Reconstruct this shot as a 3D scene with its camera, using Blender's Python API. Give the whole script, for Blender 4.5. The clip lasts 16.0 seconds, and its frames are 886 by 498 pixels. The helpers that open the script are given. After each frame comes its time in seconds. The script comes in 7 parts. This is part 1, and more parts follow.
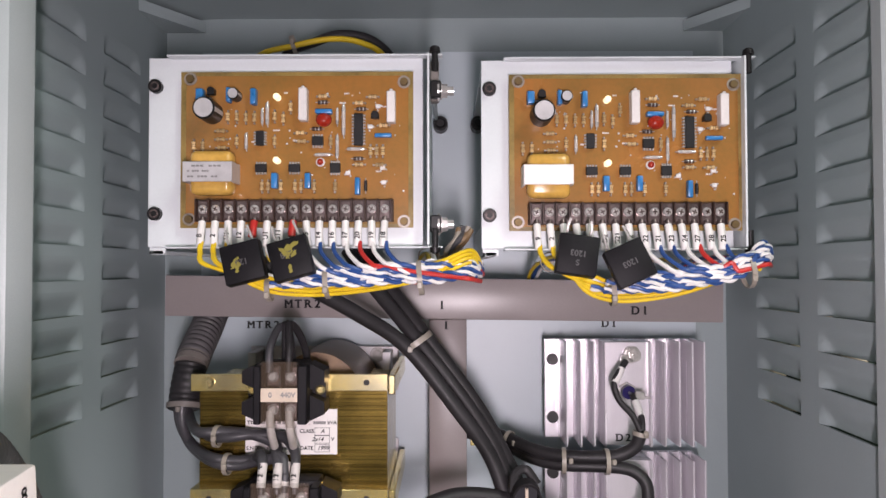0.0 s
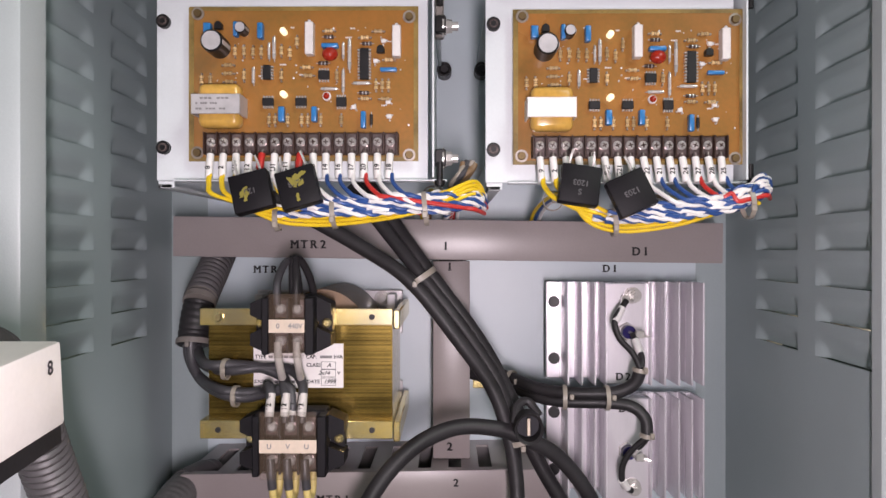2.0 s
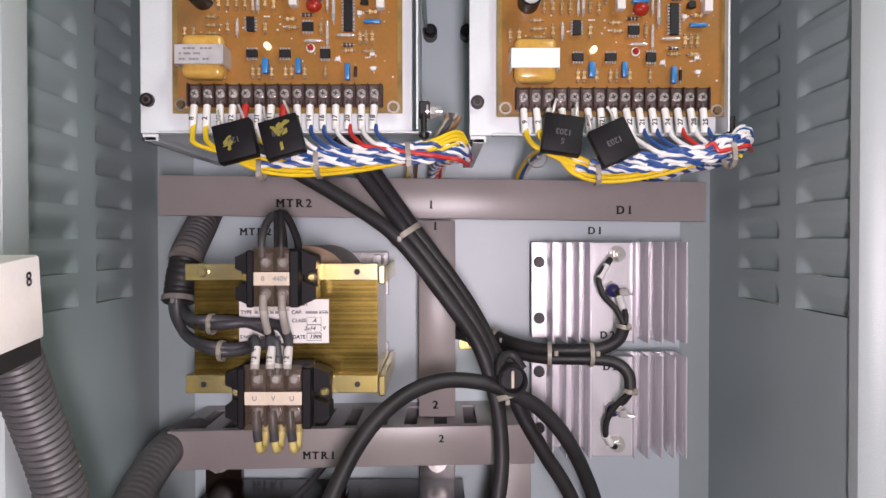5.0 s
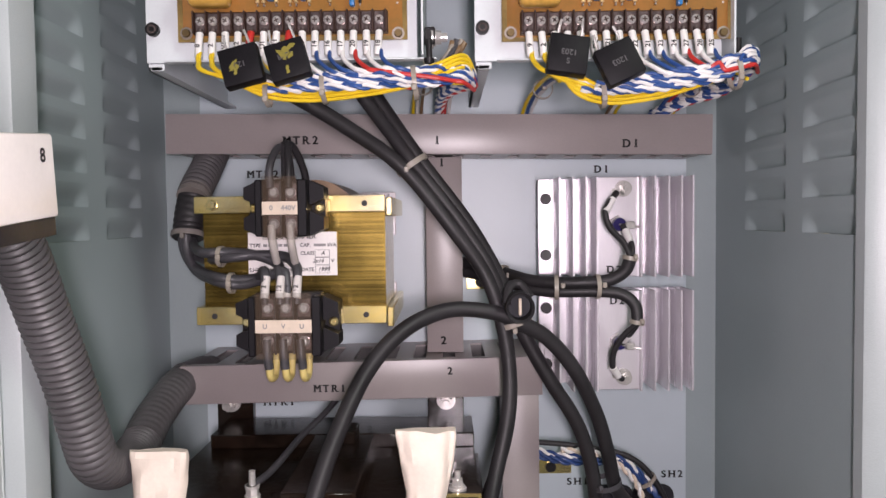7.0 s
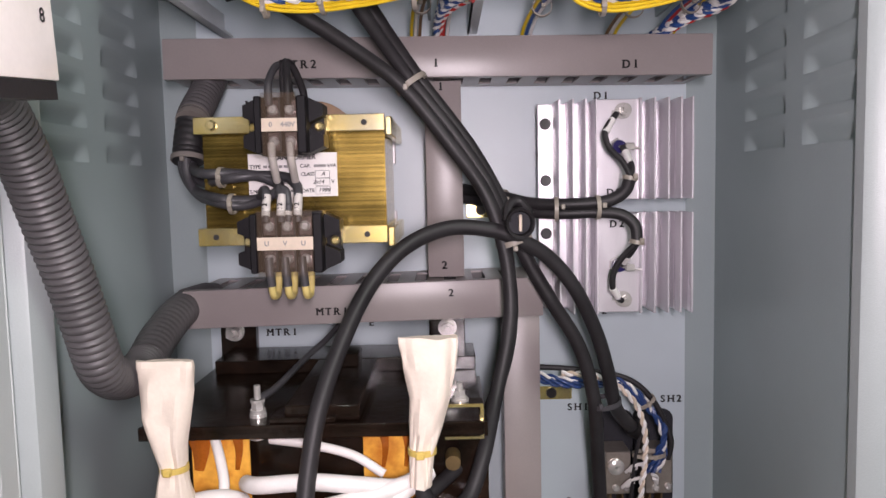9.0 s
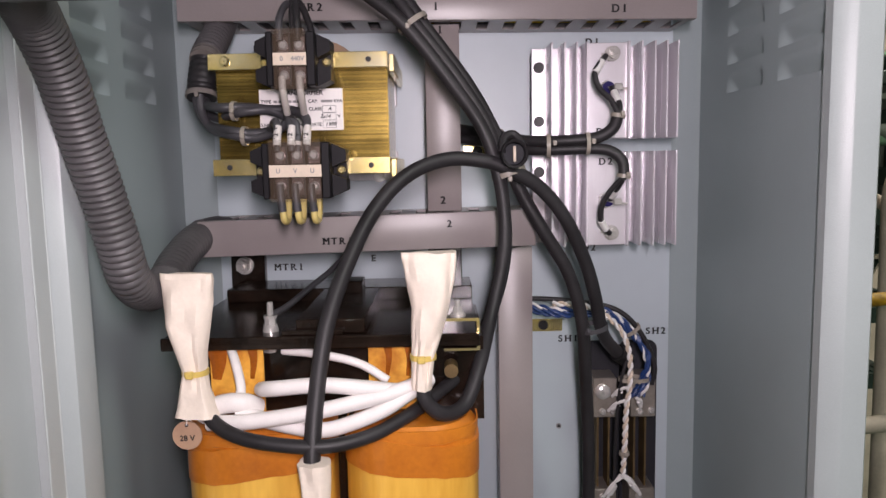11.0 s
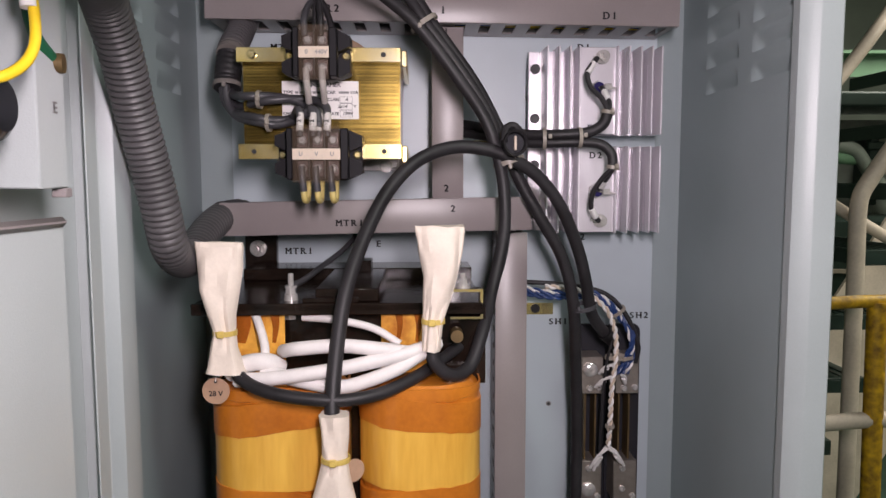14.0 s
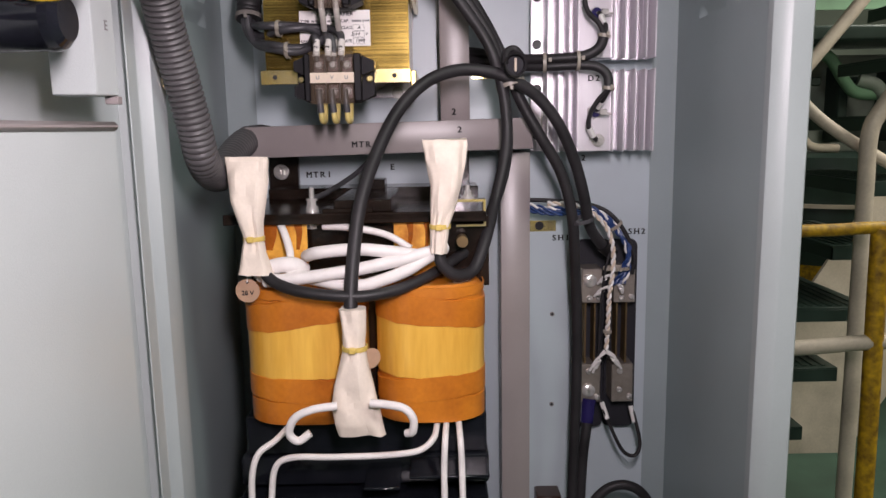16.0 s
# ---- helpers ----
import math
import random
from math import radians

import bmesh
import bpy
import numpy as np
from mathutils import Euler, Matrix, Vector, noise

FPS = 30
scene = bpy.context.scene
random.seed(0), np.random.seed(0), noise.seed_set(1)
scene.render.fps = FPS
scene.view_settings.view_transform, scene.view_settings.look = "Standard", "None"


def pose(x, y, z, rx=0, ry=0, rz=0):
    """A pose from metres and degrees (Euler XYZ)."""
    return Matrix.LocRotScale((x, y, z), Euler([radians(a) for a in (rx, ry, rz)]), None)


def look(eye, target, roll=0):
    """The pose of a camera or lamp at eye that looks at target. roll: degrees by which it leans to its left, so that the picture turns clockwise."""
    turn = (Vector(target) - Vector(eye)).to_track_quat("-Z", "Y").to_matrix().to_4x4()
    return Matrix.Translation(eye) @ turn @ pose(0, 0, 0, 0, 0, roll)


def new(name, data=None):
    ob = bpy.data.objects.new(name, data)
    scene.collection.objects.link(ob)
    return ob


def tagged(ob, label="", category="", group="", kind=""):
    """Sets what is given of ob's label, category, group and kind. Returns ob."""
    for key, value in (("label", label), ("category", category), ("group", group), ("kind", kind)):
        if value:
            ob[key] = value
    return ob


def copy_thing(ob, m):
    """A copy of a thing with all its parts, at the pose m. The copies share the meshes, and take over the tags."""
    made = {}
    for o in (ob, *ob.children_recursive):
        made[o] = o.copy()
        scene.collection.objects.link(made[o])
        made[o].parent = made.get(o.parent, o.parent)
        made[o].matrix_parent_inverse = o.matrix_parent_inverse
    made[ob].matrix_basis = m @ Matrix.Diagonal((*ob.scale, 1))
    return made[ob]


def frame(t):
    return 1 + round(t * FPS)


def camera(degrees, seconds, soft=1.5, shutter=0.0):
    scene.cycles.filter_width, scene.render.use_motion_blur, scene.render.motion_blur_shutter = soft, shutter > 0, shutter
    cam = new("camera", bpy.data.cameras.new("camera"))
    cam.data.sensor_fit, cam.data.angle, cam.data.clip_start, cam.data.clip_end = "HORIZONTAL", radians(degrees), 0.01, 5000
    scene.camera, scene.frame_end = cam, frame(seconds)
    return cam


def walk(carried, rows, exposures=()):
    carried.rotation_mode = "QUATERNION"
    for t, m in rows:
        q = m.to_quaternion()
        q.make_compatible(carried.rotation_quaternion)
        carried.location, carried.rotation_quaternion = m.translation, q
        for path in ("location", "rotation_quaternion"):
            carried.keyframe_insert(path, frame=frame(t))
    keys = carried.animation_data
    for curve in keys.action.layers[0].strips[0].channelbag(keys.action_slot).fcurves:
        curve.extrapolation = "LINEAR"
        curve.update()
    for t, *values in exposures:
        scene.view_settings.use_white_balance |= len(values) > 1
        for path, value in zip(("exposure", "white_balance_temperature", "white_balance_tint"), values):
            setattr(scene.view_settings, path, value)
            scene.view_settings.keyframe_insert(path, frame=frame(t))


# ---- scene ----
cam = camera(61.7, 16.0)
PATH = [
    (0, (0.009, -0.002, 1.584), (-0.007, 1.997, 1.637), -0.1),
    (0.5, (0.007, -0.005, 1.572), (-0.001, 1.995, 1.595), -0.1),
    (1, (0.007, -0.006, 1.564), (-0.002, 1.993, 1.592), -0.1),
    (1.5, (0.007, -0.012, 1.555), (-0.013, 1.988, 1.56), -0.1),
    (2, (0.006, -0.012, 1.546), (-0.012, 1.988, 1.544), 0.0),
    (2.5, (0.006, -0.018, 1.539), (0.014, 1.982, 1.533), -0.2),
    (3, (0.006, -0.019, 1.537), (0.017, 1.981, 1.545), 0.2),
    (3.5, (0.005, -0.016, 1.533), (0.009, 1.984, 1.522), -0.0),
    (4, (0.008, -0.016, 1.53), (0.009, 1.984, 1.518), 0.1),
    (6.5, (0.013, -0.014, 1.481), (0.019, 1.984, 1.406), -0.5),
    (7, (0.011, -0.02, 1.472), (-0.001, 1.978, 1.385), -0.7),
    (7.5, (0.015, -0.026, 1.463), (0.014, 1.972, 1.363), -0.9),
    (8, (0.012, -0.022, 1.447), (0.034, 1.974, 1.319), -0.4),
    (8.5, (0.011, -0.024, 1.435), (-0.003, 1.971, 1.284), -0.9),
    (9, (0.009, -0.025, 1.427), (-0.002, 1.967, 1.256), -1.3),
    (11.5, (0.002, -0.095, 1.38), (0.011, 1.89, 1.138), -0.9),
    (12, (-0.009, -0.108, 1.376), (0.037, 1.876, 1.129), -1.4),
    (12.5, (-0.022, -0.115, 1.367), (0.049, 1.869, 1.126), -1.9),
    (13, (-0.017, -0.136, 1.359), (0.074, 1.854, 1.17), 0.2),
    (13.5, (-0.021, -0.147, 1.352), (0.045, 1.844, 1.177), -0.4),
    (14, (-0.024, -0.148, 1.355), (0.034, 1.842, 1.168), -0.1),
    (14.5, (-0.034, -0.165, 1.352), (0.046, 1.824, 1.16), -0.9),
    (15, (-0.019, -0.187, 1.348), (0.03, 1.801, 1.132), -0.7),
    (15.5, (-0.009, -0.214, 1.339), (-0.002, 1.771, 1.102), -1.3),
    (16, (-0.01, -0.226, 1.324), (-0.012, 1.748, 1.002), -1.0),
]
walk(cam, [(t, look(eye, target, roll)) for t, eye, target, roll in PATH],
     exposures=[(0, 0.04), (4.2, 0.07), (6.4, 0.05), (9.2, 0.07), (11.5, -0.06), (13.0, -0.13), (16, -0.09)])

# ---- light: the torch held beside the camera, and unseen lamps added overhead as fill ----
world = bpy.data.worlds.new("world")
world.use_nodes = True
world.node_tree.nodes["Background"].inputs[0].default_value = (0.55, 0.62, 0.6, 1)
world.node_tree.nodes["Background"].inputs[1].default_value = 0.018
scene.world = world


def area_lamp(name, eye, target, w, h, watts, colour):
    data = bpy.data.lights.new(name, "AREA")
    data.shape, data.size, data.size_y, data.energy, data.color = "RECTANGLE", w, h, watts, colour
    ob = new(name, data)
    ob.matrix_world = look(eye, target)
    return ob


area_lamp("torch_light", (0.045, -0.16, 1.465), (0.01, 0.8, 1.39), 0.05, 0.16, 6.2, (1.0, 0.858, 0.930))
# unseen lamps, added to brighten the door, the stair and the machinery
area_lamp("fill_light", (1.1, -0.9, 2.75), (0.7, -0.5, 0.0), 0.35, 1.3, 26.0, (0.95, 1.0, 0.93))
area_lamp("fill_light", (2.4, 1.5, 2.75), (2.3, 2.0, 0.0), 0.5, 1.6, 58.0, (1.0, 0.95, 0.84))
area_lamp("fill_light", (2.6, 3.2, 2.85), (2.5, 3.4, 0.0), 0.5, 1.6, 26.0, (1.0, 0.97, 0.86))

# ---- materials ----


def rgb(r, g, b):
    return (r, g, b, 1)


def material(name, colour, rough=0.5, metal=0.0, vary=0.12, scale=30.0, bump=0.1, fine=400.0, tint=None, coat=0.0, spec=0.5):
    """A surface whose colour drifts at two scales (stains and grain), with a fine relief."""
    m = bpy.data.materials.new(name)
    m.use_nodes = True
    nt = m.node_tree
    b = nt.nodes["Principled BSDF"]
    tc = nt.nodes.new("ShaderNodeTexCoord")
    big, small = nt.nodes.new("ShaderNodeTexNoise"), nt.nodes.new("ShaderNodeTexNoise")
    big.inputs["Scale"].default_value, big.inputs["Detail"].default_value = scale, 5
    small.inputs["Scale"].default_value, small.inputs["Detail"].default_value = fine, 3
    for n in (big, small):
        nt.links.new(tc.outputs["Object"], n.inputs["Vector"])
    add = nt.nodes.new("ShaderNodeMath")
    add.operation = "MULTIPLY_ADD"
    add.inputs[1].default_value = 0.35
    nt.links.new(small.outputs["Fac"], add.inputs[0])
    nt.links.new(big.outputs["Fac"], add.inputs[2])
    ramp = nt.nodes.new("ShaderNodeMapRange")
    ramp.inputs["From Min"].default_value, ramp.inputs["From Max"].default_value = 0.4, 0.95
    nt.links.new(add.outputs[0], ramp.inputs["Value"])
    mix = nt.nodes.new("ShaderNodeMix")
    mix.data_type = "RGBA"
    dark = tint if tint else tuple(c * (1 - 2 * vary) for c in colour)
    light = tuple(min(1, c * (1 + vary)) for c in colour)
    mix.inputs[6].default_value, mix.inputs[7].default_value = rgb(*dark), rgb(*light)
    nt.links.new(ramp.outputs[0], mix.inputs[0])
    nt.links.new(mix.outputs[2], b.inputs["Base Color"])
    b.inputs["Roughness"].default_value, b.inputs["Metallic"].default_value = rough, metal
    b.inputs["Coat Weight"].default_value = coat
    b.inputs["Specular IOR Level"].default_value = spec
    rr = nt.nodes.new("ShaderNodeMapRange")
    rr.inputs["To Min"].default_value, rr.inputs["To Max"].default_value = max(0.02, rough * 0.8), min(1, rough * 1.2)
    nt.links.new(big.outputs["Fac"], rr.inputs["Value"])
    nt.links.new(rr.outputs[0], b.inputs["Roughness"])
    if bump:
        bp = nt.nodes.new("ShaderNodeBump")
        bp.inputs["Strength"].default_value, bp.inputs["Distance"].default_value = bump, 0.0006
        nt.links.new(small.outputs["Fac"], bp.inputs["Height"])
        nt.links.new(bp.outputs[0], b.inputs["Normal"])
    return m


def stretch(m, sx, sy, sz):
    """Draws a material's pattern out along an axis."""
    nt = m.node_tree
    mp = nt.nodes.new("ShaderNodeMapping")
    mp.inputs["Scale"].default_value = (sx, sy, sz)
    for n in [n for n in nt.nodes if n.type == "TEX_NOISE"]:
        nt.links.new(mp.outputs[0], n.inputs["Vector"])
    nt.links.new([n for n in nt.nodes if n.type == "TEX_COORD"][0].outputs["Object"], mp.inputs["Vector"])
    return m


def glassy(name, colour, rough=0.08, alpha=0.35):
    """Clear plastic as a thin cover: partly see-through, with a gloss."""
    m = material(name, colour, rough, 0, 0.05, 40, 0.02)
    m.node_tree.nodes["Principled BSDF"].inputs["Alpha"].default_value = alpha
    return m


PAINT = material("grey_green_paint", (0.325, 0.386, 0.392), 0.42, 0, 0.06, 7, 0.25, 900)
PLATE = material("pale_blue_grey_paint", (0.505, 0.58, 0.615), 0.36, 0, 0.05, 8, 0.2, 900)
# the frame's tone, between the side walls and the door
JAMB = material("mid_grey_green_paint", (0.40, 0.445, 0.445), 0.38, 0, 0.06, 6, 0.25, 900)
DOOR = material("pale_grey_green_paint", (0.45, 0.49, 0.485), 0.4, 0, 0.05, 6, 0.25, 900)
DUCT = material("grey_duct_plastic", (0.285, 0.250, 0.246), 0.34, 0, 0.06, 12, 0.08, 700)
# the duct plastic again, its colour darkened for the shade inside
DUCT_SHADED = material("shaded_duct_plastic", (0.16, 0.15, 0.15), 0.6, 0, 0.1, 20, 0.0)
WHITE_STEEL = material("white_coated_steel", (0.68, 0.72, 0.74), 0.35, 0, 0.04, 20, 0.06)
BOARD = material("brown_circuit_board", (0.33, 0.135, 0.032), 0.26, 0, 0.2, 17, 0.05, 260, (0.21, 0.125, 0.035), 0.3)
TIN = material("tinned_plate", (0.56, 0.54, 0.55), 0.35, 0.25, 0.08, 90, 0.05)
BLACK = material("black_plastic", (0.011, 0.010, 0.011), 0.45, 0, 0.2, 60, 0.1, spec=0.35)
MATTE = material("matte_black_epoxy", (0.008, 0.007, 0.009), 0.55, 0, 0.2, 60, 0.15, spec=0.2)
RUBBER = material("black_cable_sheath", (0.024, 0.022, 0.024), 0.5, 0, 0.25, 25, 0.15, 500, spec=0.38)
GREY_SHEATH = material("dark_grey_cable_sheath", (0.06, 0.058, 0.064), 0.4, 0, 0.2, 30, 0.1)
HOSE = material("dark_grey_conduit", (0.085, 0.08, 0.083), 0.45, 0, 0.15, 20, 0.1)
CHROME = material("nickel_plated_steel", (0.80, 0.77, 0.74), 0.2, 0.6, 0.12, 120, 0.05)
ALU = material("brushed_aluminium", (0.80, 0.77, 0.81), 0.27, 0.4, 0.06, 12, 0.12, 900)
ZINC = material("yellow_zinc_plate", (0.88, 0.66, 0.17), 0.2, 0.85, 0.12, 22, 0.06, 300, (0.78, 0.70, 0.46))
GOLD_CORE = material("varnished_core", (0.43, 0.30, 0.075), 0.18, 0.9, 0.12, 30, 0.06, 300, (0.28, 0.195, 0.05))
DARK_ALLOY = material("dull_grey_bar", (0.36, 0.32, 0.28), 0.45, 0.7, 0.12, 60, 0.1)
BRASS = material("dull_manganin", (0.17, 0.115, 0.05), 0.5, 0.6, 0.2, 50, 0.1)
BLACK_PAINT = material("black_varnish", (0.016, 0.009, 0.006), 0.2, 0, 0.4, 30, 0.5, 160, spec=0.5)
GLOSS_BLACK = material("glossy_black_moulding", (0.009, 0.010, 0.014), 0.16, 0, 0.2, 60, 0.05)
PAPER = material("cream_wrapping_paper", (0.80, 0.70, 0.60), 0.65, 0, 0.06, 50, 0.3, 300)
LABEL = material("white_label", (0.82, 0.78, 0.76), 0.5, 0, 0.03, 50, 0.0)
CREAM = material("cream_label_strip", (0.66, 0.55, 0.44), 0.5, 0, 0.08, 80, 0.0)
INK = material("black_ink", (0.012, 0.012, 0.013), 0.6, 0, 0.1, 100, 0.0)
GREY_INK = material("grey_ink", (0.25, 0.24, 0.24), 0.6, 0, 0.1, 100, 0.0)
TIE = material("natural_nylon_tie", (0.32, 0.285, 0.24), 0.4, 0, 0.1, 80, 0.05)
YELLOW_TIE = material("yellowed_nylon_tie", (0.68, 0.50, 0.13), 0.4, 0, 0.1, 80, 0.05)
TAPE_DARK = material("orange_insulating_tape", (0.60, 0.205, 0.018), 0.36, 0, 0.12, 22, 0.2, 200, (0.42, 0.12, 0.012), 0.2)
TAPE_LIGHT = material("yellow_insulating_tape", (0.84, 0.52, 0.095), 0.3, 0, 0.10, 13, 0.25, 110, (0.58, 0.26, 0.025), 0.35)
stretch(TAPE_LIGHT, 1.6, 1.6, 0.22)
stretch(ALU, 3.0, 3.0, 0.15)
VARNISH = material("varnished_paper", (0.86, 0.47, 0.075), 0.3, 0, 0.2, 45, 0.2, 160, (0.42, 0.11, 0.01))
SLEEVE = material("white_glass_sleeve", (0.80, 0.76, 0.74), 0.55, 0, 0.06, 60, 0.25, 900)
W_WHITE = material("white_wire", (0.80, 0.78, 0.76), 0.4, 0, 0.04, 60, 0.0)
W_BLUE = material("blue_wire", (0.028, 0.078, 0.26), 0.38, 0, 0.1, 60, 0.0)
W_RED = material("red_wire", (0.52, 0.03, 0.025), 0.38, 0, 0.1, 60, 0.0)
W_YELLOW = material("yellow_wire", (0.78, 0.55, 0.02), 0.38, 0, 0.06, 60, 0.0)
W_BROWN = material("brown_wire", (0.20, 0.12, 0.06), 0.45, 0, 0.15, 60, 0.0)
W_GREEN = material("green_wire", (0.01, 0.13, 0.06), 0.4, 0, 0.1, 60, 0.0)
BLUE_CAP = material("blue_film_capacitor", (0.03, 0.18, 0.44), 0.3, 0, 0.08, 100, 0.0)
RED_CAP = material("red_dipped_capacitor", (0.32, 0.022, 0.010), 0.18, 0, 0.1, 100, 0.0)
TRANSLUCENT = glassy("clear_cover", (0.24, 0.17, 0.12), 0.08, 0.13)
WINDING = material("amber_tape_winding", (0.60, 0.35, 0.075), 0.22, 0, 0.15, 50, 0.1, 200, None, 0.4)
BODY_TAN = material("tan_resistor", (0.66, 0.46, 0.22), 0.35, 0, 0.1, 100, 0.0)
CERAMIC = material("white_ceramic", (0.72, 0.68, 0.66), 0.45, 0, 0.05, 100, 0.1)
IVORY = material("ivory_plastic_box", (0.84, 0.79, 0.76), 0.42, 0, 0.04, 40, 0.05)
NAVY = material("navy_glass_seal", (0.02, 0.015, 0.09), 0.2, 0, 0.1, 60, 0.0)
GREEN_LAM = material("dark_green_paint", (0.028, 0.050, 0.040), 0.45, 0, 0.2, 8, 0.2)
GREEN_STEEL = material("green_painted_steel", (0.19, 0.35, 0.21), 0.5, 0, 0.15, 6, 0.15)
OFF_WHITE = material("cream_painted_pipe", (0.62, 0.53, 0.43), 0.45, 0, 0.14, 9, 0.2, 120)
YELLOW_RAIL = material("chipped_yellow_paint", (0.62, 0.36, 0.01), 0.5, 0, 0.2, 40, 0.3, 90, (0.10, 0.04, 0.01))
ROOM_WALL = material("engine_room_paint", (0.32, 0.36, 0.30), 0.6, 0, 0.12, 3, 0.1)
PALE_MACHINE = material("grey_green_machine_paint", (0.30, 0.34, 0.29), 0.45, 0, 0.25, 6, 0.15)
DECK = material("green_deck_paint", (0.05, 0.10, 0.07), 0.6, 0, 0.2, 5, 0.2)
TAG = material("fibre_tag", (0.46, 0.29, 0.19), 0.6, 0, 0.08, 60, 0.1)
STRIP = material("dark_brown_moulding", (0.045, 0.022, 0.016), 0.35, 0, 0.2, 60, 0.1)
# nickel with the dark purple-brown of its reflections put into the colour
SADDLE = material("dark_reflecting_nickel", (0.20, 0.155, 0.15), 0.25, 0.55, 0.3, 150, 0.1)
PALE_SLEEVE = material("cloudy_marker_sleeve", (0.46, 0.42, 0.39), 0.35, 0, 0.08, 60, 0.0)
GREY_TAPE = material("grey_wrapping_tape", (0.19, 0.17, 0.155), 0.5, 0, 0.1, 60, 0.1)
SLEEVE_GREY = material("greyed_marker_sleeve", (0.64, 0.60, 0.57), 0.4, 0, 0.06, 60, 0.0)
PALE_YELLOW = material("pale_yellow_sleeve", (0.62, 0.50, 0.18), 0.4, 0, 0.08, 60, 0.0)
# pale solder whose colour carries the torch's glints on the boards
BRIGHT = material("bright_glint_solder", (0.88, 0.85, 0.83), 0.16, 0.35, 0.1, 120, 0.05)
FAINT_INK = material("faint_grey_print", (0.075, 0.07, 0.075), 0.6, 0, 0.2, 200, 0.0)
NAVY_WIRE = material("navy_wire", (0.020, 0.050, 0.17), 0.4, 0, 0.1, 60, 0.0)
VARNISH_RUN = material("dried_varnish_run", (0.36, 0.10, 0.012), 0.2, 0, 0.2, 60, 0.0)
MARGIN = material("bare_laminate", (0.27, 0.185, 0.055), 0.3, 0, 0.3, 40, 0.05)
PEN = material("yellow_marker_ink", (0.25, 0.215, 0.035), 0.5, 0, 0.15, 90, 0.0)
# black of the shunt bases, also painted where the clip's opening lies in shade
DEEP_BLACK = material("black_base_and_shaded_opening", (0.012, 0.012, 0.018), 0.7, 0, 0.2, 40, 0.0)

# ---- mesh tools ----


def base(name, at, label, category, group="", kind=""):
    """An empty at a thing's base, which carries its parts."""
    ob = new(name)
    ob.location = at
    ob.empty_display_size = 0.02
    return tagged(ob, label, category, group, kind)


def mesh_of(name, bm, mat, smooth=True):
    me = bpy.data.meshes.new(name)
    bm.normal_update()
    bm.to_mesh(me)
    bm.free()
    for mm in (mat if isinstance(mat, (list, tuple)) else (mat,)):
        me.materials.append(mm)
    if smooth:
        me.polygons.foreach_set("use_smooth", [True] * len(me.polygons))
        me.set_sharp_from_angle(angle=radians(38))
    return me


def part(name, bm, mat, parent, label="", smooth=True):
    """One mesh object under a thing or a part; its coordinates are the place's."""
    ob = new(name, bm if isinstance(bm, bpy.types.Mesh) else mesh_of(name, bm, mat, smooth))
    ob.parent = parent
    if parent.parent is None:
        ob.matrix_parent_inverse = Matrix.Translation(parent.location).inverted()
    if label:
        ob["label"] = label
    return ob


def solid(name, bm, mat, label, category, kind="", group="", smooth=True):
    """A thing that is one mesh."""
    return tagged(new(name, mesh_of(name, bm, mat, smooth)), label, category, group, kind)


def box(bm, x0, x1, y0, y1, z0, z1, bevel=0.0, seg=1, m=None):
    r = bmesh.ops.create_cube(bm, size=1.0)
    vs = r["verts"]
    bmesh.ops.scale(bm, vec=(x1 - x0, y1 - y0, z1 - z0), verts=vs)
    bmesh.ops.translate(bm, vec=((x0 + x1) / 2, (y0 + y1) / 2, (z0 + z1) / 2), verts=vs)
    if bevel:
        es = {e for v in vs for e in v.link_edges}
        r = bmesh.ops.bevel(bm, geom=list(es), offset=bevel, segments=seg, affect="EDGES", profile=0.5)
        vs = list({v for f in r["faces"] for v in f.verts} | {v for v in vs if v.is_valid})
    if m is not None:
        bmesh.ops.transform(bm, matrix=m, verts=vs)
    return vs


def cyl(bm, p0, p1, r0, r1=None, seg=14, caps=True):
    p0, p1 = Vector(p0), Vector(p1)
    d = p1 - p0
    m = Matrix.Translation((p0 + p1) / 2) @ d.to_track_quat("Z", "Y").to_matrix().to_4x4()
    return bmesh.ops.create_cone(bm, cap_ends=caps, segments=seg, radius1=r0, radius2=r0 if r1 is None else r1, depth=d.length, matrix=m)["verts"]


def spline(pts, n=8):
    """Points of a smooth curve through pts."""
    p = [Vector(q) for q in pts]
    p = [2 * p[0] - p[1]] + p + [2 * p[-1] - p[-2]]
    out = []
    for i in range(1, len(p) - 2):
        a, b, c, d = p[i - 1:i + 3]
        for k in range(n):
            t = k / n
            out.append(0.5 * (2 * b + (c - a) * t + (2 * a - 5 * b + 4 * c - d) * t * t + (3 * b - a - 3 * c + d) * t ** 3))
    return out + [p[-2]]


def frames(path):
    """For each point of a path: the point and two vectors across it, carried along without twist."""
    out, side = [], None
    for i, p in enumerate(path):
        t = (path[min(i + 1, len(path) - 1)] - path[max(i - 1, 0)]).normalized()
        if side is None:
            side = t.orthogonal().normalized()
        side = (side - t * side.dot(t)).normalized()
        out.append((p, side, t.cross(side)))
    return out


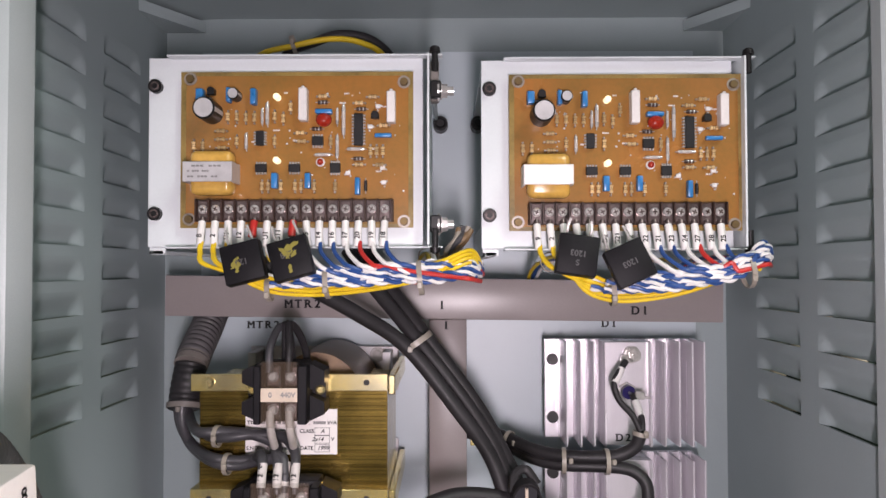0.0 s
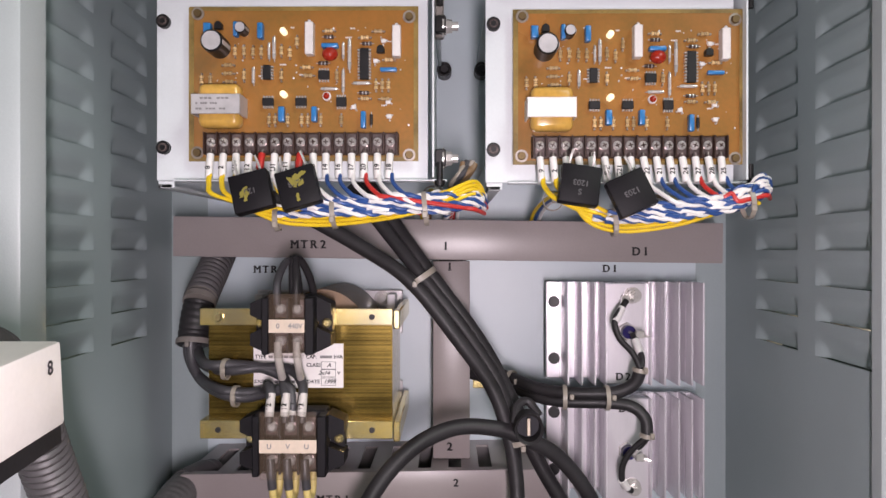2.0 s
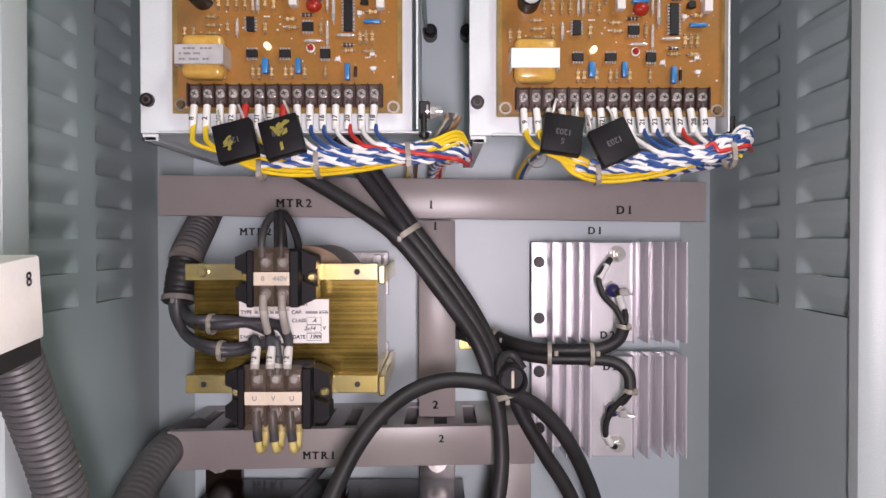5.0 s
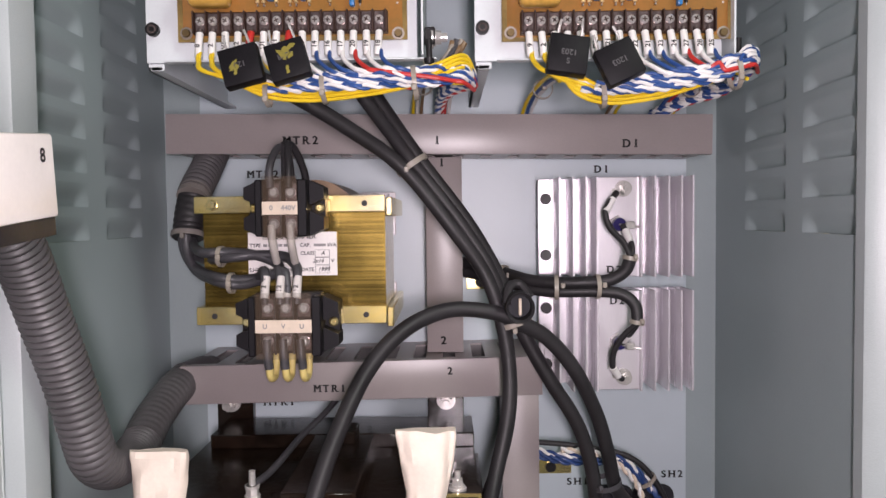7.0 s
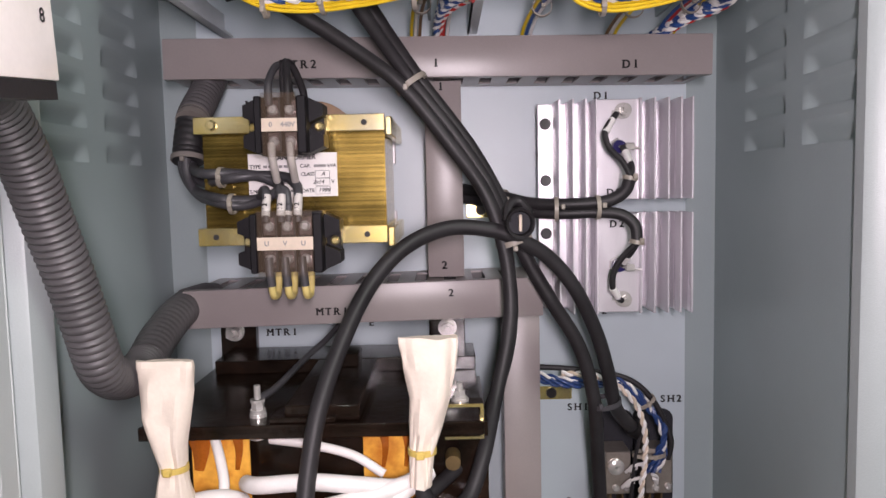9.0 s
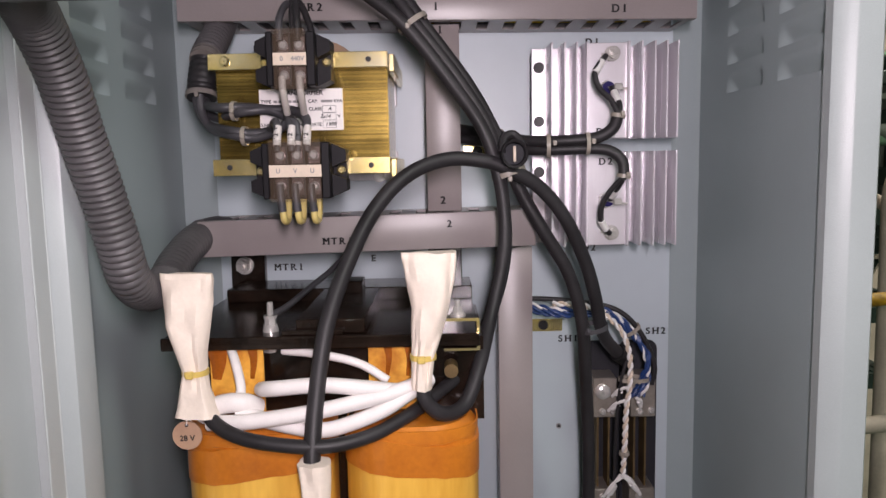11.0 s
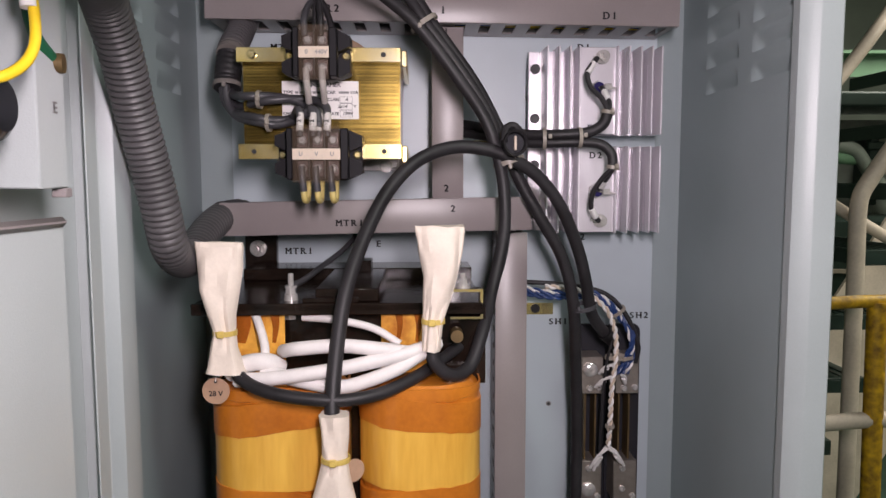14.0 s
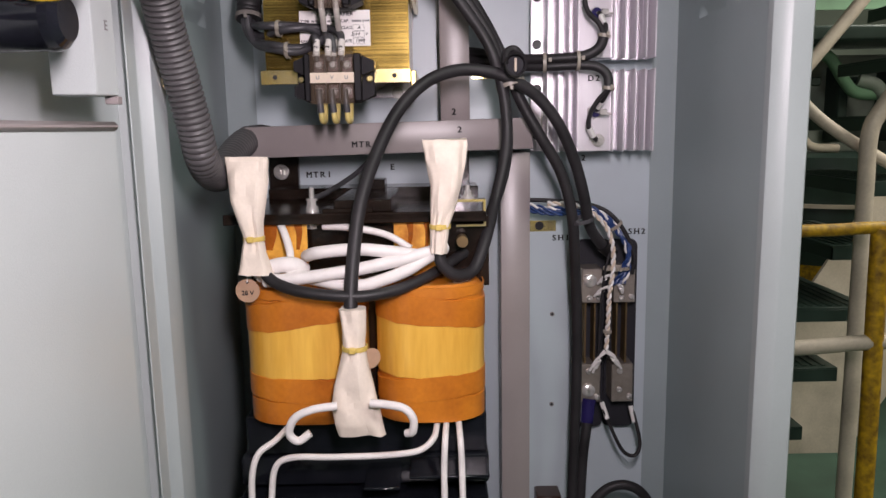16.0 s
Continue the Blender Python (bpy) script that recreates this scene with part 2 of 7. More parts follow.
def tube(bm, path, r, seg=10, caps=True):
    """Sweeps a circle along a path; r is a number or a function of the share of the way."""
    rings = []
    fr = frames(path)
    for i, (p, u, v) in enumerate(fr):
        rad = r(i / (len(fr) - 1)) if callable(r) else r
        rings.append([bm.verts.new(p + rad * (math.cos(a) * u + math.sin(a) * v)) for a in (2 * math.pi * k / seg for k in range(seg))])
    for a, b in zip(rings, rings[1:]):
        for k in range(seg):
            bm.faces.new((a[k], a[(k + 1) % seg], b[(k + 1) % seg], b[k]))
    if caps:
        bm.faces.new(rings[0][::-1])
        bm.faces.new(rings[-1])
    return bm


def cable(name, pts, r, mat, parent, label="", seg=10, n=8):
    return part(name, tube(bmesh.new(), spline(pts, n), r, seg), mat, parent, label)


def even(path, step):
    """The path again, in even steps."""
    out, left = [path[0]], 0.0
    for a, b in zip(path, path[1:]):
        d = (b - a).length
        s = step - left
        while s <= d:
            out.append(a.lerp(b, s / d))
            s += step
        left = (left + d) % step
    return out


def corrugated(bm, pts, r, pitch, depth, seg=18):
    path = even(spline(pts, 24), pitch / 4)
    rings = []
    for i, (p, u, v) in enumerate(frames(path)):
        rad = r - depth * (0, 0.25, 1, 0.25)[i % 4]
        rings.append([bm.verts.new(p + rad * (math.cos(a) * u + math.sin(a) * v)) for a in (2 * math.pi * k / seg for k in range(seg))])
    for a, b in zip(rings, rings[1:]):
        for k in range(seg):
            bm.faces.new((a[k], a[(k + 1) % seg], b[(k + 1) % seg], b[k]))
    bm.faces.new(rings[0][::-1])
    bm.faces.new(rings[-1])
    return bm


def band(bm, at, way, r, w=0.004, thick=0.0016, squash=1.0):
    """A tie round a cable: a ring with a lock."""
    at, way = Vector(at), Vector(way).normalized()
    m = Matrix.Translation(at) @ way.to_track_quat("Z", "Y").to_matrix().to_4x4() @ Matrix.Diagonal((1, squash, 1, 1))
    seg, rings = 18, []
    for rad, z in ((r, -w / 2), (r + thick, -w / 2), (r + thick, w / 2), (r, w / 2)):
        rings.append([bm.verts.new(m @ Vector((rad * math.cos(2 * math.pi * k / seg), rad * math.sin(2 * math.pi * k / seg), z))) for k in range(seg)])
    for a, b in zip(rings, rings[1:] + rings[:1]):
        for k in range(seg):
            bm.faces.new((a[k], a[(k + 1) % seg], b[(k + 1) % seg], b[k]))
    return bm


def tie(at, way, r, parent, lock=(0, -1, 0), mat=None, w=0.004, squash=1.0):
    bm = band(bmesh.new(), at, way, r, w, 0.0010, squash)
    q = Vector(at) + Vector(lock).normalized() * (r * squash + 0.002)
    box(bm, q.x - 0.0021, q.x + 0.0021, q.y - 0.0012, q.y + 0.0018, q.z - 0.0026, q.z + 0.0026, 0.0007)
    return part("cable_tie", bm, mat or TIE, parent, "pale nylon cable tie")


SLABS = {"M": ((0, 0), (1, 0), (0, 1), (1, 1)), "T": ((0.5, 0),), "R": ((0, 0), (1, 0), (0, 1)), "D": ((0, 0), (0, 1)), "H": ((0, 0), (1, 0), (0, 1), (1, 1)), "E": ((0, 0), (0, 1)), "1": ((0.55, 0),)}


def stamped(name, text, size, at, parent, mat, facing):
    """Stamped capitals: upright letters at an even pitch, with slab feet on their stems."""
    bm, pitch = bmesh.new(), 0.82 * size
    bold, foot = 0.040 * size, 0.065 * size
    for k, ch in enumerate(text):
        x = (k - (len(text) - 1) / 2) * pitch
        c = bpy.data.curves.new(name, "FONT")
        c.body, c.size, c.align_x, c.align_y = ch, size, "CENTER", "CENTER"
        tmp = bpy.data.objects.new(name, c)
        me = bpy.data.meshes.new_from_object(tmp)
        bpy.data.objects.remove(tmp)
        xs, ys = [v.co.x for v in me.vertices], [v.co.y for v in me.vertices]
        x0, x1, y0, y1 = min(xs), max(xs), min(ys), max(ys)
        fit = min(1.0, 0.60 * size / (x1 - x0))
        for dx, dy in ((-bold, 0), (bold, 0), (0, bold * 0.5), (0, -bold * 0.5)):
            shift = Matrix.Translation((x + dx, dy, 0.00001)) @ Matrix.Diagonal((fit, 1, 1, 1))
            me.transform(shift)
            bm.from_mesh(me)
            me.transform(shift.inverted())
        for u, v in SLABS.get(ch, ()):
            sx = x + fit * (x0 + (x1 - x0) * (0.06 + 0.88 * u))
            sy = y0 if v == 0 else y1 - foot
            q = [bm.verts.new((sx + a * 0.145 * size, sy + b * foot, 0.00003)) for a, b in ((-1, 0), (1, 0), (1, 1), (-1, 1))]
            bm.faces.new(q)
    me = bpy.data.meshes.new(name)
    bm.to_mesh(me)
    bm.free()
    me.transform(Matrix.Translation(at) @ (facing if facing else Matrix.Rotation(radians(90), 4, "X")))
    me.materials.append(mat or INK)
    return part(name, me, None, parent)


def lettering(name, text, size, at, parent, mat=None, turn=0, sheer=0.0, facing=None, wide=1.0):
    """Flat writing on a face that looks out of the cabinet; turn: degrees in its plane."""
    if name == "marking":
        return stamped(name, text, size, at, parent, mat, facing)
    c = bpy.data.curves.new(name, "FONT")
    c.body, c.size, c.align_x, c.align_y, c.shear, c.space_character = text, size, "CENTER", "CENTER", sheer, wide
    tmp = bpy.data.objects.new(name, c)
    me = bpy.data.meshes.new_from_object(tmp)
    bpy.data.objects.remove(tmp)
    bm, bold = bmesh.new(), size * 0.028
    for dx, dy in ((-bold, 0), (bold, 0), (0, bold), (0, -bold)):
        me.transform(Matrix.Translation((dx, dy, 0.00001)))
        bm.from_mesh(me)
        me.transform(Matrix.Translation((-dx, -dy, 0)))
    bm.to_mesh(me)
    bm.free()
    m = (facing if facing else Matrix.Rotation(radians(90), 4, "X"))
    me.transform(Matrix.Translation(at) @ m @ Matrix.Rotation(radians(turn), 4, "Z"))
    me.materials.append(mat or INK)
    return part(name, me, None, parent)


def screw_head(bm, at, r, h=0.0025, way=(0, -1, 0), seg=14):
    """A pan head with a cross slot cut as a dip."""
    at, way = Vector(at), Vector(way).normalized()
    cyl(bm, at, at + way * h * 0.55, r, r, seg)
    cyl(bm, at + way * h * 0.55, at + way * h, r, r * 0.62, seg)
    m = Matrix.Translation(at + way * h) @ way.to_track_quat("Z", "Y").to_matrix().to_4x4()
    for a in (0.5, 0.5 + math.pi / 2):
        box(bm, -r * 0.5, r * 0.5, -r * 0.1, r * 0.1, -h * 0.2, h * 0.06, 0, 1, m @ Matrix.Rotation(a, 4, "Z"))


def hex_bolt(bm, at, r, h, way=(0, -1, 0), stud=0.0, washer=1.5):
    at, way = Vector(at), Vector(way).normalized()
    cyl(bm, at, at + way * h * 0.2, r * washer, r * washer, 20)
    cyl(bm, at + way * h * 0.2, at + way * h * 0.42, r * 1.2, r * 1.2, 18)
    cyl(bm, at + way * h * 0.42, at + way * h, r, r * 0.94, 6)
    if stud:
        cyl(bm, at + way * h, at + way * (h + stud), r * 0.55, r * 0.5, 12)


def glowing(m, colour, strength):
    b = m.node_tree.nodes["Principled BSDF"]
    b.inputs["Emission Color"].default_value, b.inputs["Emission Strength"].default_value = rgb(*colour), strength
    return m


def uneven(m, low, high):
    """Lets alike pieces differ in brightness, each by its own chance."""
    nt = m.node_tree
    info, ramp, mul = nt.nodes.new("ShaderNodeObjectInfo"), nt.nodes.new("ShaderNodeMapRange"), nt.nodes.new("ShaderNodeMix")
    ramp.inputs["To Min"].default_value, ramp.inputs["To Max"].default_value = low, high
    nt.links.new(info.outputs["Random"], ramp.inputs["Value"])
    mul.data_type, mul.blend_type = "RGBA", "MULTIPLY"
    mul.inputs[0].default_value = 1.0
    b = nt.nodes["Principled BSDF"]
    nt.links.new(b.inputs["Base Color"].links[0].from_socket, mul.inputs[6])
    nt.links.new(ramp.outputs[0], mul.inputs[7])
    nt.links.new(mul.outputs[2], b.inputs["Base Color"])
    return m


uneven(GOLD_CORE, 0.55, 1.1)
uneven(BODY_TAN, 0.55, 1.2)
LIT = glowing(material("lit_lamp_dome", (0.85, 0.75, 0.45), 0.15, 0, 0.05, 50, 0.0), (1.0, 0.90, 0.62), 0.9)

# ---- the cabinet's shell ----
XL, XR, YB, YF, ZT = -0.309, 0.317, 0.827, 0.47, 1.866
PLATE_Y = 0.82
LOUVRE_H, LOUVRE_PITCH, LOUVRE_Z, LOUVRE_ROWS = 0.021, 0.0299, 1.4545, 12


def louvre_mesh(w, side):
    """A pressed louvre: the sheet bulges outwards, runs out softly and opens along its lower edge."""
    bm, na, nb, deep = bmesh.new(), 22, 8, 0.0066
    for back in (0.0, 0.0012):
        rows = []
        for j in range(nb + 1):
            b = j / nb
            prof = 0.5 + 0.5 * math.cos(b * math.pi)
            row = []
            for i in range(na + 1):
                a = i / na
                e = min(1.0, a * w / 0.012, (1 - a) * w / 0.0165)
                row.append(bm.verts.new((side * (deep * prof * (0.5 - 0.5 * math.cos(e * math.pi)) + back), a * w, b * LOUVRE_H)))
            rows.append(row)
        for j in range(nb):
            for i in range(na):
                bm.faces.new((rows[j][i], rows[j][i + 1], rows[j + 1][i + 1], rows[j + 1][i]))
    return mesh_of("louver", bm, PAINT)


def side_wall(name, x, side, front, columns, label):
    bm = bmesh.new()
    ys = [front] + [v for c in columns for v in c] + [YB]
    zs = [0.02]
    for k in range(LOUVRE_ROWS):
        z = LOUVRE_Z + k * LOUVRE_PITCH
        zs += [z, z + LOUVRE_H]
    zs.append(ZT)
    for i in range(len(ys) - 1):
        for j in range(len(zs) - 1):
            if i % 2 and j % 2:
                continue
            box(bm, min(x, x + side * 0.002), max(x, x + side * 0.002), ys[i], ys[i + 1], zs[j], zs[j + 1])
    wall = solid(name, bm, PAINT, label, "wall", "structure", smooth=False)
    for y0, y1 in columns:
        me = louvre_mesh(y1 - y0, side)
        for k in range(LOUVRE_ROWS):
            ob = new("louver", me)
            ob.parent = wall
            ob.location = (x, y0, LOUVRE_Z + k * LOUVRE_PITCH)
    return wall


side_wall("wall_left", XL, -1, 0.480, ((0.562, 0.642), (0.675, 0.757)), "grey-green painted steel cabinet side with pressed louvres")
side_wall("wall_right", XR, 1, 0.518, ((0.532, 0.622), (0.653, 0.745)), "grey-green painted steel cabinet side with pressed louvres")
bm = bmesh.new()
box(bm, XL - 0.002, XR + 0.002, YB, YB + 0.002, 0.02, ZT)
solid("wall_back", bm, PAINT, "grey-green painted steel back wall of the cabinet", "wall", "structure")
bm = bmesh.new()
box(bm, XL - 0.002, XR + 0.002, YF, YB + 0.002, ZT, ZT + 0.002)
for s, x in ((1, XL), (-1, XR)):
    for y, d in ((YB - 0.002, -1),):
        v = [bm.verts.new(p) for p in ((x, y, ZT - 0.004), (x + s * 0.045, y, ZT - 0.004), (x, y + d * 0.075, ZT - 0.004), (x, y, ZT - 0.016), (x + s * 0.045, y, ZT - 0.016), (x, y + d * 0.075, ZT - 0.016))]
        for f in ((0, 1, 2), (3, 5, 4), (0, 3, 4, 1), (1, 4, 5, 2), (2, 5, 3, 0)):
            bm.faces.new([v[i] for i in f])
bmesh.ops.recalc_face_normals(bm, faces=bm.faces)
solid("ceiling", bm, PAINT, "grey-green painted steel cabinet top with corner gussets", "ceiling", "structure", smooth=False)
bm = bmesh.new()
box(bm, XL - 0.002, XR + 0.002, YF, YB + 0.002, 0.0, 0.02)
solid("floor", bm, PAINT, "grey-green painted steel cabinet bottom", "floor", "structure")

# the folded frame round the cabinet's opening
frame_thing = base("front_frame", (0.0, YF, 0.02), "folded grey-green steel frame round the cabinet opening", "frame", kind="structure")
for profile in (((-0.322, 0.500), (-0.322, 0.4715), (-0.3205, 0.470), (-0.2890, 0.470), (-0.2878, 0.4705), (-0.2785, 0.4724), (-0.2765, 0.4736), (-0.2730, 0.486), (-0.2730, 0.498), (-0.307, 0.498)),
                ((0.356, 0.545), (0.3485, 0.5085), (0.3470, 0.507), (0.3285, 0.507), (0.3265, 0.5075), (0.3145, 0.5150), (0.3125, 0.5170), (0.3125, 0.529), (0.3165, 0.529))):
    bm, levels = bmesh.new(), (0.02, ZT)
    rings = [[bm.verts.new((x, y, z)) for x, y in profile] for z in levels]
    for k in range(len(profile)):
        q = (k + 1) % len(profile)
        bm.faces.new((rings[0][k], rings[0][q], rings[1][q], rings[1][k]))
    bm.faces.new(rings[0][::-1])
    bm.faces.new(rings[1])
    bmesh.ops.recalc_face_normals(bm, faces=bm.faces)
    part("jamb", bm, JAMB, frame_thing, "folded jamb with a rounded bright edge")
bm = bmesh.new()
box(bm, XL, XR, YF, YF + 0.03, ZT - 0.03, ZT - 0.001, 0.001)
part("head", bm, DOOR, frame_thing)

# the mounting plate, with slots where the shunts stand
bm = bmesh.new()
PX0, PX1, PZ0, PZ1 = -0.266, 0.281, 0.42, 1.826
box(bm, PX0, PX1, PLATE_Y, PLATE_Y + 0.0025, PZ0, PZ1)
mount = base("mounting_plate", (0.0, PLATE_Y, PZ0), "pale blue-grey painted steel mounting plate at the back", "mounting plate", kind="structure")
part("plate", bm, PLATE, mount, smooth=False)
for x in (-0.22, 0.24):
    bm = bmesh.new()
    box(bm, x, x + 0.02, PLATE_Y + 0.0025, YB, PZ0, PZ1)
    part("standoff", bm, PAINT, mount)
for z in (1.055, 0.918):
    bm = bmesh.new()
    cyl(bm, (0.1455, PLATE_Y - 0.0006, z), (0.1455, PLATE_Y, z), 0.0035, 0.0035, 16)
    part("hole_rim", bm, GREY_INK, mount)
    bm = bmesh.new()
    cyl(bm, (0.1455, PLATE_Y - 0.001, z), (0.1455, PLATE_Y - 0.0006, z), 0.002, 0.002, 14)
    part("hole", bm, INK, mount)
for word, x, z in (("MTR2", -0.196, 1.522), ("D1", 0.186, 1.523), ("MTR1", -0.183, 1.262), ("E", -0.080, 1.271), ("D2", 0.183, 1.279), ("SH1", 0.157, 1.1665), ("SH2", 0.265, 1.174)):
    lettering("marking", word, 0.0115, (x, PLATE_Y - 0.0006, z), mount, wide=1.25)


# ---- wiring ducts ----
def duct(name, x0, x1, z0, z1, yf, label, along="x", tilt=0.0, sides=(True, True), pitch=0.030, slot=0.013):
    """A slotted duct with a snap-on cover; its back stands on the mounting plate."""
    yb = PLATE_Y - 0.001
    d = base(name, ((x0 + x1) / 2, yb, (z0 + z1) / 2), label, "wiring duct", "wiring ducts")
    cx, cz = (x0 + x1) / 2, (z0 + z1) / 2
    rot = Matrix.Translation((cx, 0, cz)) @ Matrix.Rotation(radians(tilt), 4, "Y") @ Matrix.Translation((-cx, 0, -cz))
    bm = bmesh.new()
    box(bm, x0, x1, yf, yf + 0.0022, z0, z1, 0.0009, 2)
    if along == "x":
        for z in (z0, z1 - 0.002):
            box(bm, x0, x1, yf + 0.001, yf + 0.011, z, z + 0.002, 0.0006)
    else:
        for x in (x0, x1 - 0.002):
            box(bm, x, x + 0.002, yf + 0.001, yf + 0.011, z0, z1, 0.0006)
    bmesh.ops.transform(bm, matrix=rot, verts=bm.verts)
    part("cover", bm, DUCT, d)
    lo, hi = (x0, x1) if along == "x" else (z0, z1)
    a, b = (z0, z1) if along == "x" else (x0, x1)
    for on, w0, w1 in ((sides[0], a + 0.0026, a + 0.0046), (sides[1], b - 0.0046, b - 0.0026)):
        bm = bmesh.new()

        def bar(p, q, y0, y1):
            if along == "x":
                box(bm, p, q, y0, y1, w0, w1)
            else:
                box(bm, w0, w1, y0, y1, p, q)

        bar(lo, hi, yf + 0.003, yf + 0.016)
        bar(lo, hi, yb - 0.022, yb)
        p = lo
        while p < hi:
            bar(p, min(hi, p + pitch - (slot if on else 0)), yf + 0.016, yb - 0.022)
            p += pitch
        bmesh.ops.transform(bm, matrix=rot, verts=bm.verts)
        part("slotted_side", bm, DUCT, d, smooth=False)
    # the floor takes the darker tone, so the shade is in its colour
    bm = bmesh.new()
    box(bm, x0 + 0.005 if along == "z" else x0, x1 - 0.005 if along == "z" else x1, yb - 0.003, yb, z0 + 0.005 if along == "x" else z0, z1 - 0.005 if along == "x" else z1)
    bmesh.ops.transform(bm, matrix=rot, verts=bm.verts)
    part("bottom", bm, DUCT_SHADED, d)
    return d


upper_duct = duct("wiring_duct", -0.270, 0.277, 1.5345, 1.5745, 0.725, "grey plastic slotted wiring duct running across below the boards", tilt=0.75)
for word, x, z in (("MTR2", -0.134, 1.5495), ("1", 0.002, 1.548), ("D1", 0.1955, 1.5425)):
    lettering("marking", word, 0.0115, (x, 0.7244, z), upper_duct, wide=1.25)
inner = base("duct_wires", (0.13, 0.77, 1.545), "yellow, white and brown wires lying inside the slotted duct", "wires")
rng = random.Random(17)
for k, tone in enumerate((W_YELLOW, W_WHITE, W_YELLOW, W_BROWN, W_YELLOW, W_WHITE, W_YELLOW, W_BLUE, W_YELLOW)):
    y = 0.744 + 0.0058 * k
    cable("wire", [(x, y + 0.003 * rng.uniform(-1, 1), 1.5440 - 0.013 * x + 0.0022 * rng.random()) for x in (-0.02, 0.04, 0.10, 0.16, 0.22, 0.262)], 0.0019, tone, inner, "", 7, 5)
middle_duct = duct("wiring_duct", -0.011, 0.0265, 1.332, 1.533, 0.742, "grey plastic slotted wiring duct standing between two cross ducts", "z")
for word, z in (("1", 1.527), ("2", 1.344)):
    lettering("marking", word, 0.0115, (0.006, 0.7414, z), middle_duct)
lower_duct = duct("wiring_duct", -0.252, 0.102, 1.294, 1.332, 0.697, "grey plastic slotted wiring duct above the large transformer", tilt=-1.0)
for word, x, z in (("MTR1", -0.105, 1.3055), ("2", 0.012, 1.3215)):
    lettering("marking", word, 0.0102, (x, 0.6964, z), lower_duct, wide=1.25)
side_duct = duct("wiring_duct", 0.0655, 0.104, 0.42, 1.291, 0.742, "grey plastic slotted wiring duct standing beside the large transformer", "z", pitch=0.022, slot=0.008)
lettering("marking", "3", 0.0115, (0.074, 0.7414, 1.272), side_duct)

# ---- small transformer with its terminal blocks ----
tr = base("transformer", (-0.13, PLATE_Y, 1.38), "varnished transformer with yellow zinc brackets on the plate", "transformer")
n = 56
for k in range(n):
    bm = bmesh.new()
    z = 1.388 + 0.090 * k / n
    jut = 0.0010 * (k % 2) + 0.0010 * random.random()
    box(bm, -0.2135, -0.046, 0.663 - jut, 0.765, z, z + 0.090 / n)
    part("lamination", bm, GOLD_CORE, tr, "", smooth=False)
for z0, z1 in ((1.4775, 1.4925), (1.3765, 1.3925)):
    top = z0 > 1.45
    bm = bmesh.new()
    box(bm, -0.2165, -0.0445, 0.646, 0.648, z0, z1, 0.0006)
    ze = z1 - 0.002 if not top else z0
    box(bm, -0.2165, -0.0445, 0.647, 0.780, ze if top else z1 - 0.0018, (ze + 0.0018) if top else z1)
    box(bm, -0.0445, -0.0385, 0.652, 0.80, z0 - 0.004, z1 - 0.002, 0.001)
    part("bracket", bm, ZINC, tr)
    for x in (-0.063, -0.200):
        bm = bmesh.new()
        if x > -0.1 or not top:
            cyl(bm, (x, 0.6452, (z0 + z1) / 2), (x, 0.646, (z0 + z1) / 2), 0.0026, 0.0026, 14)
            part("hole", bm, INK, tr)
        else:
            screw_head(bm, (x, 0.646, (z0 + z1) / 2), 0.005, 0.004)
            part("screw", bm, ZINC, tr)
bm = bmesh.new()
box(bm, -0.207, -0.046, 0.808, 0.811, 1.452, 1.500, 0.001)
box(bm, -0.207, -0.046, 0.808, 0.811, 1.366, 1.400, 0.001)
for x in (-0.20, -0.06):
    box(bm, x, x + 0.008, 0.77, 0.81, 1.37, 1.497)
part("foot_plate", bm, TIN, tr, "pale zinc foot plate")
for x, z in ((-0.190, 1.491), (-0.069, 1.491), (-0.190, 1.372), (-0.069, 1.372)):
    bm = bmesh.new()
    hex_bolt(bm, (x, 0.808, z), 0.0055, 0.009)
    part("bolt", bm, CHROME, tr)
bm = bmesh.new()
cyl(bm, (-0.112, 0.675, 1.440), (-0.112, 0.80, 1.440), 0.068, 0.068, 40)
bmesh.ops.scale(bm, vec=(0.75, 1, 1), space=Matrix.Translation((0.112, 0, 0)), verts=bm.verts)
part("winding", bm, W_BROWN, tr, "brown paper-wrapped winding")
bm = bmesh.new()
box(bm, -0.172, -0.0905, 0.6595, 0.6612, 1.4195, 1.4595)
plate_label = part("rating_label", bm, LABEL, tr, "white printed rating label filled in by hand")
for word, x, z, s in (("TRANSFORMER", -0.131, 1.4555, 0.0062), ("TYPE", -0.1655, 1.4475, 0.0046), ("CAP.", -0.1195, 1.4475, 0.0046), ("kVA", -0.095, 1.4475, 0.0046), ("CLASS", -0.1175, 1.440, 0.0046), ("A", -0.1035, 1.440, 0.0050), ("2x14", -0.108, 1.4328, 0.0050), ("V", -0.0945, 1.4328, 0.0046), ("S.NO.", -0.1655, 1.425, 0.0046), ("DATE", -0.1175, 1.425, 0.0046), ("1999", -0.103, 1.425, 0.0054)):
    hand = word in ("A", "2x14", "1999")
    lettering("print", word, s, (x, 0.6592, z), plate_label, sheer=0.35 if hand else 0.0)
for x0, x1, z in ((-0.160, -0.128, 1.4475), (-0.1135, -0.0985, 1.4475), (-0.155, -0.1275, 1.440), (-0.155, -0.1275, 1.4328), (-0.155, -0.1275, 1.425)):
    bm = bmesh.new()
    for k in range(6):
        u = x0 + 0.002 + (x1 - x0 - 0.004) * k / 6
        box(bm, u, u + (x1 - x0) / 9, 0.6590, 0.6595, z - 0.0012, z + 0.0012)
    part("writing_bar", bm, GREY_INK, plate_label)
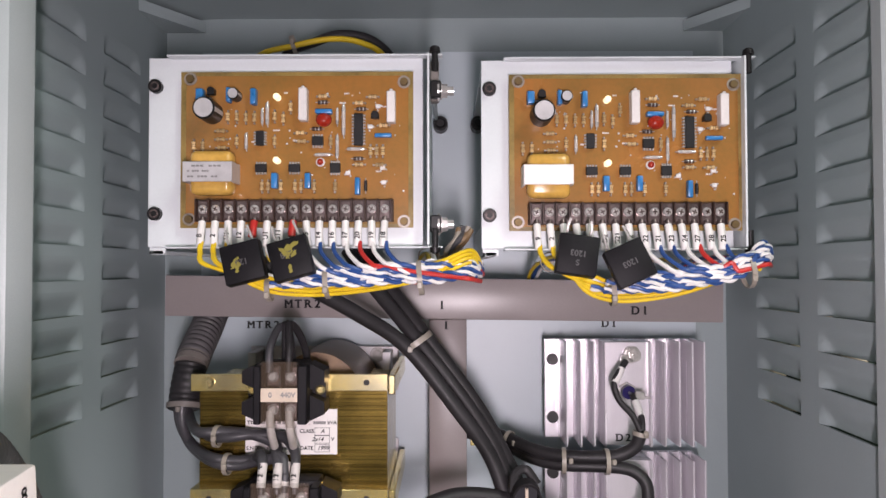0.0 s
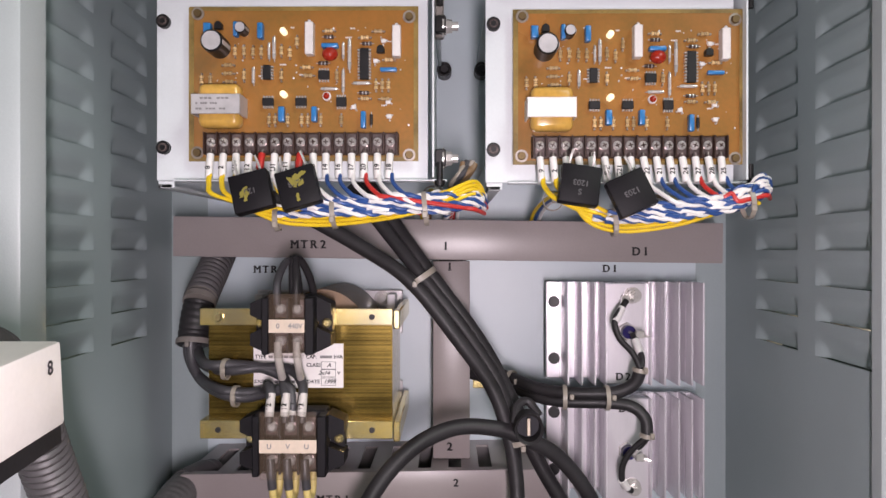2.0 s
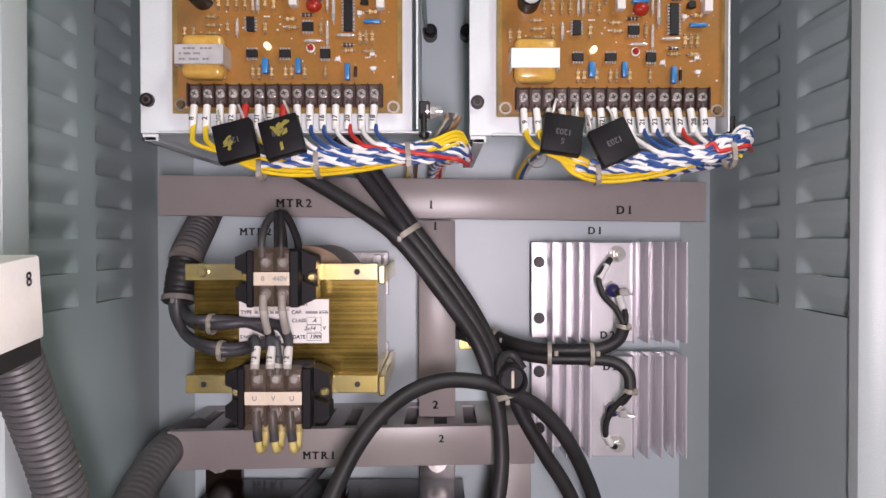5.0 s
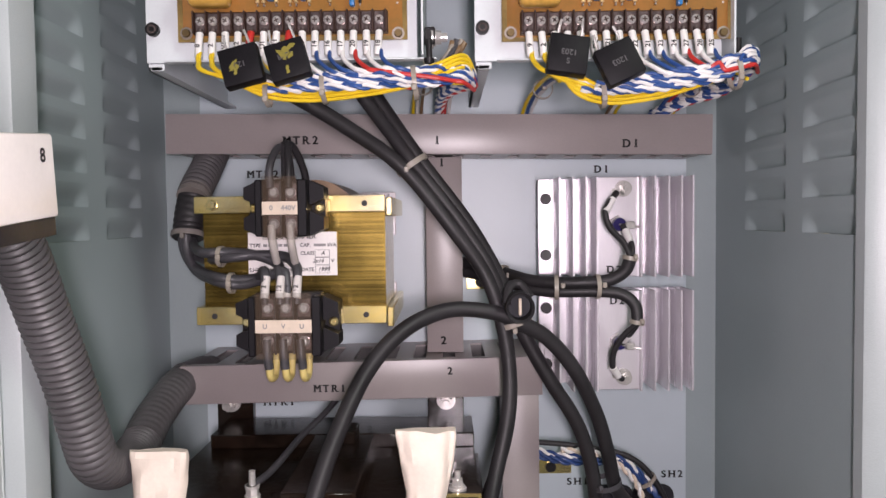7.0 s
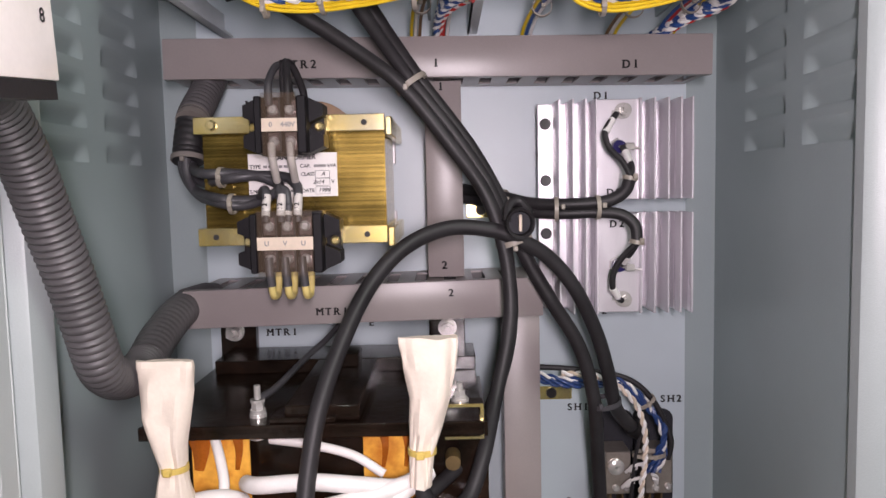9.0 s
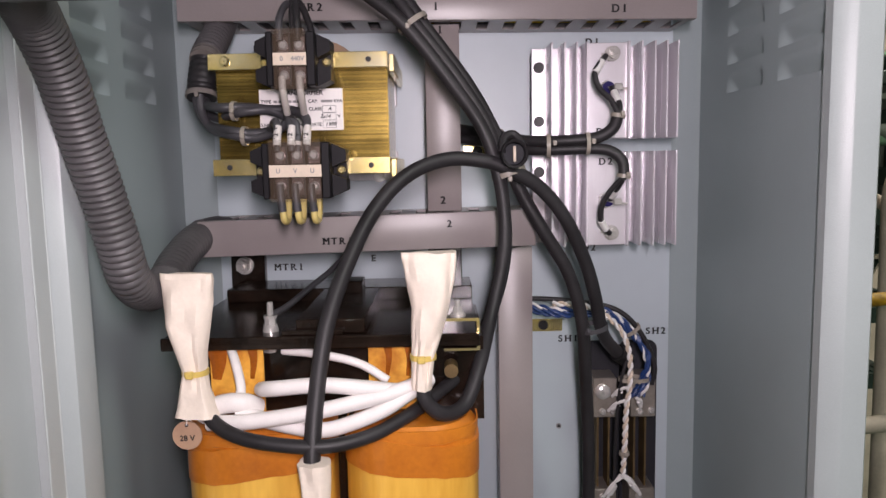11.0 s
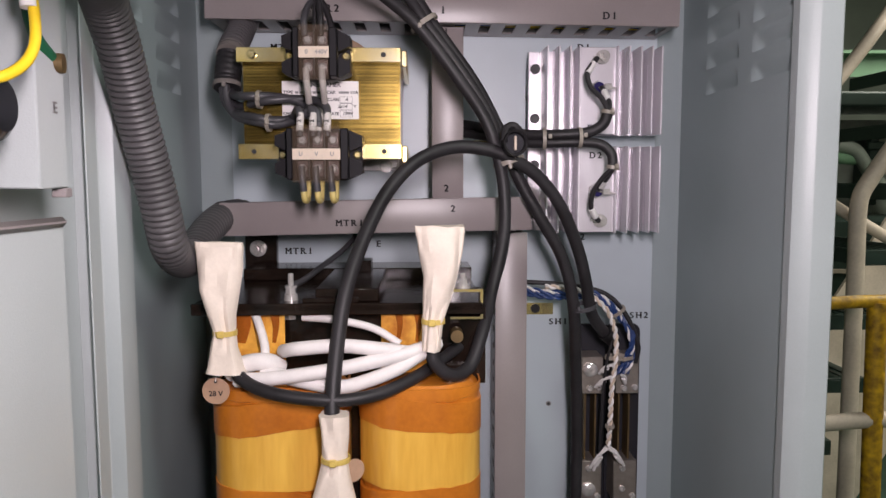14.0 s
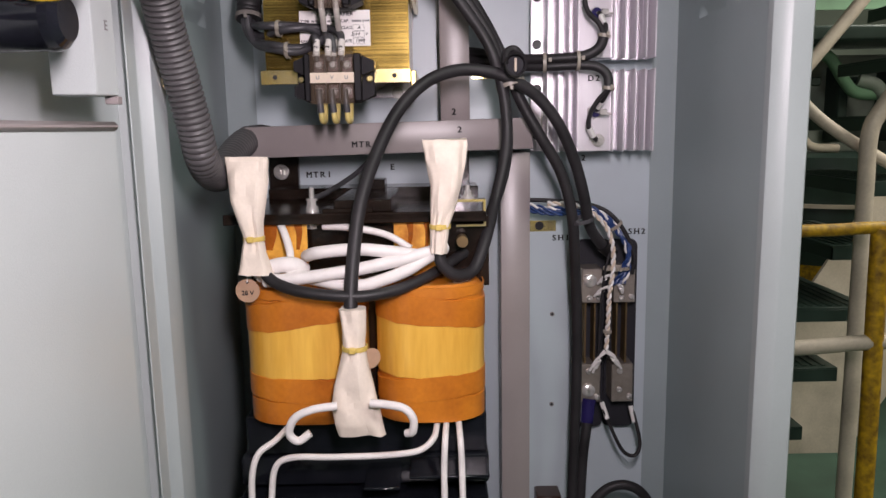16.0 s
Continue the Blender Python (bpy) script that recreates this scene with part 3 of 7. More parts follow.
for z0 in (1.4293, 1.4363, 1.4216):
    bm = bmesh.new()
    for x0, x1 in ((-0.1105, -0.0975),):
        for a, b, c, d in ((x0, x1, z0, z0 + 0.0003), (x0, x1, z0 + 0.0066, z0 + 0.0069), (x0, x0 + 0.0003, z0, z0 + 0.0069), (x1, x1 + 0.0003, z0, z0 + 0.0069)):
            box(bm, a, b, 0.6591, 0.6595, c, d)
    part("field_line", bm, INK, plate_label)


def terminal_block(x0, x1, z0, z1, poles, words, ear):
    """A moulded block with barriers, clamps, a clear cover and a marking strip."""
    tb = base("terminal_block", ((x0 + x1) / 2, 0.646, z0), f"black {('two', 'three')[poles - 2]}-pole terminal block with clear cover on the transformer bracket", "terminal block", "transformer terminal blocks")
    bm = bmesh.new()
    box(bm, x0, x1, 0.622, 0.646, z0, z1, 0.002, 2)
    zc = (z0 + z1) / 2
    part("body", bm, MATTE, tb)
    for a, b in ((x0, x0 + 0.006), (x1 - 0.005, x1 + 0.003)):
        bm = bmesh.new()
        box(bm, a, b, 0.604, 0.626, z0 + 0.001, z1 - 0.001, 0.001)
        part("end_cheek", bm, MATTE, tb)
    for s, x in ((-1, x0), (1, x1 + 0.002)):
        bm = bmesh.new()
        for t in (-1, 1):
            zz = zc + t * (z1 - z0) * 0.26
            vs = [bm.verts.new((x + s * a, y, zz + b)) for y in (0.618, 0.644) for a, b in ((0, -0.011), (0, 0.011), (ear, 0.005), (ear, -0.005))]
            for f in ((0, 1, 2, 3), (7, 6, 5, 4), (0, 4, 5, 1), (1, 5, 6, 2), (2, 6, 7, 3), (3, 7, 4, 0)):
                bm.faces.new([vs[i] for i in f])
        box(bm, min(x, x + s * ear * 0.9), max(x, x + s * ear * 0.9), 0.634, 0.646, zc - 0.010, zc + 0.010)
        bmesh.ops.recalc_face_normals(bm, faces=bm.faces)
        part("ear", bm, MATTE, tb)
    for s, x in ((-1, x0), (1, x1 + 0.002)):
        bm = bmesh.new()
        screw_head(bm, (x + s * ear * 0.55, 0.634, zc), 0.0042, 0.004)
        part("fixing_screw", bm, ZINC, tb)
    step = (x1 - x0 - 0.012) / poles
    for k in range(poles):
        xc = x0 + 0.0065 + step * (k + 0.5)
        for t in (-1, 1):
            bm = bmesh.new()
            zz = zc + t * (z1 - z0) * 0.27
            box(bm, xc - step * 0.36, xc + step * 0.36, 0.617, 0.622, zz - 0.008, zz + 0.008, 0.0006)
            clamp = part("clamp", bm, SADDLE, tb)
            bm = bmesh.new()
            screw_head(bm, (xc, 0.617, zz), 0.0046, 0.0040)
            part("clamp_screw", bm, CHROME, clamp)
        if k:
            bm = bmesh.new()
            box(bm, xc - step / 2 - 0.0008, xc - step / 2 + 0.0008, 0.608, 0.622, z0 + 0.002, z1 - 0.002)
            part("barrier", bm, BLACK, tb)
    bm = bmesh.new()
    box(bm, x0 + 0.0055, x1 - 0.0055, 0.6062, 0.6076, z0 - 0.002, z1 + 0.002, 0.0004)
    part("cover", bm, TRANSLUCENT, tb, "scuffed clear plastic cover")
    bm = bmesh.new()
    box(bm, x0 + 0.005, x1 - 0.005, 0.6050, 0.6058, zc - 0.0055, zc + 0.0055)
    strip = part("marking_strip", bm, CREAM, tb, "cream paper marking strip")
    for k, w in enumerate(words):
        lettering("print", w, 0.0058, (x0 + 0.0065 + step * (k + 0.5), 0.6047, zc), strip, GREY_INK)
    return tb


terminal_block(-0.151, -0.110, 1.456, 1.506, 2, ("0", "440V"), 0.013)
terminal_block(-0.159, -0.100, 1.354, 1.407, 3, ("U", "V", "U"), 0.014)

# ---- heat sinks with their stud diodes ----
for hs, (z0, z1) in enumerate(((1.4085, 1.5105), (1.291, 1.3935))):
    sink = base("heat_sink", (0.19, PLATE_Y, z0), "bare aluminium finned heat sink carrying a stud diode", "heat sink", "heat sinks")
    bm = bmesh.new()
    box(bm, 0.1085, 0.262, 0.776, 0.782, z0, z1, 0.0006)
    part("base_web", bm, ALU, sink)
    bm = bmesh.new()
    box(bm, 0.1645, 0.208, 0.742, 0.777, z0, z1, 0.0006)
    part("pedestal", bm, ALU, sink)
    for x in (0.1255, 0.1395, 0.1525, 0.1635, 0.2085, 0.2225, 0.2365, 0.2495, 0.2610):
        bm = bmesh.new()
        v = box(bm, x - 0.0016, x + 0.0016, 0.7345, 0.777, z0 - 0.0005, z1 + 0.0005, 0.0004)
        for q in bm.verts:
            if q.co.y < 0.74:
                q.co.x = x + (q.co.x - x) * 0.6
        part("fin", bm, ALU, sink)
    for z in (z0 + 0.021, z1 - 0.021):
        bm = bmesh.new()
        cyl(bm, (0.1165, 0.772, z), (0.1165, 0.776, z), 0.0058, 0.0062, 18)
        part("screw", bm, BLACK, sink, "black cap screw")
    for x in (0.12, 0.25):
        bm = bmesh.new()
        cyl(bm, (x, 0.782, (z0 + z1) / 2), (x, PLATE_Y, (z0 + z1) / 2), 0.008, 0.008, 16)
        part("spacer", bm, BLACK, sink)
    zd = 1.462 if hs == 0 else 1.341
    zb = 1.4985 if hs == 0 else 1.305
    bm = bmesh.new()
    cyl(bm, (0.1855, 0.741, zd), (0.1855, 0.737, zd), 0.0095, 0.0085, 6)
    dio = part("diode", bm, CHROME, sink, "stud diode with hexagonal base")
    bm = bmesh.new()
    cyl(bm, (0.1855, 0.737, zd), (0.1855, 0.7305, zd), 0.0072, 0.0066, 20)
    part("glass_seal", bm, NAVY, dio, "dark blue glass seal")
    bm = bmesh.new()
    tube(bm, spline([(0.1855, 0.731, zd), (0.189, 0.722, zd - 0.001), (0.196, 0.718, zd - 0.002), (0.203, 0.716, zd - 0.003)]), 0.0013, 8)
    box(bm, 0.1885, 0.1975, 0.7165, 0.7215, zd - 0.0045, zd + 0.003, 0.001)
    part("lead", bm, CHROME, dio)
    bm = bmesh.new()
    hex_bolt(bm, (0.191, 0.742, zb), 0.0058, 0.014, stud=0.003, washer=1.45)
    part("bolt", bm, CHROME, sink)
    lettering("marking", "D2", 0.0105, (0.1855 if hs else 0.1825, 0.7414, 1.383 if hs else 1.4155), sink, wide=1.15)


# ---- large transformer ----
big = base("large_transformer", (-0.09, 0.65, 0.80), "large black-framed transformer with two tape-wrapped orange coils", "transformer")
bm = bmesh.new()
box(bm, -0.246, 0.036, 0.562, 0.800, 1.228, 1.235, 0.0008)
box(bm, -0.246, 0.036, 0.562, 0.566, 1.2245, 1.236, 0.0008)
part("top_plate", bm, BLACK_PAINT, big)
bm = bmesh.new()
box(bm, -0.236, 0.036, 0.735, 0.800, 1.235, 1.2495, 0.001)
part("top_beam", bm, BLACK_PAINT, big)
bm = bmesh.new()
box(bm, -0.128, -0.066, 0.572, 0.735, 1.2355, 1.249, 0.0012)
box(bm, -0.140, -0.085, 0.566, 0.60, 1.2355, 1.2405, 0.001)
box(bm, -0.108, -0.082, 0.70, 0.735, 1.249, 1.262, 0.001)
part("clamp_block", bm, BLACK_PAINT, big)
for x0, x1, xb in ((-0.2485, -0.2085, -0.2315), (-0.013, 0.027, 0.0075)):
    bm = bmesh.new()
    box(bm, x0, x1, 0.800, 0.812, 1.10, 1.297, 0.0012)
    ang = part("hanger", bm, BLACK_PAINT, big, "black steel hanger bracket")
    bm = bmesh.new()
    hex_bolt(bm, (xb, 0.800, 1.268), 0.0078, 0.017, stud=0.004, washer=1.35)
    part("bolt", bm, CHROME, ang)
for b in ((-0.225, 0.040, 1.150, 1.228), (-0.225, 0.035, 0.968, 1.03), (-0.098, -0.083, 1.03, 1.150)):
    bm = bmesh.new()
    box(bm, b[0], b[1], 0.585, 0.735, b[2], b[3])
    part("core_yoke", bm, BLACK_PAINT, big, "black varnished laminated core")
for x0, x1 in ((-0.206, -0.158), (-0.064, -0.014)):
    bm = bmesh.new()
    box(bm, x0, x1, 0.571, 0.574, 1.165, 1.2265, 0.0005)
    part("paper_wedge", bm, VARNISH, big, "amber varnished paper with dark runs")
    for a, wide in (((0.14, 2.6), (0.80, 1.2)) if x0 < -0.1 else ((0.35, 1.0), (0.72, 1.0))):
        bm = bmesh.new()
        xx = x0 + (x1 - x0) * a
        tube(bm, spline([(xx, 0.5708, 1.224), (xx + 0.001, 0.5705, 1.212), (xx - 0.001, 0.5708, 1.196)]), lambda t: 0.0038 * wide * (1 - 0.6 * t), 8)
        bmesh.ops.scale(bm, vec=(1, 0.12, 1), space=Matrix.Translation((0, -0.571, 0)), verts=bm.verts)
        part("varnish_run", bm, VARNISH_RUN, big)


def coil(x0, x1, flip):
    """A coil with rounded corners, wound with bands of tape whose edges run aslant."""
    cx, hw = (x0 + x1) / 2, (x1 - x0) / 2
    y0, y1, rad = 0.528, 0.78, 0.046
    outline = []
    for (ox, oy, a0) in ((x1 - rad, y1 - rad, 0), (x0 + rad, y1 - rad, 90), (x0 + rad, y0 + rad * 0.8, 180), (x1 - rad, y0 + rad * 0.8, 270)):
        for k in range(10):
            a = radians(a0 + 90 * k / 9)
            outline.append((ox + rad * math.cos(a), oy + rad * (1 if oy > 0.6 else 0.8) * math.sin(a)))
    return outline, cx


COIL_BANDS = ((1.0125, 1.040, TAPE_DARK, 0.0, 0.004), (1.037, 1.064, TAPE_DARK, 0.0008, -0.010), (1.060, 1.124, TAPE_LIGHT, 0.0002, 0.016), (1.119, 1.150, TAPE_DARK, 0.0010, 0.016), (1.146, 1.1605, TAPE_DARK, 0.0003, -0.012))
for x0, x1, flip in ((-0.2235, -0.0975, 1), (-0.0835, 0.0315, -1)):
    outline, cx = coil(x0, x1, flip)
    bm = bmesh.new()
    lo = [bm.verts.new((x * 1.0 + (cx - x) * 0.12, y + 0.006, 1.1615)) for x, y in outline]
    hi = [bm.verts.new((x + (cx - x) * 0.0, y, 1.154)) for x, y in outline]
    n = len(outline)
    for k in range(n):
        bm.faces.new((hi[k], hi[(k + 1) % n], lo[(k + 1) % n], lo[k]))
    bm.faces.new(lo)
    bot = [bm.verts.new((x, y, 1.0125)) for x, y in outline]
    bm.faces.new(bot[::-1])
    for k in range(n):
        bm.faces.new((bot[k], bot[(k + 1) % n], hi[(k + 1) % n], hi[k]))
    wound = part("coil", bm, TAPE_DARK, big, "tape-wrapped coil, orange with a yellow band")
    for z0, z1, mat, proud, slope in COIL_BANDS:
        bm = bmesh.new()
        rings = []
        for z, q in ((z0, 0.0), (z0 + 0.001, proud + 0.0012), (z1 - 0.001, proud + 0.0012), (z1, 0.0)):
            ring = []
            for x, y in outline:
                dx, dy = x - cx, y - 0.65
                s = 1 + q / 0.055
                edge = 0.38 * slope * (dx / 0.055) * flip * (1 if 1.02 < z < 1.152 else 0)
                ripple = 0.0010 * math.sin(70 * dx + 90 * z) + 0.0006 * math.sin(310 * dx + 40 * y)
                zz = min(1.1600, max(1.0120, z + edge + ripple * (1 if 1.02 < z < 1.152 else 0)))
                ring.append(bm.verts.new((cx + dx * s, y + (dy / abs(dy)) * q + 0.0006 * noise.noise((x * 40, z * 30, 2.0)), zz)))
            rings.append(ring)
        for a, b in zip(rings, rings[1:]):
            for k in range(n):
                bm.faces.new((a[k], a[(k + 1) % n], b[(k + 1) % n], b[k]))
        part("tape_band", bm, mat, wound)

bm = bmesh.new()
box(bm, -0.232, 0.034, 0.552, 0.78, 0.968, 1.0125, 0.002)
box(bm, -0.238, 0.036, 0.545, 0.78, 0.935, 0.968, 0.003, 2)
box(bm, -0.098, -0.060, 0.500, 0.545, 0.950, 0.9535, 0.001)
box(bm, -0.050, 0.034, 0.500, 0.545, 0.962, 0.9655, 0.001)
part("bottom_frame", bm, GLOSS_BLACK, big)
bm = bmesh.new()
box(bm, -0.236, 0.034, 0.49, 0.78, 0.44, 0.930, 0.002)
for k in range(9):
    x = -0.214 + k * 0.028
    box(bm, x, x + 0.002, 0.474, 0.492, 0.86, 0.942)
part("terminal_base", bm, GLOSS_BLACK, big, "black moulded terminal base with barriers")
for k in range(9):
    bm = bmesh.new()
    x = -0.200 + k * 0.028
    hex_bolt(bm, (x, 0.49, 0.918), 0.005, 0.009, stud=0.003)
    part("terminal_nut", bm, CHROME if k % 3 else ZINC, big)

for k, (x, mat) in enumerate(((-0.118, CHROME), (-0.088, SADDLE), (-0.062, W_GREEN), (-0.036, CHROME), (0.018, YELLOW_TIE))):
    bm = bmesh.new()
    box(bm, x, x + 0.012, 0.468, 0.489, 0.926, 0.930 + 0.003 * (k % 2), 0.0008)
    box(bm, x + 0.004, x + 0.008, 0.468, 0.474, 0.930, 0.941)
    part("terminal_tag", bm, mat, big)
# earth stud, far clamp and its nut
bm = bmesh.new()
hex_bolt(bm, (-0.1545, 0.590, 1.235), 0.0056, 0.015, (0, 0, 1), stud=0.012, washer=1.3)
cyl(bm, (-0.1545, 0.590, 1.2475), (-0.1545, 0.590, 1.250), 0.0062, 0.0062, 20)
part("earth_stud", bm, CHROME, big)
bm = bmesh.new()
hex_bolt(bm, (-0.1545, 0.585, 1.224), 0.0065, 0.007, (0, 0, -1))
part("nut", bm, CHROME, big)
# the clip's faces are coloured black for what they reflect; the front edge stays zinc
bm = bmesh.new()
box(bm, 0.004, 0.036, 0.572, 0.59, 1.245, 1.2475, 0.0006)
box(bm, 0.033, 0.036, 0.572, 0.59, 1.220, 1.2475, 0.0006)
box(bm, 0.004, 0.036, 0.572, 0.59, 1.2185, 1.221, 0.0006)
part("channel_clip", bm, BLACK_PAINT, big, "channel clip with faces blackened for their dark reflection")
bm = bmesh.new()
for b in ((0.004, 0.036, 1.2452, 1.2477), (0.0335, 0.0362, 1.2185, 1.2452), (0.004, 0.0335, 1.2183, 1.2205)):
    box(bm, b[0], b[1], 0.5702, 0.5722, b[2], b[3])
part("clip_edge", bm, ZINC, big, "bright zinc front edge of the clip")
bm = bmesh.new()
hex_bolt(bm, (0.017, 0.582, 1.2475), 0.005, 0.009, (0, 0, 1), stud=0.006)
part("clip_bolt", bm, CHROME, big)
bm = bmesh.new()
cyl(bm, (0.010, 0.555, 1.204), (0.010, 0.575, 1.204), 0.0062, 0.0062, 18)
part("plug", bm, BRASS, big)
for pts in ([(-0.008, 0.549, 1.201), (-0.030, 0.535, 1.194), (-0.062, 0.527, 1.199), (-0.10, 0.526, 1.2025), (-0.140, 0.530, 1.199), (-0.156, 0.552, 1.192)],
            [(-0.010, 0.548, 1.199), (-0.035, 0.530, 1.195), (-0.070, 0.523, 1.188), (-0.11, 0.519, 1.181), (-0.160, 0.520, 1.174), (-0.196, 0.530, 1.170)],
            [(-0.010, 0.550, 1.198), (-0.028, 0.533, 1.191), (-0.048, 0.526, 1.180), (-0.075, 0.523, 1.170), (-0.100, 0.522, 1.165), (-0.135, 0.525, 1.170), (-0.172, 0.534, 1.178)]):
    cable("sleeved_lead", pts, 0.0067, SLEEVE, big, "white woven glass sleeve", 12)
for pts, r in (([(-0.140, 0.572, 1.221), (-0.105, 0.560, 1.220), (-0.070, 0.553, 1.213), (-0.045, 0.548, 1.199)], 0.0038),
               ([(-0.186, 0.570, 1.224), (-0.178, 0.556, 1.212), (-0.172, 0.545, 1.196), (-0.172, 0.538, 1.180)], 0.0042),
               ([(-0.205, 0.540, 1.174), (-0.188, 0.535, 1.184), (-0.168, 0.534, 1.186), (-0.158, 0.545, 1.178)], 0.0085)):
    cable("sleeved_lead", pts, r, SLEEVE, big, "white woven glass sleeve", 12)
for pts in ([(-0.180, 0.540, 1.008), (-0.190, 0.508, 1.004), (-0.205, 0.497, 0.995), (-0.2125, 0.495, 0.972), (-0.2135, 0.492, 0.935)],
            [(-0.020, 0.540, 1.010), (-0.024, 0.508, 1.004), (-0.040, 0.500, 0.994), (-0.075, 0.499, 0.990), (-0.130, 0.499, 0.989), (-0.172, 0.499, 0.989), (-0.189, 0.497, 0.978), (-0.194, 0.493, 0.940)],
            [(-0.010, 0.540, 1.012), (-0.012, 0.504, 1.003), (-0.0135, 0.498, 0.975), (-0.0135, 0.492, 0.938)],
            [(0.0025, 0.540, 1.012), (0.004, 0.504, 1.002), (0.005, 0.498, 0.975), (0.0055, 0.492, 0.938)]):
    cable("sleeved_lead", pts, 0.0034, SLEEVE, big, "thin white sleeved lead", 10)
cable("sleeved_lead", [(-0.146, 0.475, 1.026), (-0.158, 0.472, 1.019), (-0.166, 0.470, 1.028), (-0.160, 0.468, 1.044), (-0.142, 0.468, 1.053), (-0.118, 0.472, 1.055)], 0.0042, SLEEVE, big, "white sleeved lead", 10)
cable("sleeved_lead", [(-0.050, 0.475, 1.024), (-0.044, 0.470, 1.028), (-0.043, 0.468, 1.042), (-0.052, 0.468, 1.053), (-0.072, 0.472, 1.056), (-0.085, 0.475, 1.056)], 0.0042, SLEEVE, big, "white sleeved lead", 10)

# ---- control boards on their hinged trays ----
FILM_CAPS = ((17.0, 19.8, 5.9, 9.9, 8), (40.0, 19.8, 3.6, 11.7, 8), (59.9, 21.2, 4.5, 12.6, 8), (116.1, 33.1, 13.6, 3.6, 7), (76.8, 88.6, 5.0, 12.2, 7), (103.4, 88.6, 4.5, 12.2, 7), (143.2, 93.1, 4.1, 13.6, 7), (163.4, 52.2, 13.6, 3.2, 5))
CERAMIC_BLOCKS = ((99.8, 27.7, 6.8, 26.1, 9), (170.1, 30.0, 6.8, 25.2, 9))
JUMPERS_UP = ((66.1, 36.6, 2.7, 15.4, 4), (70.2, 34.3, 3.6, 20.9, 4), (53.3, 56.5, 3.2, 15.4, 4), (131.6, 39.5, 3.6, 29.0, 5), (126.5, 36.6, 2.7, 15.4, 4), (126.5, 61.1, 3.2, 21.8, 4))
JUMPERS_ACROSS = ((115.1, 67.4, 15.4, 3.2, 4), (141.5, 62.9, 16.4, 3.2, 4))
DIPS = ((64.7, 54.3, 7.7, 11.8, 4), (143.8, 47.5, 8.6, 25.4, 4))
DIPS_FLAT = ((111.0, 56.5, 9.1, 8.6, 4), (65.6, 78.3, 9.1, 7.7, 4), (92.4, 78.3, 9.1, 7.7, 4), (125.1, 78.3, 8.2, 9.1, 4))
RES_UP = ((38.2, 36.6), (45.5, 36.6), (52.8, 37.1), (59.6, 37.1), (76.0, 36.2), (82.9, 38.0), (88.8, 28.9), (45.5, 56.2), (76.0, 56.2), (121.2, 56.6), (153.1, 64.4), (158.1, 64.4), (163.1, 64.4), (66.0, 92.6), (71.0, 92.6), (81.1, 92.6), (92.5, 92.6), (97.5, 92.6), (108.0, 92.6), (124.8, 92.6), (10.9, 59.8), (18.1, 59.8))
RES_ACROSS = ((32.7, 48.0), (32.7, 54.8), (33.6, 61.6), (96.6, 49.8), (97.9, 56.6), (114.8, 20.2), (114.8, 25.2), (110.2, 46.6), (143.5, 70.7), (144.0, 75.3), (154.9, 20.7), (144.0, 25.7), (145.8, 30.7), (163.6, 43.9), (160.4, 75.7))
DARK_DIODES = ((114.8, 25.2), (110.2, 46.6), (143.5, 70.7), (145.8, 30.7))
LEDS = ((78.3, 21.1), (78.3, 72.1))
GLINT_SPOTS = ((159.5, 28.9), (153.1, 45.3), (163.1, 78.5), (164.0, 90.3), (135.3, 82.6))
TRANSISTORS = ((25.9, 16.6), (157.2, 36.2))
BOARD_Y = 0.592


def recolour(bm, verts, index):
    for f in {f for v in verts for f in v.link_faces}:
        f.material_index = index


def resistor_mesh(up):
    """An axial resistor with bands and bent leads, lying along x (or z)."""
    bm = bmesh.new()
    cyl(bm, (-0.0032, 0, 0), (0.0032, 0, 0), 0.0014, 0.0014, 8)
    for x in (-0.0030, 0.0020):
        cyl(bm, (x, 0, 0), (x + 0.0010, 0, 0), 0.0018, 0.0018, 8)
    for x in (-0.0009, 0.0004):
        recolour(bm, cyl(bm, (x, 0, 0), (x + 0.0005, 0, 0), 0.00156, 0.00156, 8), 2)
    for s in (-1, 1):
        recolour(bm, cyl(bm, (s * 0.0024, 0, 0), (s * 0.0048, 0, 0), 0.0004, 0.0004, 6), 1)
        recolour(bm, cyl(bm, (s * 0.0048, -0.0003, 0), (s * 0.0048, 0.0016, 0), 0.0007, 0.0011, 6), 1)
    if up:
        bmesh.ops.rotate(bm, verts=bm.verts, matrix=Matrix.Rotation(radians(90), 3, "Y"))
    return mesh_of("resistor", bm, (BODY_TAN, DARK_ALLOY, W_BROWN))


def link_mesh(w, h):
    """A glass-bodied link with bright ends."""
    bm = bmesh.new()
    long = max(w, h)
    r = min(w, h) * 0.42
    cyl(bm, (-long * 0.32, 0, 0), (long * 0.32, 0, 0), r, r, 10)
    for s in (-1, 1):
        recolour(bm, cyl(bm, (s * long * 0.22, 0, 0), (s * long * 0.42, 0, 0), r * 1.15, r * 0.9, 10), 1)
        recolour(bm, cyl(bm, (s * long * 0.40, 0, 0), (s * long * 0.5, 0.002, 0), r * 0.4, r * 0.4, 6), 1)
    if h > w:
        bmesh.ops.rotate(bm, verts=bm.verts, matrix=Matrix.Rotation(radians(90), 3, "Y"))
    return bm


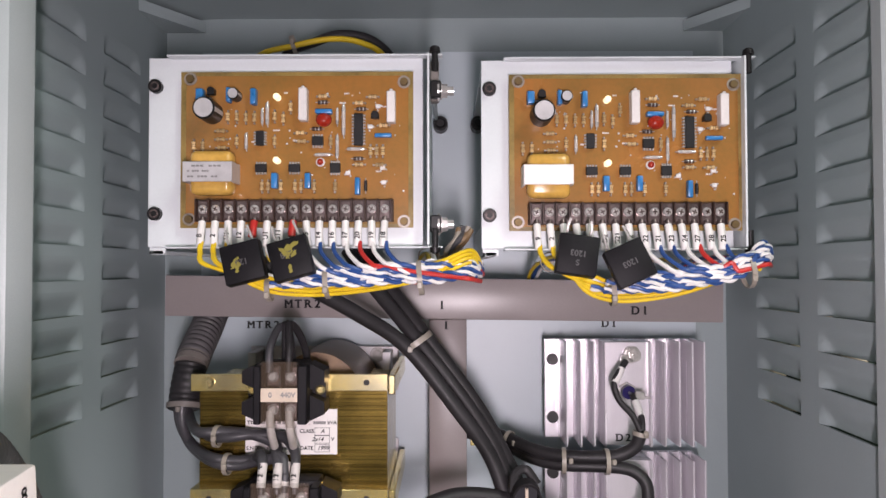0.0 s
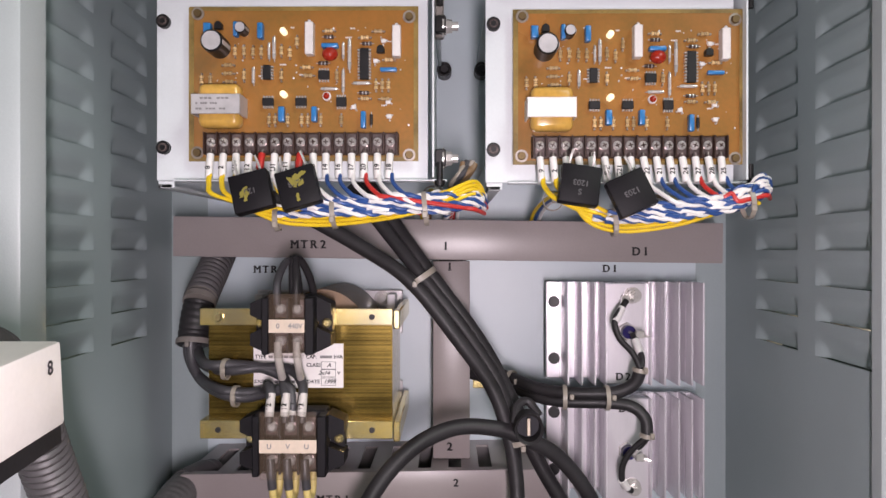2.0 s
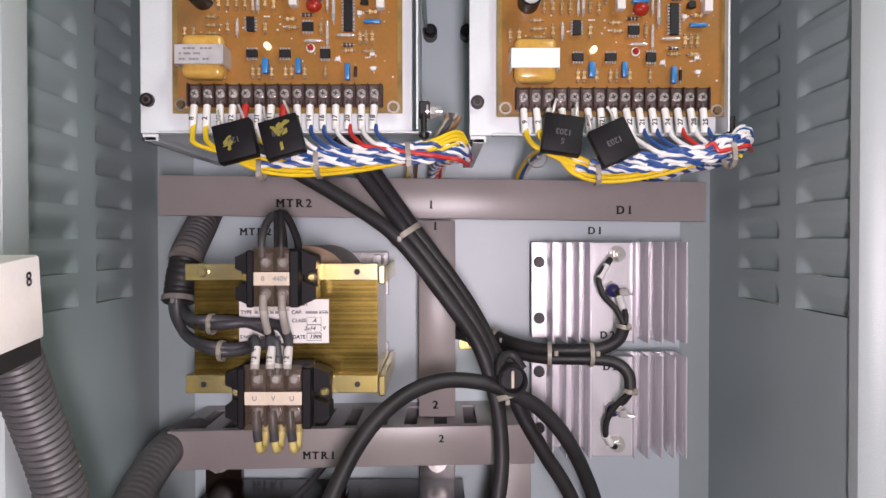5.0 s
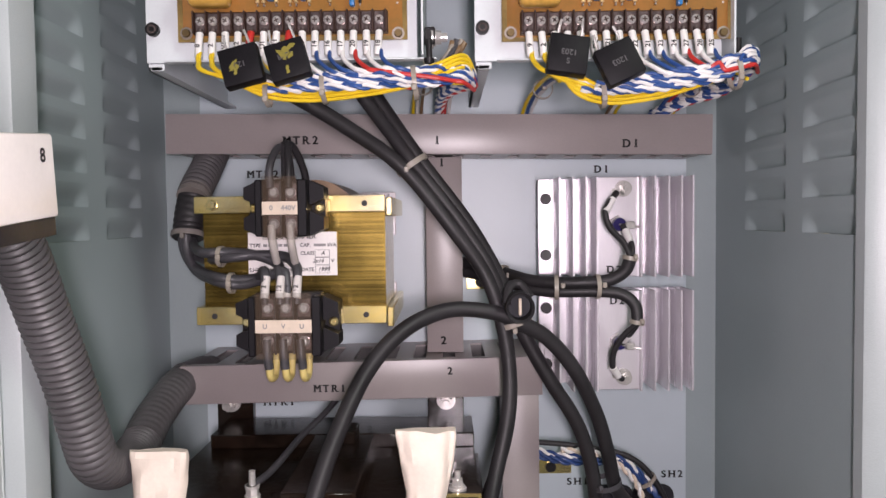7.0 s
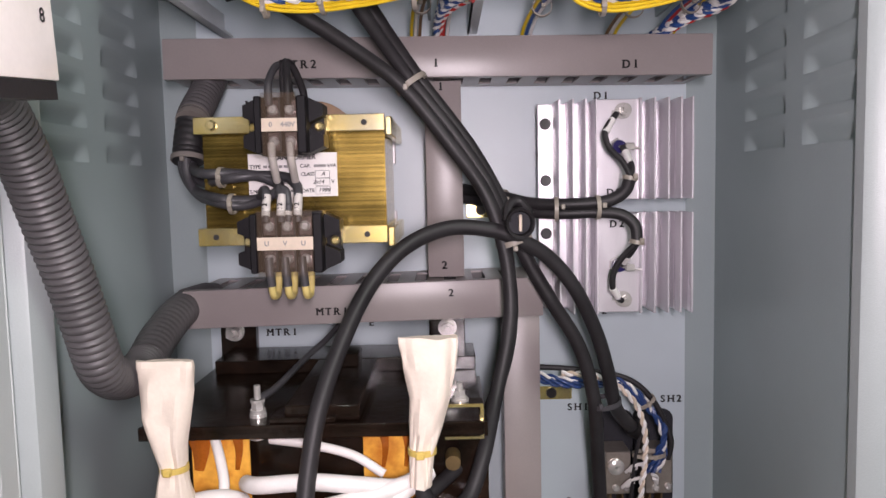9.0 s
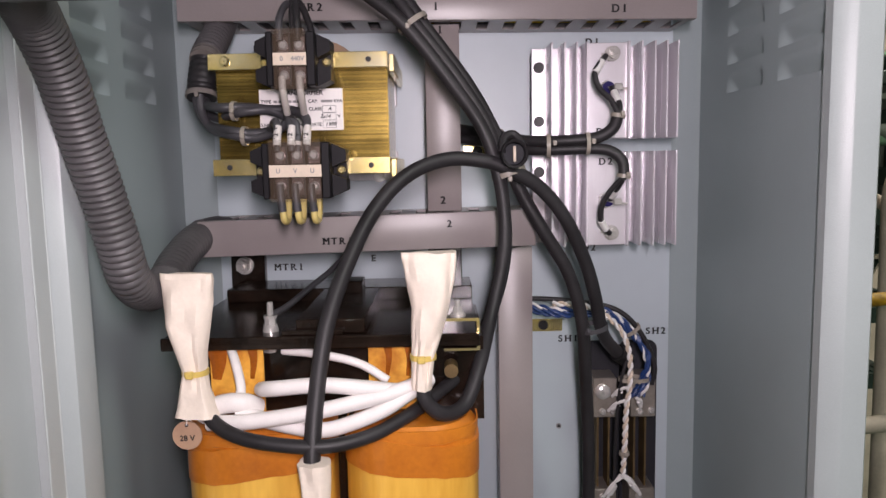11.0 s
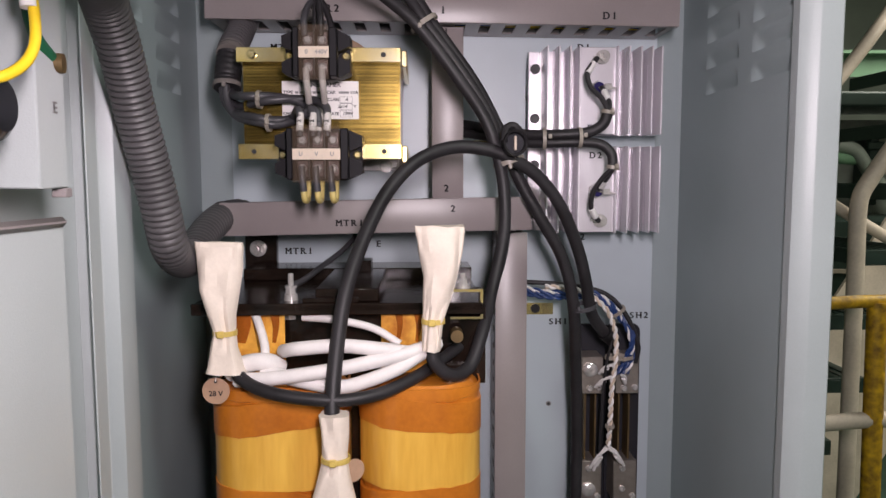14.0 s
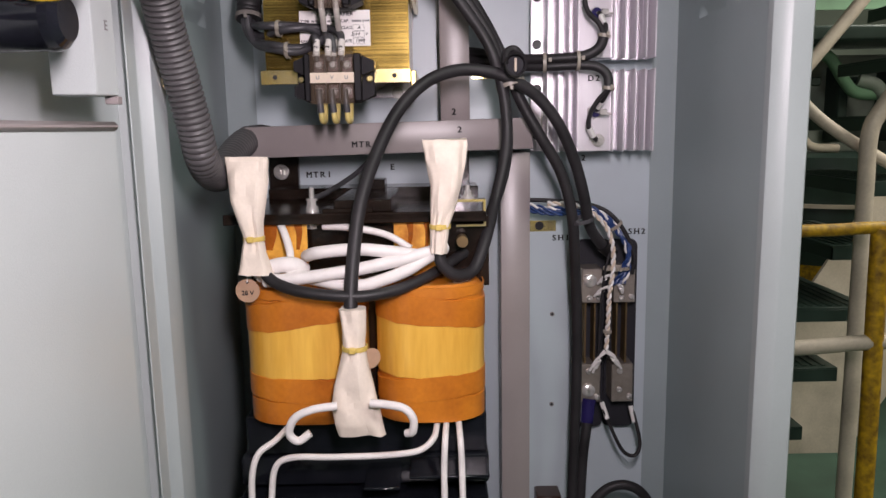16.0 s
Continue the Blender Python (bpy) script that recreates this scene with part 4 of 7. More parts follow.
def chip(bm, x, z, w, h, pins_on_sides):
    """A dual in-line package: a bevelled body with two rows of bent pins and a notch."""
    box(bm, x - w * 0.42, x + w * 0.42, BOARD_Y - 0.0045, BOARD_Y - 0.0012, z - h / 2, z + h / 2, 0.0004) if pins_on_sides else box(bm, x - w / 2, x + w / 2, BOARD_Y - 0.0045, BOARD_Y - 0.0012, z - h * 0.42, z + h * 0.42, 0.0004)
    long = h if pins_on_sides else w
    n = max(4, round(long / 0.00254))
    for k in range(n):
        p = (k + 0.5) / n - 0.5
        for s in (-1, 1):
            if pins_on_sides:
                v = box(bm, x + s * w * 0.52 - 0.0010, x + s * w * 0.52 + 0.0010, BOARD_Y - 0.0035, BOARD_Y, z + p * h - 0.0006, z + p * h + 0.0006)
            else:
                v = box(bm, x + p * w - 0.0006, x + p * w + 0.0006, BOARD_Y - 0.0035, BOARD_Y, z + s * h * 0.52 - 0.0010, z + s * h * 0.52 + 0.0010)
            recolour(bm, v, 1)


def diode_mesh():
    """A dark axial diode with a pale band and bright leads."""
    bm = bmesh.new()
    cyl(bm, (-0.0038, 0, 0), (0.0038, 0, 0), 0.0016, 0.0016, 10)
    recolour(bm, cyl(bm, (0.0012, 0, 0), (0.0022, 0, 0), 0.00172, 0.00172, 10), 1)
    recolour(bm, cyl(bm, (-0.0014, 0, 0), (-0.0007, 0, 0), 0.00172, 0.00172, 10), 1)
    for s in (-1, 1):
        recolour(bm, cyl(bm, (s * 0.0036, 0, 0), (s * 0.0058, 0, 0), 0.0004, 0.0004, 6), 1)
    return mesh_of("signal_diode", bm, (STRIP, CHROME))


DIODE_MESH = diode_mesh()
RES_MESH = {True: resistor_mesh(True), False: resistor_mesh(False)}


def control_board(x0, z0, tray, plain_transformer, leads, words):
    """A tray that swings on two brackets, with a populated board and its terminal strip."""
    tx0, tx1, fx1, tz0, tz1 = tray
    unit = base("control_unit", (tx0, PLATE_Y, tz0), "white steel tray carrying a brown circuit board with components", "circuit board", "control units")
    bm = bmesh.new()
    box(bm, tx0, tx1, 0.600, 0.6015, tz0, tz1, 0.0004)
    part("tray", bm, WHITE_STEEL, unit)
    for z in (tz1, tz0):
        bm = bmesh.new()
        box(bm, tx0 + 0.018, fx1, 0.5895, 0.5995, z - 0.0015, z, 0.0004)
        part("flange", bm, WHITE_STEEL, unit)
    bm = bmesh.new()
    box(bm, tx0 + 0.001, tx0 + 0.012, 0.6015, PLATE_Y, tz0 - 0.006, tz0 - 0.003)
    box(bm, tx0 + 0.001, tx0 + 0.003, 0.6015, PLATE_Y, tz0 - 0.006, tz0 + 0.02)
    box(bm, tx0 + 0.003, tx0 + 0.014, 0.6015, 0.604, tz0 - 0.006, tz0, 0.0004)
    part("arm", bm, WHITE_STEEL, unit)
    bm = bmesh.new()
    box(bm, tx0 + 0.001, tx0 + 0.012, 0.6015, PLATE_Y, tz1 - 0.004, tz1 - 0.001)
    part("arm", bm, WHITE_STEEL, unit)
    bm = bmesh.new()
    box(bm, tx1 + 0.004, tx1 + 0.0055, 0.584, 0.70, tz0 + 0.001, tz1 - 0.001)
    part("hinge_plate", bm, WHITE_STEEL, unit)
    for z in (tz0 + 0.008, tz1 - 0.012):
        bm = bmesh.new()
        box(bm, tx1 + 0.006, tx1 + 0.009, 0.66, PLATE_Y, z, z + 0.012)
        part("stay", bm, PAINT, unit)
    for z in (tz1 - 0.024, tz0 + 0.027):
        bm = bmesh.new()
        cyl(bm, (tx0 + 0.0065, 0.600, z), (tx0 + 0.0065, 0.5955, z), 0.0056, 0.0056, 18)
        recolour(bm, cyl(bm, (tx0 + 0.0065, 0.5955, z), (tx0 + 0.0065, 0.5951, z), 0.0036, 0.0036, 16), 1)
        cyl(bm, (tx0 + 0.0065, 0.5951, z), (tx0 + 0.0065, 0.5947, z), 0.0025, 0.0025, 6)
        part("cap_screw", bm, (BLACK, SADDLE), unit, "black socket cap screw")
    for z, y in () if plain_transformer else ((tz1 - 0.028, 0.60), (tz0 + 0.018, 0.60)):
        bm = bmesh.new()
        cyl(bm, (fx1 - 0.006, y, z), (fx1 + 0.009, y, z), 0.0038, 0.0038, 12)
        hex_bolt(bm, (fx1 - 0.004, y, z), 0.006, 0.008, (1, 0, 0))
        part("hinge_bolt", bm, CHROME, unit)
        bm = bmesh.new()
        box(bm, tx1 + 0.006, fx1 - 0.001, 0.592, 0.60, z - 0.007, z + 0.007, 0.001)
        part("spring_latch", bm, BLACK, unit)
    for z, s in ((tz1, 1), (tz0, -1)):
        bm = bmesh.new()
        cyl(bm, (fx1 - 0.006, 0.590, z - s * 0.014), (fx1 - 0.006, 0.590, z + s * 0.006), 0.0026, 0.0026, 12)
        cyl(bm, (fx1 - 0.006, 0.590, z + s * 0.001), (fx1 - 0.006, 0.590, z + s * 0.005), 0.0046, 0.004, 14)
        part("pivot_pin", bm, BLACK, unit, "black pivot pin")
    # the bar's dark grey puts the shade behind the tray into its colour
    bm = bmesh.new()
    box(bm, fx1 - 0.010, fx1 - 0.003, 0.602, 0.612, tz1 - 0.036, tz1 - 0.002, 0.001)
    part("latch_bar", bm, GREY_TAPE, unit, "latch bar coloured dark for the shade behind the tray")
    # the board
    rng_b = random.Random(11)
    bm = bmesh.new()
    box(bm, x0, x0 + 0.1875, BOARD_Y, BOARD_Y + 0.0018, z0 - 0.126, z0, 0.0003)
    board = part("circuit_board", bm, BOARD, unit, "brown laminate board with soldered components")
    for a, b, c, d in ((0.0, 4.2, 0.0, 126.0), (183.6, 187.5, 0.0, 126.0), (4.2, 183.6, 0.0, 3.2), (4.2, 183.6, 122.8, 126.0)):
        bm = bmesh.new()
        box(bm, x0 + a / 1000, x0 + b / 1000, BOARD_Y - 0.0002, BOARD_Y + 0.0002, z0 - d / 1000, z0 - c / 1000)
        part("margin", bm, MARGIN, board, "bare olive laminate margin")

    def at(u, v, h=0.0):
        return Vector((x0 + u / 1000, BOARD_Y - h, z0 - v / 1000))

    for u, v in ((7.5, 5.5), (180.0, 8.5), (7.0, 119.0), (180.0, 121.0)):
        bm = bmesh.new()
        p = at(u, v)
        cyl(bm, p + Vector((0, 0.008, 0)), p, 0.003, 0.003, 12)
        cyl(bm, p, p - Vector((0, 0.0006, 0)), 0.0052, 0.0052, 20)
        recolour(bm, cyl(bm, p - Vector((0, 0.0006, 0)), p - Vector((0, 0.0030, 0)), 0.0035, 0.0030, 16), 1)
        part("board_screw", bm, (DARK_ALLOY, BRASS), board)
    for rows, up in ((RES_UP, True), (RES_ACROSS, False)):
        for u, v in rows:
            dark = (u, v) in DARK_DIODES
            ob = part("signal_diode" if dark else "resistor", DIODE_MESH if dark else RES_MESH[up], None, board)
            ob.location = at(u, v, 0.0018)
    for u, v, w, h, d in FILM_CAPS:
        bm = bmesh.new()
        p = at(u, v)
        box(bm, p.x - w / 2000, p.x + w / 2000, BOARD_Y - d / 1000, BOARD_Y - 0.0004, p.z - h / 2000, p.z + h / 2000, 0.0009, 2)
        part("film_capacitor", bm, BLUE_CAP, board, "blue film capacitor")
    for u, v, w, h, d in CERAMIC_BLOCKS:
        bm = bmesh.new()
        p = at(u, v)
        box(bm, p.x - w / 2000, p.x + w / 2000, BOARD_Y - d / 1000, BOARD_Y, p.z - h / 2000, p.z + h / 2000, 0.0006)
        cyl(bm, (p.x, BOARD_Y - d / 1000 + 0.002, p.z + h / 2000), (p.x, BOARD_Y - d / 1000 + 0.002, p.z + h / 2000 + 0.0016), 0.0014, 0.0012, 10)
        part("cement_resistor", bm, CERAMIC, board, "white ceramic resistor block")
    for u, v, w, h, d in JUMPERS_UP + JUMPERS_ACROSS:
        bm = link_mesh(w / 1000, h / 1000)
        bmesh.ops.translate(bm, verts=bm.verts, vec=at(u, v, 0.002))
        part("glass_diode", bm, (PALE_SLEEVE, CHROME), board, "glass diode with bright ends")
    for rows, sides in ((DIPS, True), (DIPS_FLAT, False)):
        for u, v, w, h, d in rows:
            bm = bmesh.new()
            p = at(u, v)
            chip(bm, p.x, p.z, w / 1000, h / 1000, sides)
            part("integrated_circuit", bm, (BLACK, CHROME), board, "black dual in-line chip")
    for u, v in LEDS:
        bm = bmesh.new()
        p = at(u, v)
        cyl(bm, p, p - Vector((0, 0.006, 0)), 0.0027, 0.0027, 14)
        bmesh.ops.create_uvsphere(bm, u_segments=14, v_segments=8, radius=0.0027, matrix=Matrix.Translation(p - Vector((0, 0.006, 0))))
        part("lamp", bm, LIT, board, "pale domed indicator lamp")
    # pale blocks and blobs painted bright for torch reflections on solder
    for u, v in GLINT_SPOTS:
        bm = bmesh.new()
        p = at(u, v)
        recolour(bm, box(bm, p.x - 0.0022, p.x + 0.0018, p.y - 0.0022, p.y, p.z - 0.0012, p.z + 0.0022, 0.0005), 0)
        for k in range(3):
            q = p + Vector((0.0026 * math.cos(2.1 * k + u), 0, 0.0026 * math.sin(2.1 * k + u)))
            recolour(bm, cyl(bm, q, q - Vector((0, 0.0024, 0)), 0.0010, 0.0006, 8), 1)
        part("glint_cluster", bm, (CERAMIC, BRIGHT), board, "pale block and solder blobs standing for torch glints")
    for u, v in TRANSISTORS:
        bm = bmesh.new()
        p = at(u, v)
        cyl(bm, p - Vector((0, 0.002, 0)), p - Vector((0, 0.0075, 0)), 0.0032, 0.003, 16)
        box(bm, p.x - 0.0032, p.x + 0.0032, BOARD_Y - 0.0074, BOARD_Y - 0.002, p.z - 0.0030, p.z - 0.001, 0.0004)
        part("transistor", bm, BLACK, board, "small black transistor")
    bm = bmesh.new()
    p = at(149.4, 92.6)
    cyl(bm, p + Vector((0, -0.002, -0.0042)), p + Vector((0, -0.002, 0.0042)), 0.0013, 0.0013, 10)
    recolour(bm, cyl(bm, p + Vector((0, -0.002, -0.0065)), p + Vector((0, -0.002, 0.0065)), 0.0004, 0.0004, 6), 1)
    part("black_diode", bm, (BLACK, CHROME), board, "small black diode")
    # solder blobs strewn at random, coloured bright as glints
    for k in range(36):
        w = at(8 + 172 * rng_b.random(), 9 + 88 * rng_b.random(), 0.0004)
        bm = bmesh.new()
        bmesh.ops.create_uvsphere(bm, u_segments=8, v_segments=5, radius=0.0004 + 0.0006 * rng_b.random(), matrix=Matrix.Translation(w) @ Matrix.Diagonal((1, 0.8, 1, 1)))
        part("solder_glint", bm, BRIGHT, board)
    for k in range(14):
        w = at(12 + 160 * rng_b.random(), 12 + 84 * rng_b.random(), 0.0002)
        bm = bmesh.new()
        n = rng_b.randint(3, 5)
        for i in range(n):
            box(bm, w.x + 0.0011 * i, w.x + 0.0011 * i + 0.0008, w.y - 0.0001, w.y, w.z - 0.0006, w.z + 0.0006)
        part("print_bar", bm, CERAMIC, board)
    for u, v, r, h in ((25.5, 33.5, 0.0088, 0.023), (45.0, 19.8, 0.0046, 0.012)):
        bm = bmesh.new()
        p = at(u, v)
        cyl(bm, p, p - Vector((0, h - 0.001, 0)), r, r, 26)
        cyl(bm, p - Vector((0, h - 0.001, 0)), p - Vector((0, h, 0)), r, r * 0.9, 26)
        recolour(bm, cyl(bm, p - Vector((0, h, 0)), p - Vector((0, h + 0.0004, 0)), r * 0.84, r * 0.84, 26), 1)
        recolour(bm, box(bm, p.x + r * 0.5, p.x + r * 1.02, BOARD_Y - h * 0.96, BOARD_Y - 0.002, p.z - r * 0.3, p.z + r * 0.1), 1)
        part("electrolytic_capacitor", bm, (BLACK, TIN), board, "dark sleeved can capacitor with pale top")
    bm = bmesh.new()
    p = at(116.3, 40.1)
    bmesh.ops.create_uvsphere(bm, u_segments=18, v_segments=12, radius=0.0062, matrix=Matrix.Translation(p - Vector((0, 0.0055, 0))) @ Matrix.Diagonal((1.05, 0.85, 0.9, 1)))
    part("dipped_capacitor", bm, RED_CAP, board, "glossy red dipped capacitor")
    bm = bmesh.new()
    p = at(112.9, 73.3)
    bmesh.ops.create_uvsphere(bm, u_segments=12, v_segments=8, radius=0.0027, matrix=Matrix.Translation(p - Vector((0, 0.003, 0))))
    recolour(bm, cyl(bm, p, p - Vector((0, 0.0014, 0)), 0.0036, 0.0036, 12), 1)
    part("red_lamp", bm, (RED_CAP, CERAMIC), board, "small red indicator lamp")
    # its own small transformer
    bm = bmesh.new()
    a, b = at(9.4, 75.5), at(48.0, 91.2)
    box(bm, a.x, b.x, BOARD_Y - 0.023, BOARD_Y - 0.0215, b.z, a.z, 0.0005)
    for x in (a.x, b.x - 0.0014):
        box(bm, x, x + 0.0014, BOARD_Y - 0.0225, BOARD_Y, b.z, a.z)
    can = part("board_transformer", bm, LABEL if plain_transformer else TIN, board, "small transformer with plated frame and amber winding")
    bm = bmesh.new()
    c, d = at(13.0, 66.0), at(46.5, 101.0)
    box(bm, c.x, d.x, BOARD_Y - 0.019, BOARD_Y - 0.002, d.z, c.z, 0.005, 3)
    wound = part("board_winding", bm, WINDING, board, "amber tape-wrapped winding")
    if not plain_transformer:
        for k, (w, zz) in enumerate(((0.030, 0.0035), (0.017, 0.0075), (0.024, 0.0118))):
            bm = bmesh.new()
            n = 9
            for i in range(n):
                if (i * 7 + k) % 4:
                    box(bm, a.x + 0.004 + w * i / n, a.x + 0.004 + w * (i + 0.75) / n, BOARD_Y - 0.0236, BOARD_Y - 0.023, a.z - zz - 0.0007, a.z - zz + 0.0007)
            part("print_bar", bm, GREY_INK, board)
    # the terminal strip
    bm = bmesh.new()
    s0, s1 = at(14.5, 103.8), at(172.0, 121.5)
    box(bm, s0.x, s1.x, BOARD_Y - 0.0065, BOARD_Y - 0.0002, s1.z, s0.z, 0.0006)
    strip = part("terminal_strip", bm, STRIP, board, "dark barrier terminal strip")
    step = 10.32
    for k in range(16):
        u = 20.8 + step * (k - 0.5)
        bm = bmesh.new()
        p = at(u, 103.8)
        box(bm, p.x - 0.0006, p.x + 0.0006, BOARD_Y - 0.0115, BOARD_Y - 0.006, s1.z, s0.z, 0.0002)
        part("barrier", bm, STRIP, board)
    # wires with their numbered sleeves
    for k in range(15):
        u = 20.8 + step * k
        p = at(u, 112.0, 0.0065)
        bm = bmesh.new()
        box(bm, p.x - 0.0040, p.x + 0.0040, p.y - 0.0010, p.y, p.z - 0.0072, p.z + 0.0070, 0.0004)
        cyl(bm, p + Vector((0, -0.0015, -0.006)), p + Vector((0, -0.003, -0.0105)), 0.0021, 0.0023, 10)
        part("terminal_saddle", bm, SADDLE, board)
        bm = bmesh.new()
        screw_head(bm, p + Vector((0, -0.0010, 0.0004)), 0.0036, 0.0028)
        a = 0.4 + 1.7 * k
        for b in (a, a + math.pi / 2):
            mm = Matrix.Translation(p + Vector((0, -0.0040, 0.0004))) @ Matrix.Rotation(b, 4, "Y")
            recolour(bm, box(bm, -0.0020, 0.0020, -0.0002, 0.0003, -0.0005, 0.0005, 0, 1, mm), 1)
        part("terminal_screw", bm, (CHROME, STRIP), board)
        word, tone, lean = words[k], leads[k][0], leads[k][1]
        q0 = p + Vector((0, -0.003, -0.0098))
        q1 = q0 + Vector((lean, -0.006, -0.0200 if word != "-" else -0.012))
        bm = bmesh.new()
        tube(bm, spline([q0, q0.lerp(q1, 0.5) + Vector((0, -0.001, 0)), q1], 3), 0.0030, 10)
        sl = part("wire_sleeve", bm, W_RED if word == "-" else W_WHITE, unit, "red cap" if word == "-" else "white numbered sleeve")
        if word not in ("", "-"):
            m = q0.lerp(q1, 0.55)
            lettering("number", word, 0.0056, (m.x, m.y - 0.0044, m.z), sl, turn=90)
    return unit


LEFT_LEADS = (("y", 0.0005), ("y", 0.001), ("y", 0.002), ("w", 0.001), ("r", 0.0), ("w", 0.001), ("w", 0.0), ("r", 0.0), ("w", 0.002), ("b", 0.001), ("b", 0.001), ("w", 0.001), ("r", 0.0), ("w", 0.001), ("b", -0.001))
left_unit = control_board(-0.207, 1.743, (-0.2365, -0.012, 0.004, 1.602, 1.757), False, LEFT_LEADS, ("8", "2", "V1", "12", "-", "U1", "G11", "-", "15", "14", "16", "17", "20", "19", "18"))
right_unit = control_board(0.0575, 1.740, (0.0355, 0.2395, 0.2550, 1.600, 1.754), True, LEFT_LEADS, ("9", "2", "", "2", "", "D2", "G21", "P2", "22", "21", "23", "24", "27", "28", "25"))
for x in (0.0, 0.041):
    bm = bmesh.new()
    cyl(bm, (x, 0.80, 1.742), (x, PLATE_Y, 1.742), 0.008, 0.008, 20)
    cyl(bm, (x, 0.797, 1.742), (x, 0.80, 1.742), 0.0045, 0.0065, 6)
    solid("plate_bolt", bm, BLACK, "black round-headed bolt in the mounting plate", "bolt", group="plate bolts")

# ---- wiring of the boards ----


def pair(parent, pts, tone, other, r=0.0017, twist=0.030, phase=0.0):
    """Two wires twisted round each other along a path."""
    path = even(spline(pts, 12), 0.0026)
    for mat, ph in ((tone, 0.0), (other, math.pi)):
        line, d = [], 0.0
        fr = frames(path)
        for i, (p, u, v) in enumerate(fr):
            a = phase + ph + 2 * math.pi * i * 0.0026 / twist
            line.append(p + r * 1.02 * (math.cos(a) * u + math.sin(a) * v))
        part("wire", tube(bmesh.new(), line, r, 7), mat, parent)


def harness(x_first, z_lead, centre, end, label, lean=1.0, yellow_end=1.0):
    """The bundle below a board: yellow wires lowest, twisted blue and white pairs above."""
    h = base("wire_harness", (centre[0][0], centre[0][1], centre[0][2] - 0.02), label, "wire harness", "wire harnesses")
    rng = random.Random(7)
    step = 0.01032

    def c(t):
        p = spline([(x, y, z + 0.003) for x, y, z in centre], 10)
        return p[min(len(p) - 1, int(t * (len(p) - 1)))]

    tail = [Vector(q) for q in end]
    last = Vector(centre[-1])
    # yellow wires from the first terminals
    for k in range(7):
        x = x_first + step * (0, 0, 1, 1, 2, 5, 2)[k] + 0.0012 * (k % 2)
        drop = 0.0042 - 0.0031 * (k % 4)
        back = 0.0028 * (k // 4)
        pts = [(x, 0.5765, z_lead - 0.001), (x + 0.001, 0.571, z_lead - 0.009), (x + 0.009, 0.562 + back, z_lead - 0.019)]
        for t, lift in ((0.12, 0), (0.3, -0.002), (0.5, -0.001), (0.68, 0.001), (0.84, 0.004), (1.0, 0.007 if k < 4 else 0.0)):
            q = c(t)
            if q.x > x + 0.018 and t <= yellow_end:
                pts.append((q.x, q.y - 0.001 + back - (0.006 if lift >= 0.004 and k < 4 else 0.0), q.z + drop + lift * (2 if k < 4 else 0.5)))
        if yellow_end < 1:
            q = c(yellow_end)
            pts += [(q.x + 0.014, q.y + 0.008, q.z + 0.002), (q.x + 0.022, q.y + 0.022, q.z + 0.006)]
        else:
            pts += [tuple(q + Vector((0, 0, 0.006 - 0.003 * (k % 3)))) for q in tail[:2]]
        cable("wire", pts, 0.00150, W_YELLOW, h, "", 8, 7)
    # leads that come down from the other terminals
    for k, tone in ((5, W_WHITE), (6, W_WHITE), (8, W_WHITE), (9, W_BLUE), (10, W_BLUE), (11, W_WHITE), (12, W_RED), (13, W_WHITE), (14, W_BLUE)):
        x = x_first + step * k + 0.001
        pts = [(x, 0.5765, z_lead - 0.001), (x + 0.002 * lean, 0.570, z_lead - 0.009), (x + 0.011 * lean, 0.560, z_lead - 0.018), (min(last.x - 0.012, x + 0.018), 0.558, c(min(1.0, 0.2 + k * 0.05)).z + 0.008), (min(last.x - 0.008, x + 0.028), 0.563, c(min(1.0, 0.26 + k * 0.05)).z + 0.004), (min(last.x - 0.004, x + 0.036), 0.571, c(min(1.0, 0.3 + k * 0.05)).z)]
        if k == 12:
            pts = pts[:4] + [(q.x, q.y - 0.0105, q.z + 0.002 - 0.006 * i / 3) for i, q in enumerate((c(0.80), c(0.88), c(0.95), c(1.0))) if q.x > x + 0.022] + [tuple(tail[0] + Vector((0, -0.006, -0.006)))]
        cable("wire", pts, 0.0018 if tone is not W_BLUE else 0.0017, tone, h, "", 8, 7)
    # the twisted pairs
    spots = [(-0.003, 0.000), (-0.0075, 0.0045), (0.003, 0.0055), (-0.008, -0.0020), (-0.003, 0.0085), (0.004, -0.001), (-0.006, 0.0120), (0.002, 0.012), (-0.0095, 0.0012), (-0.0085, 0.0085), (0.0, 0.0025)]
    for k, (dy, dz) in enumerate(spots):
        t0 = (0.14, 0.22, 0.10, 0.2, 0.30, 0.16, 0.36, 0.44, 0.28, 0.34, 0.3)[k]
        pts = []
        for i in range(9):
            t = t0 + (1 - t0) * i / 8
            q = c(t)
            sq = 1.0 - 0.25 * abs(math.sin(i * 1.1 + k))
            pts.append((q.x, q.y + dy * sq + 0.001 * rng.uniform(-1, 1), q.z + dz * sq + 0.0012 * rng.uniform(-1, 1)))
        pts += [tuple(q + Vector((0.3 * dy, dy, dz * 0.6))) for q in tail]
        tone = W_RED if k in (5, 10) else W_BLUE
        pair(h, pts, tone, W_WHITE, 0.00148, 0.020 + 0.006 * rng.random(), k * 1.3)
    return h


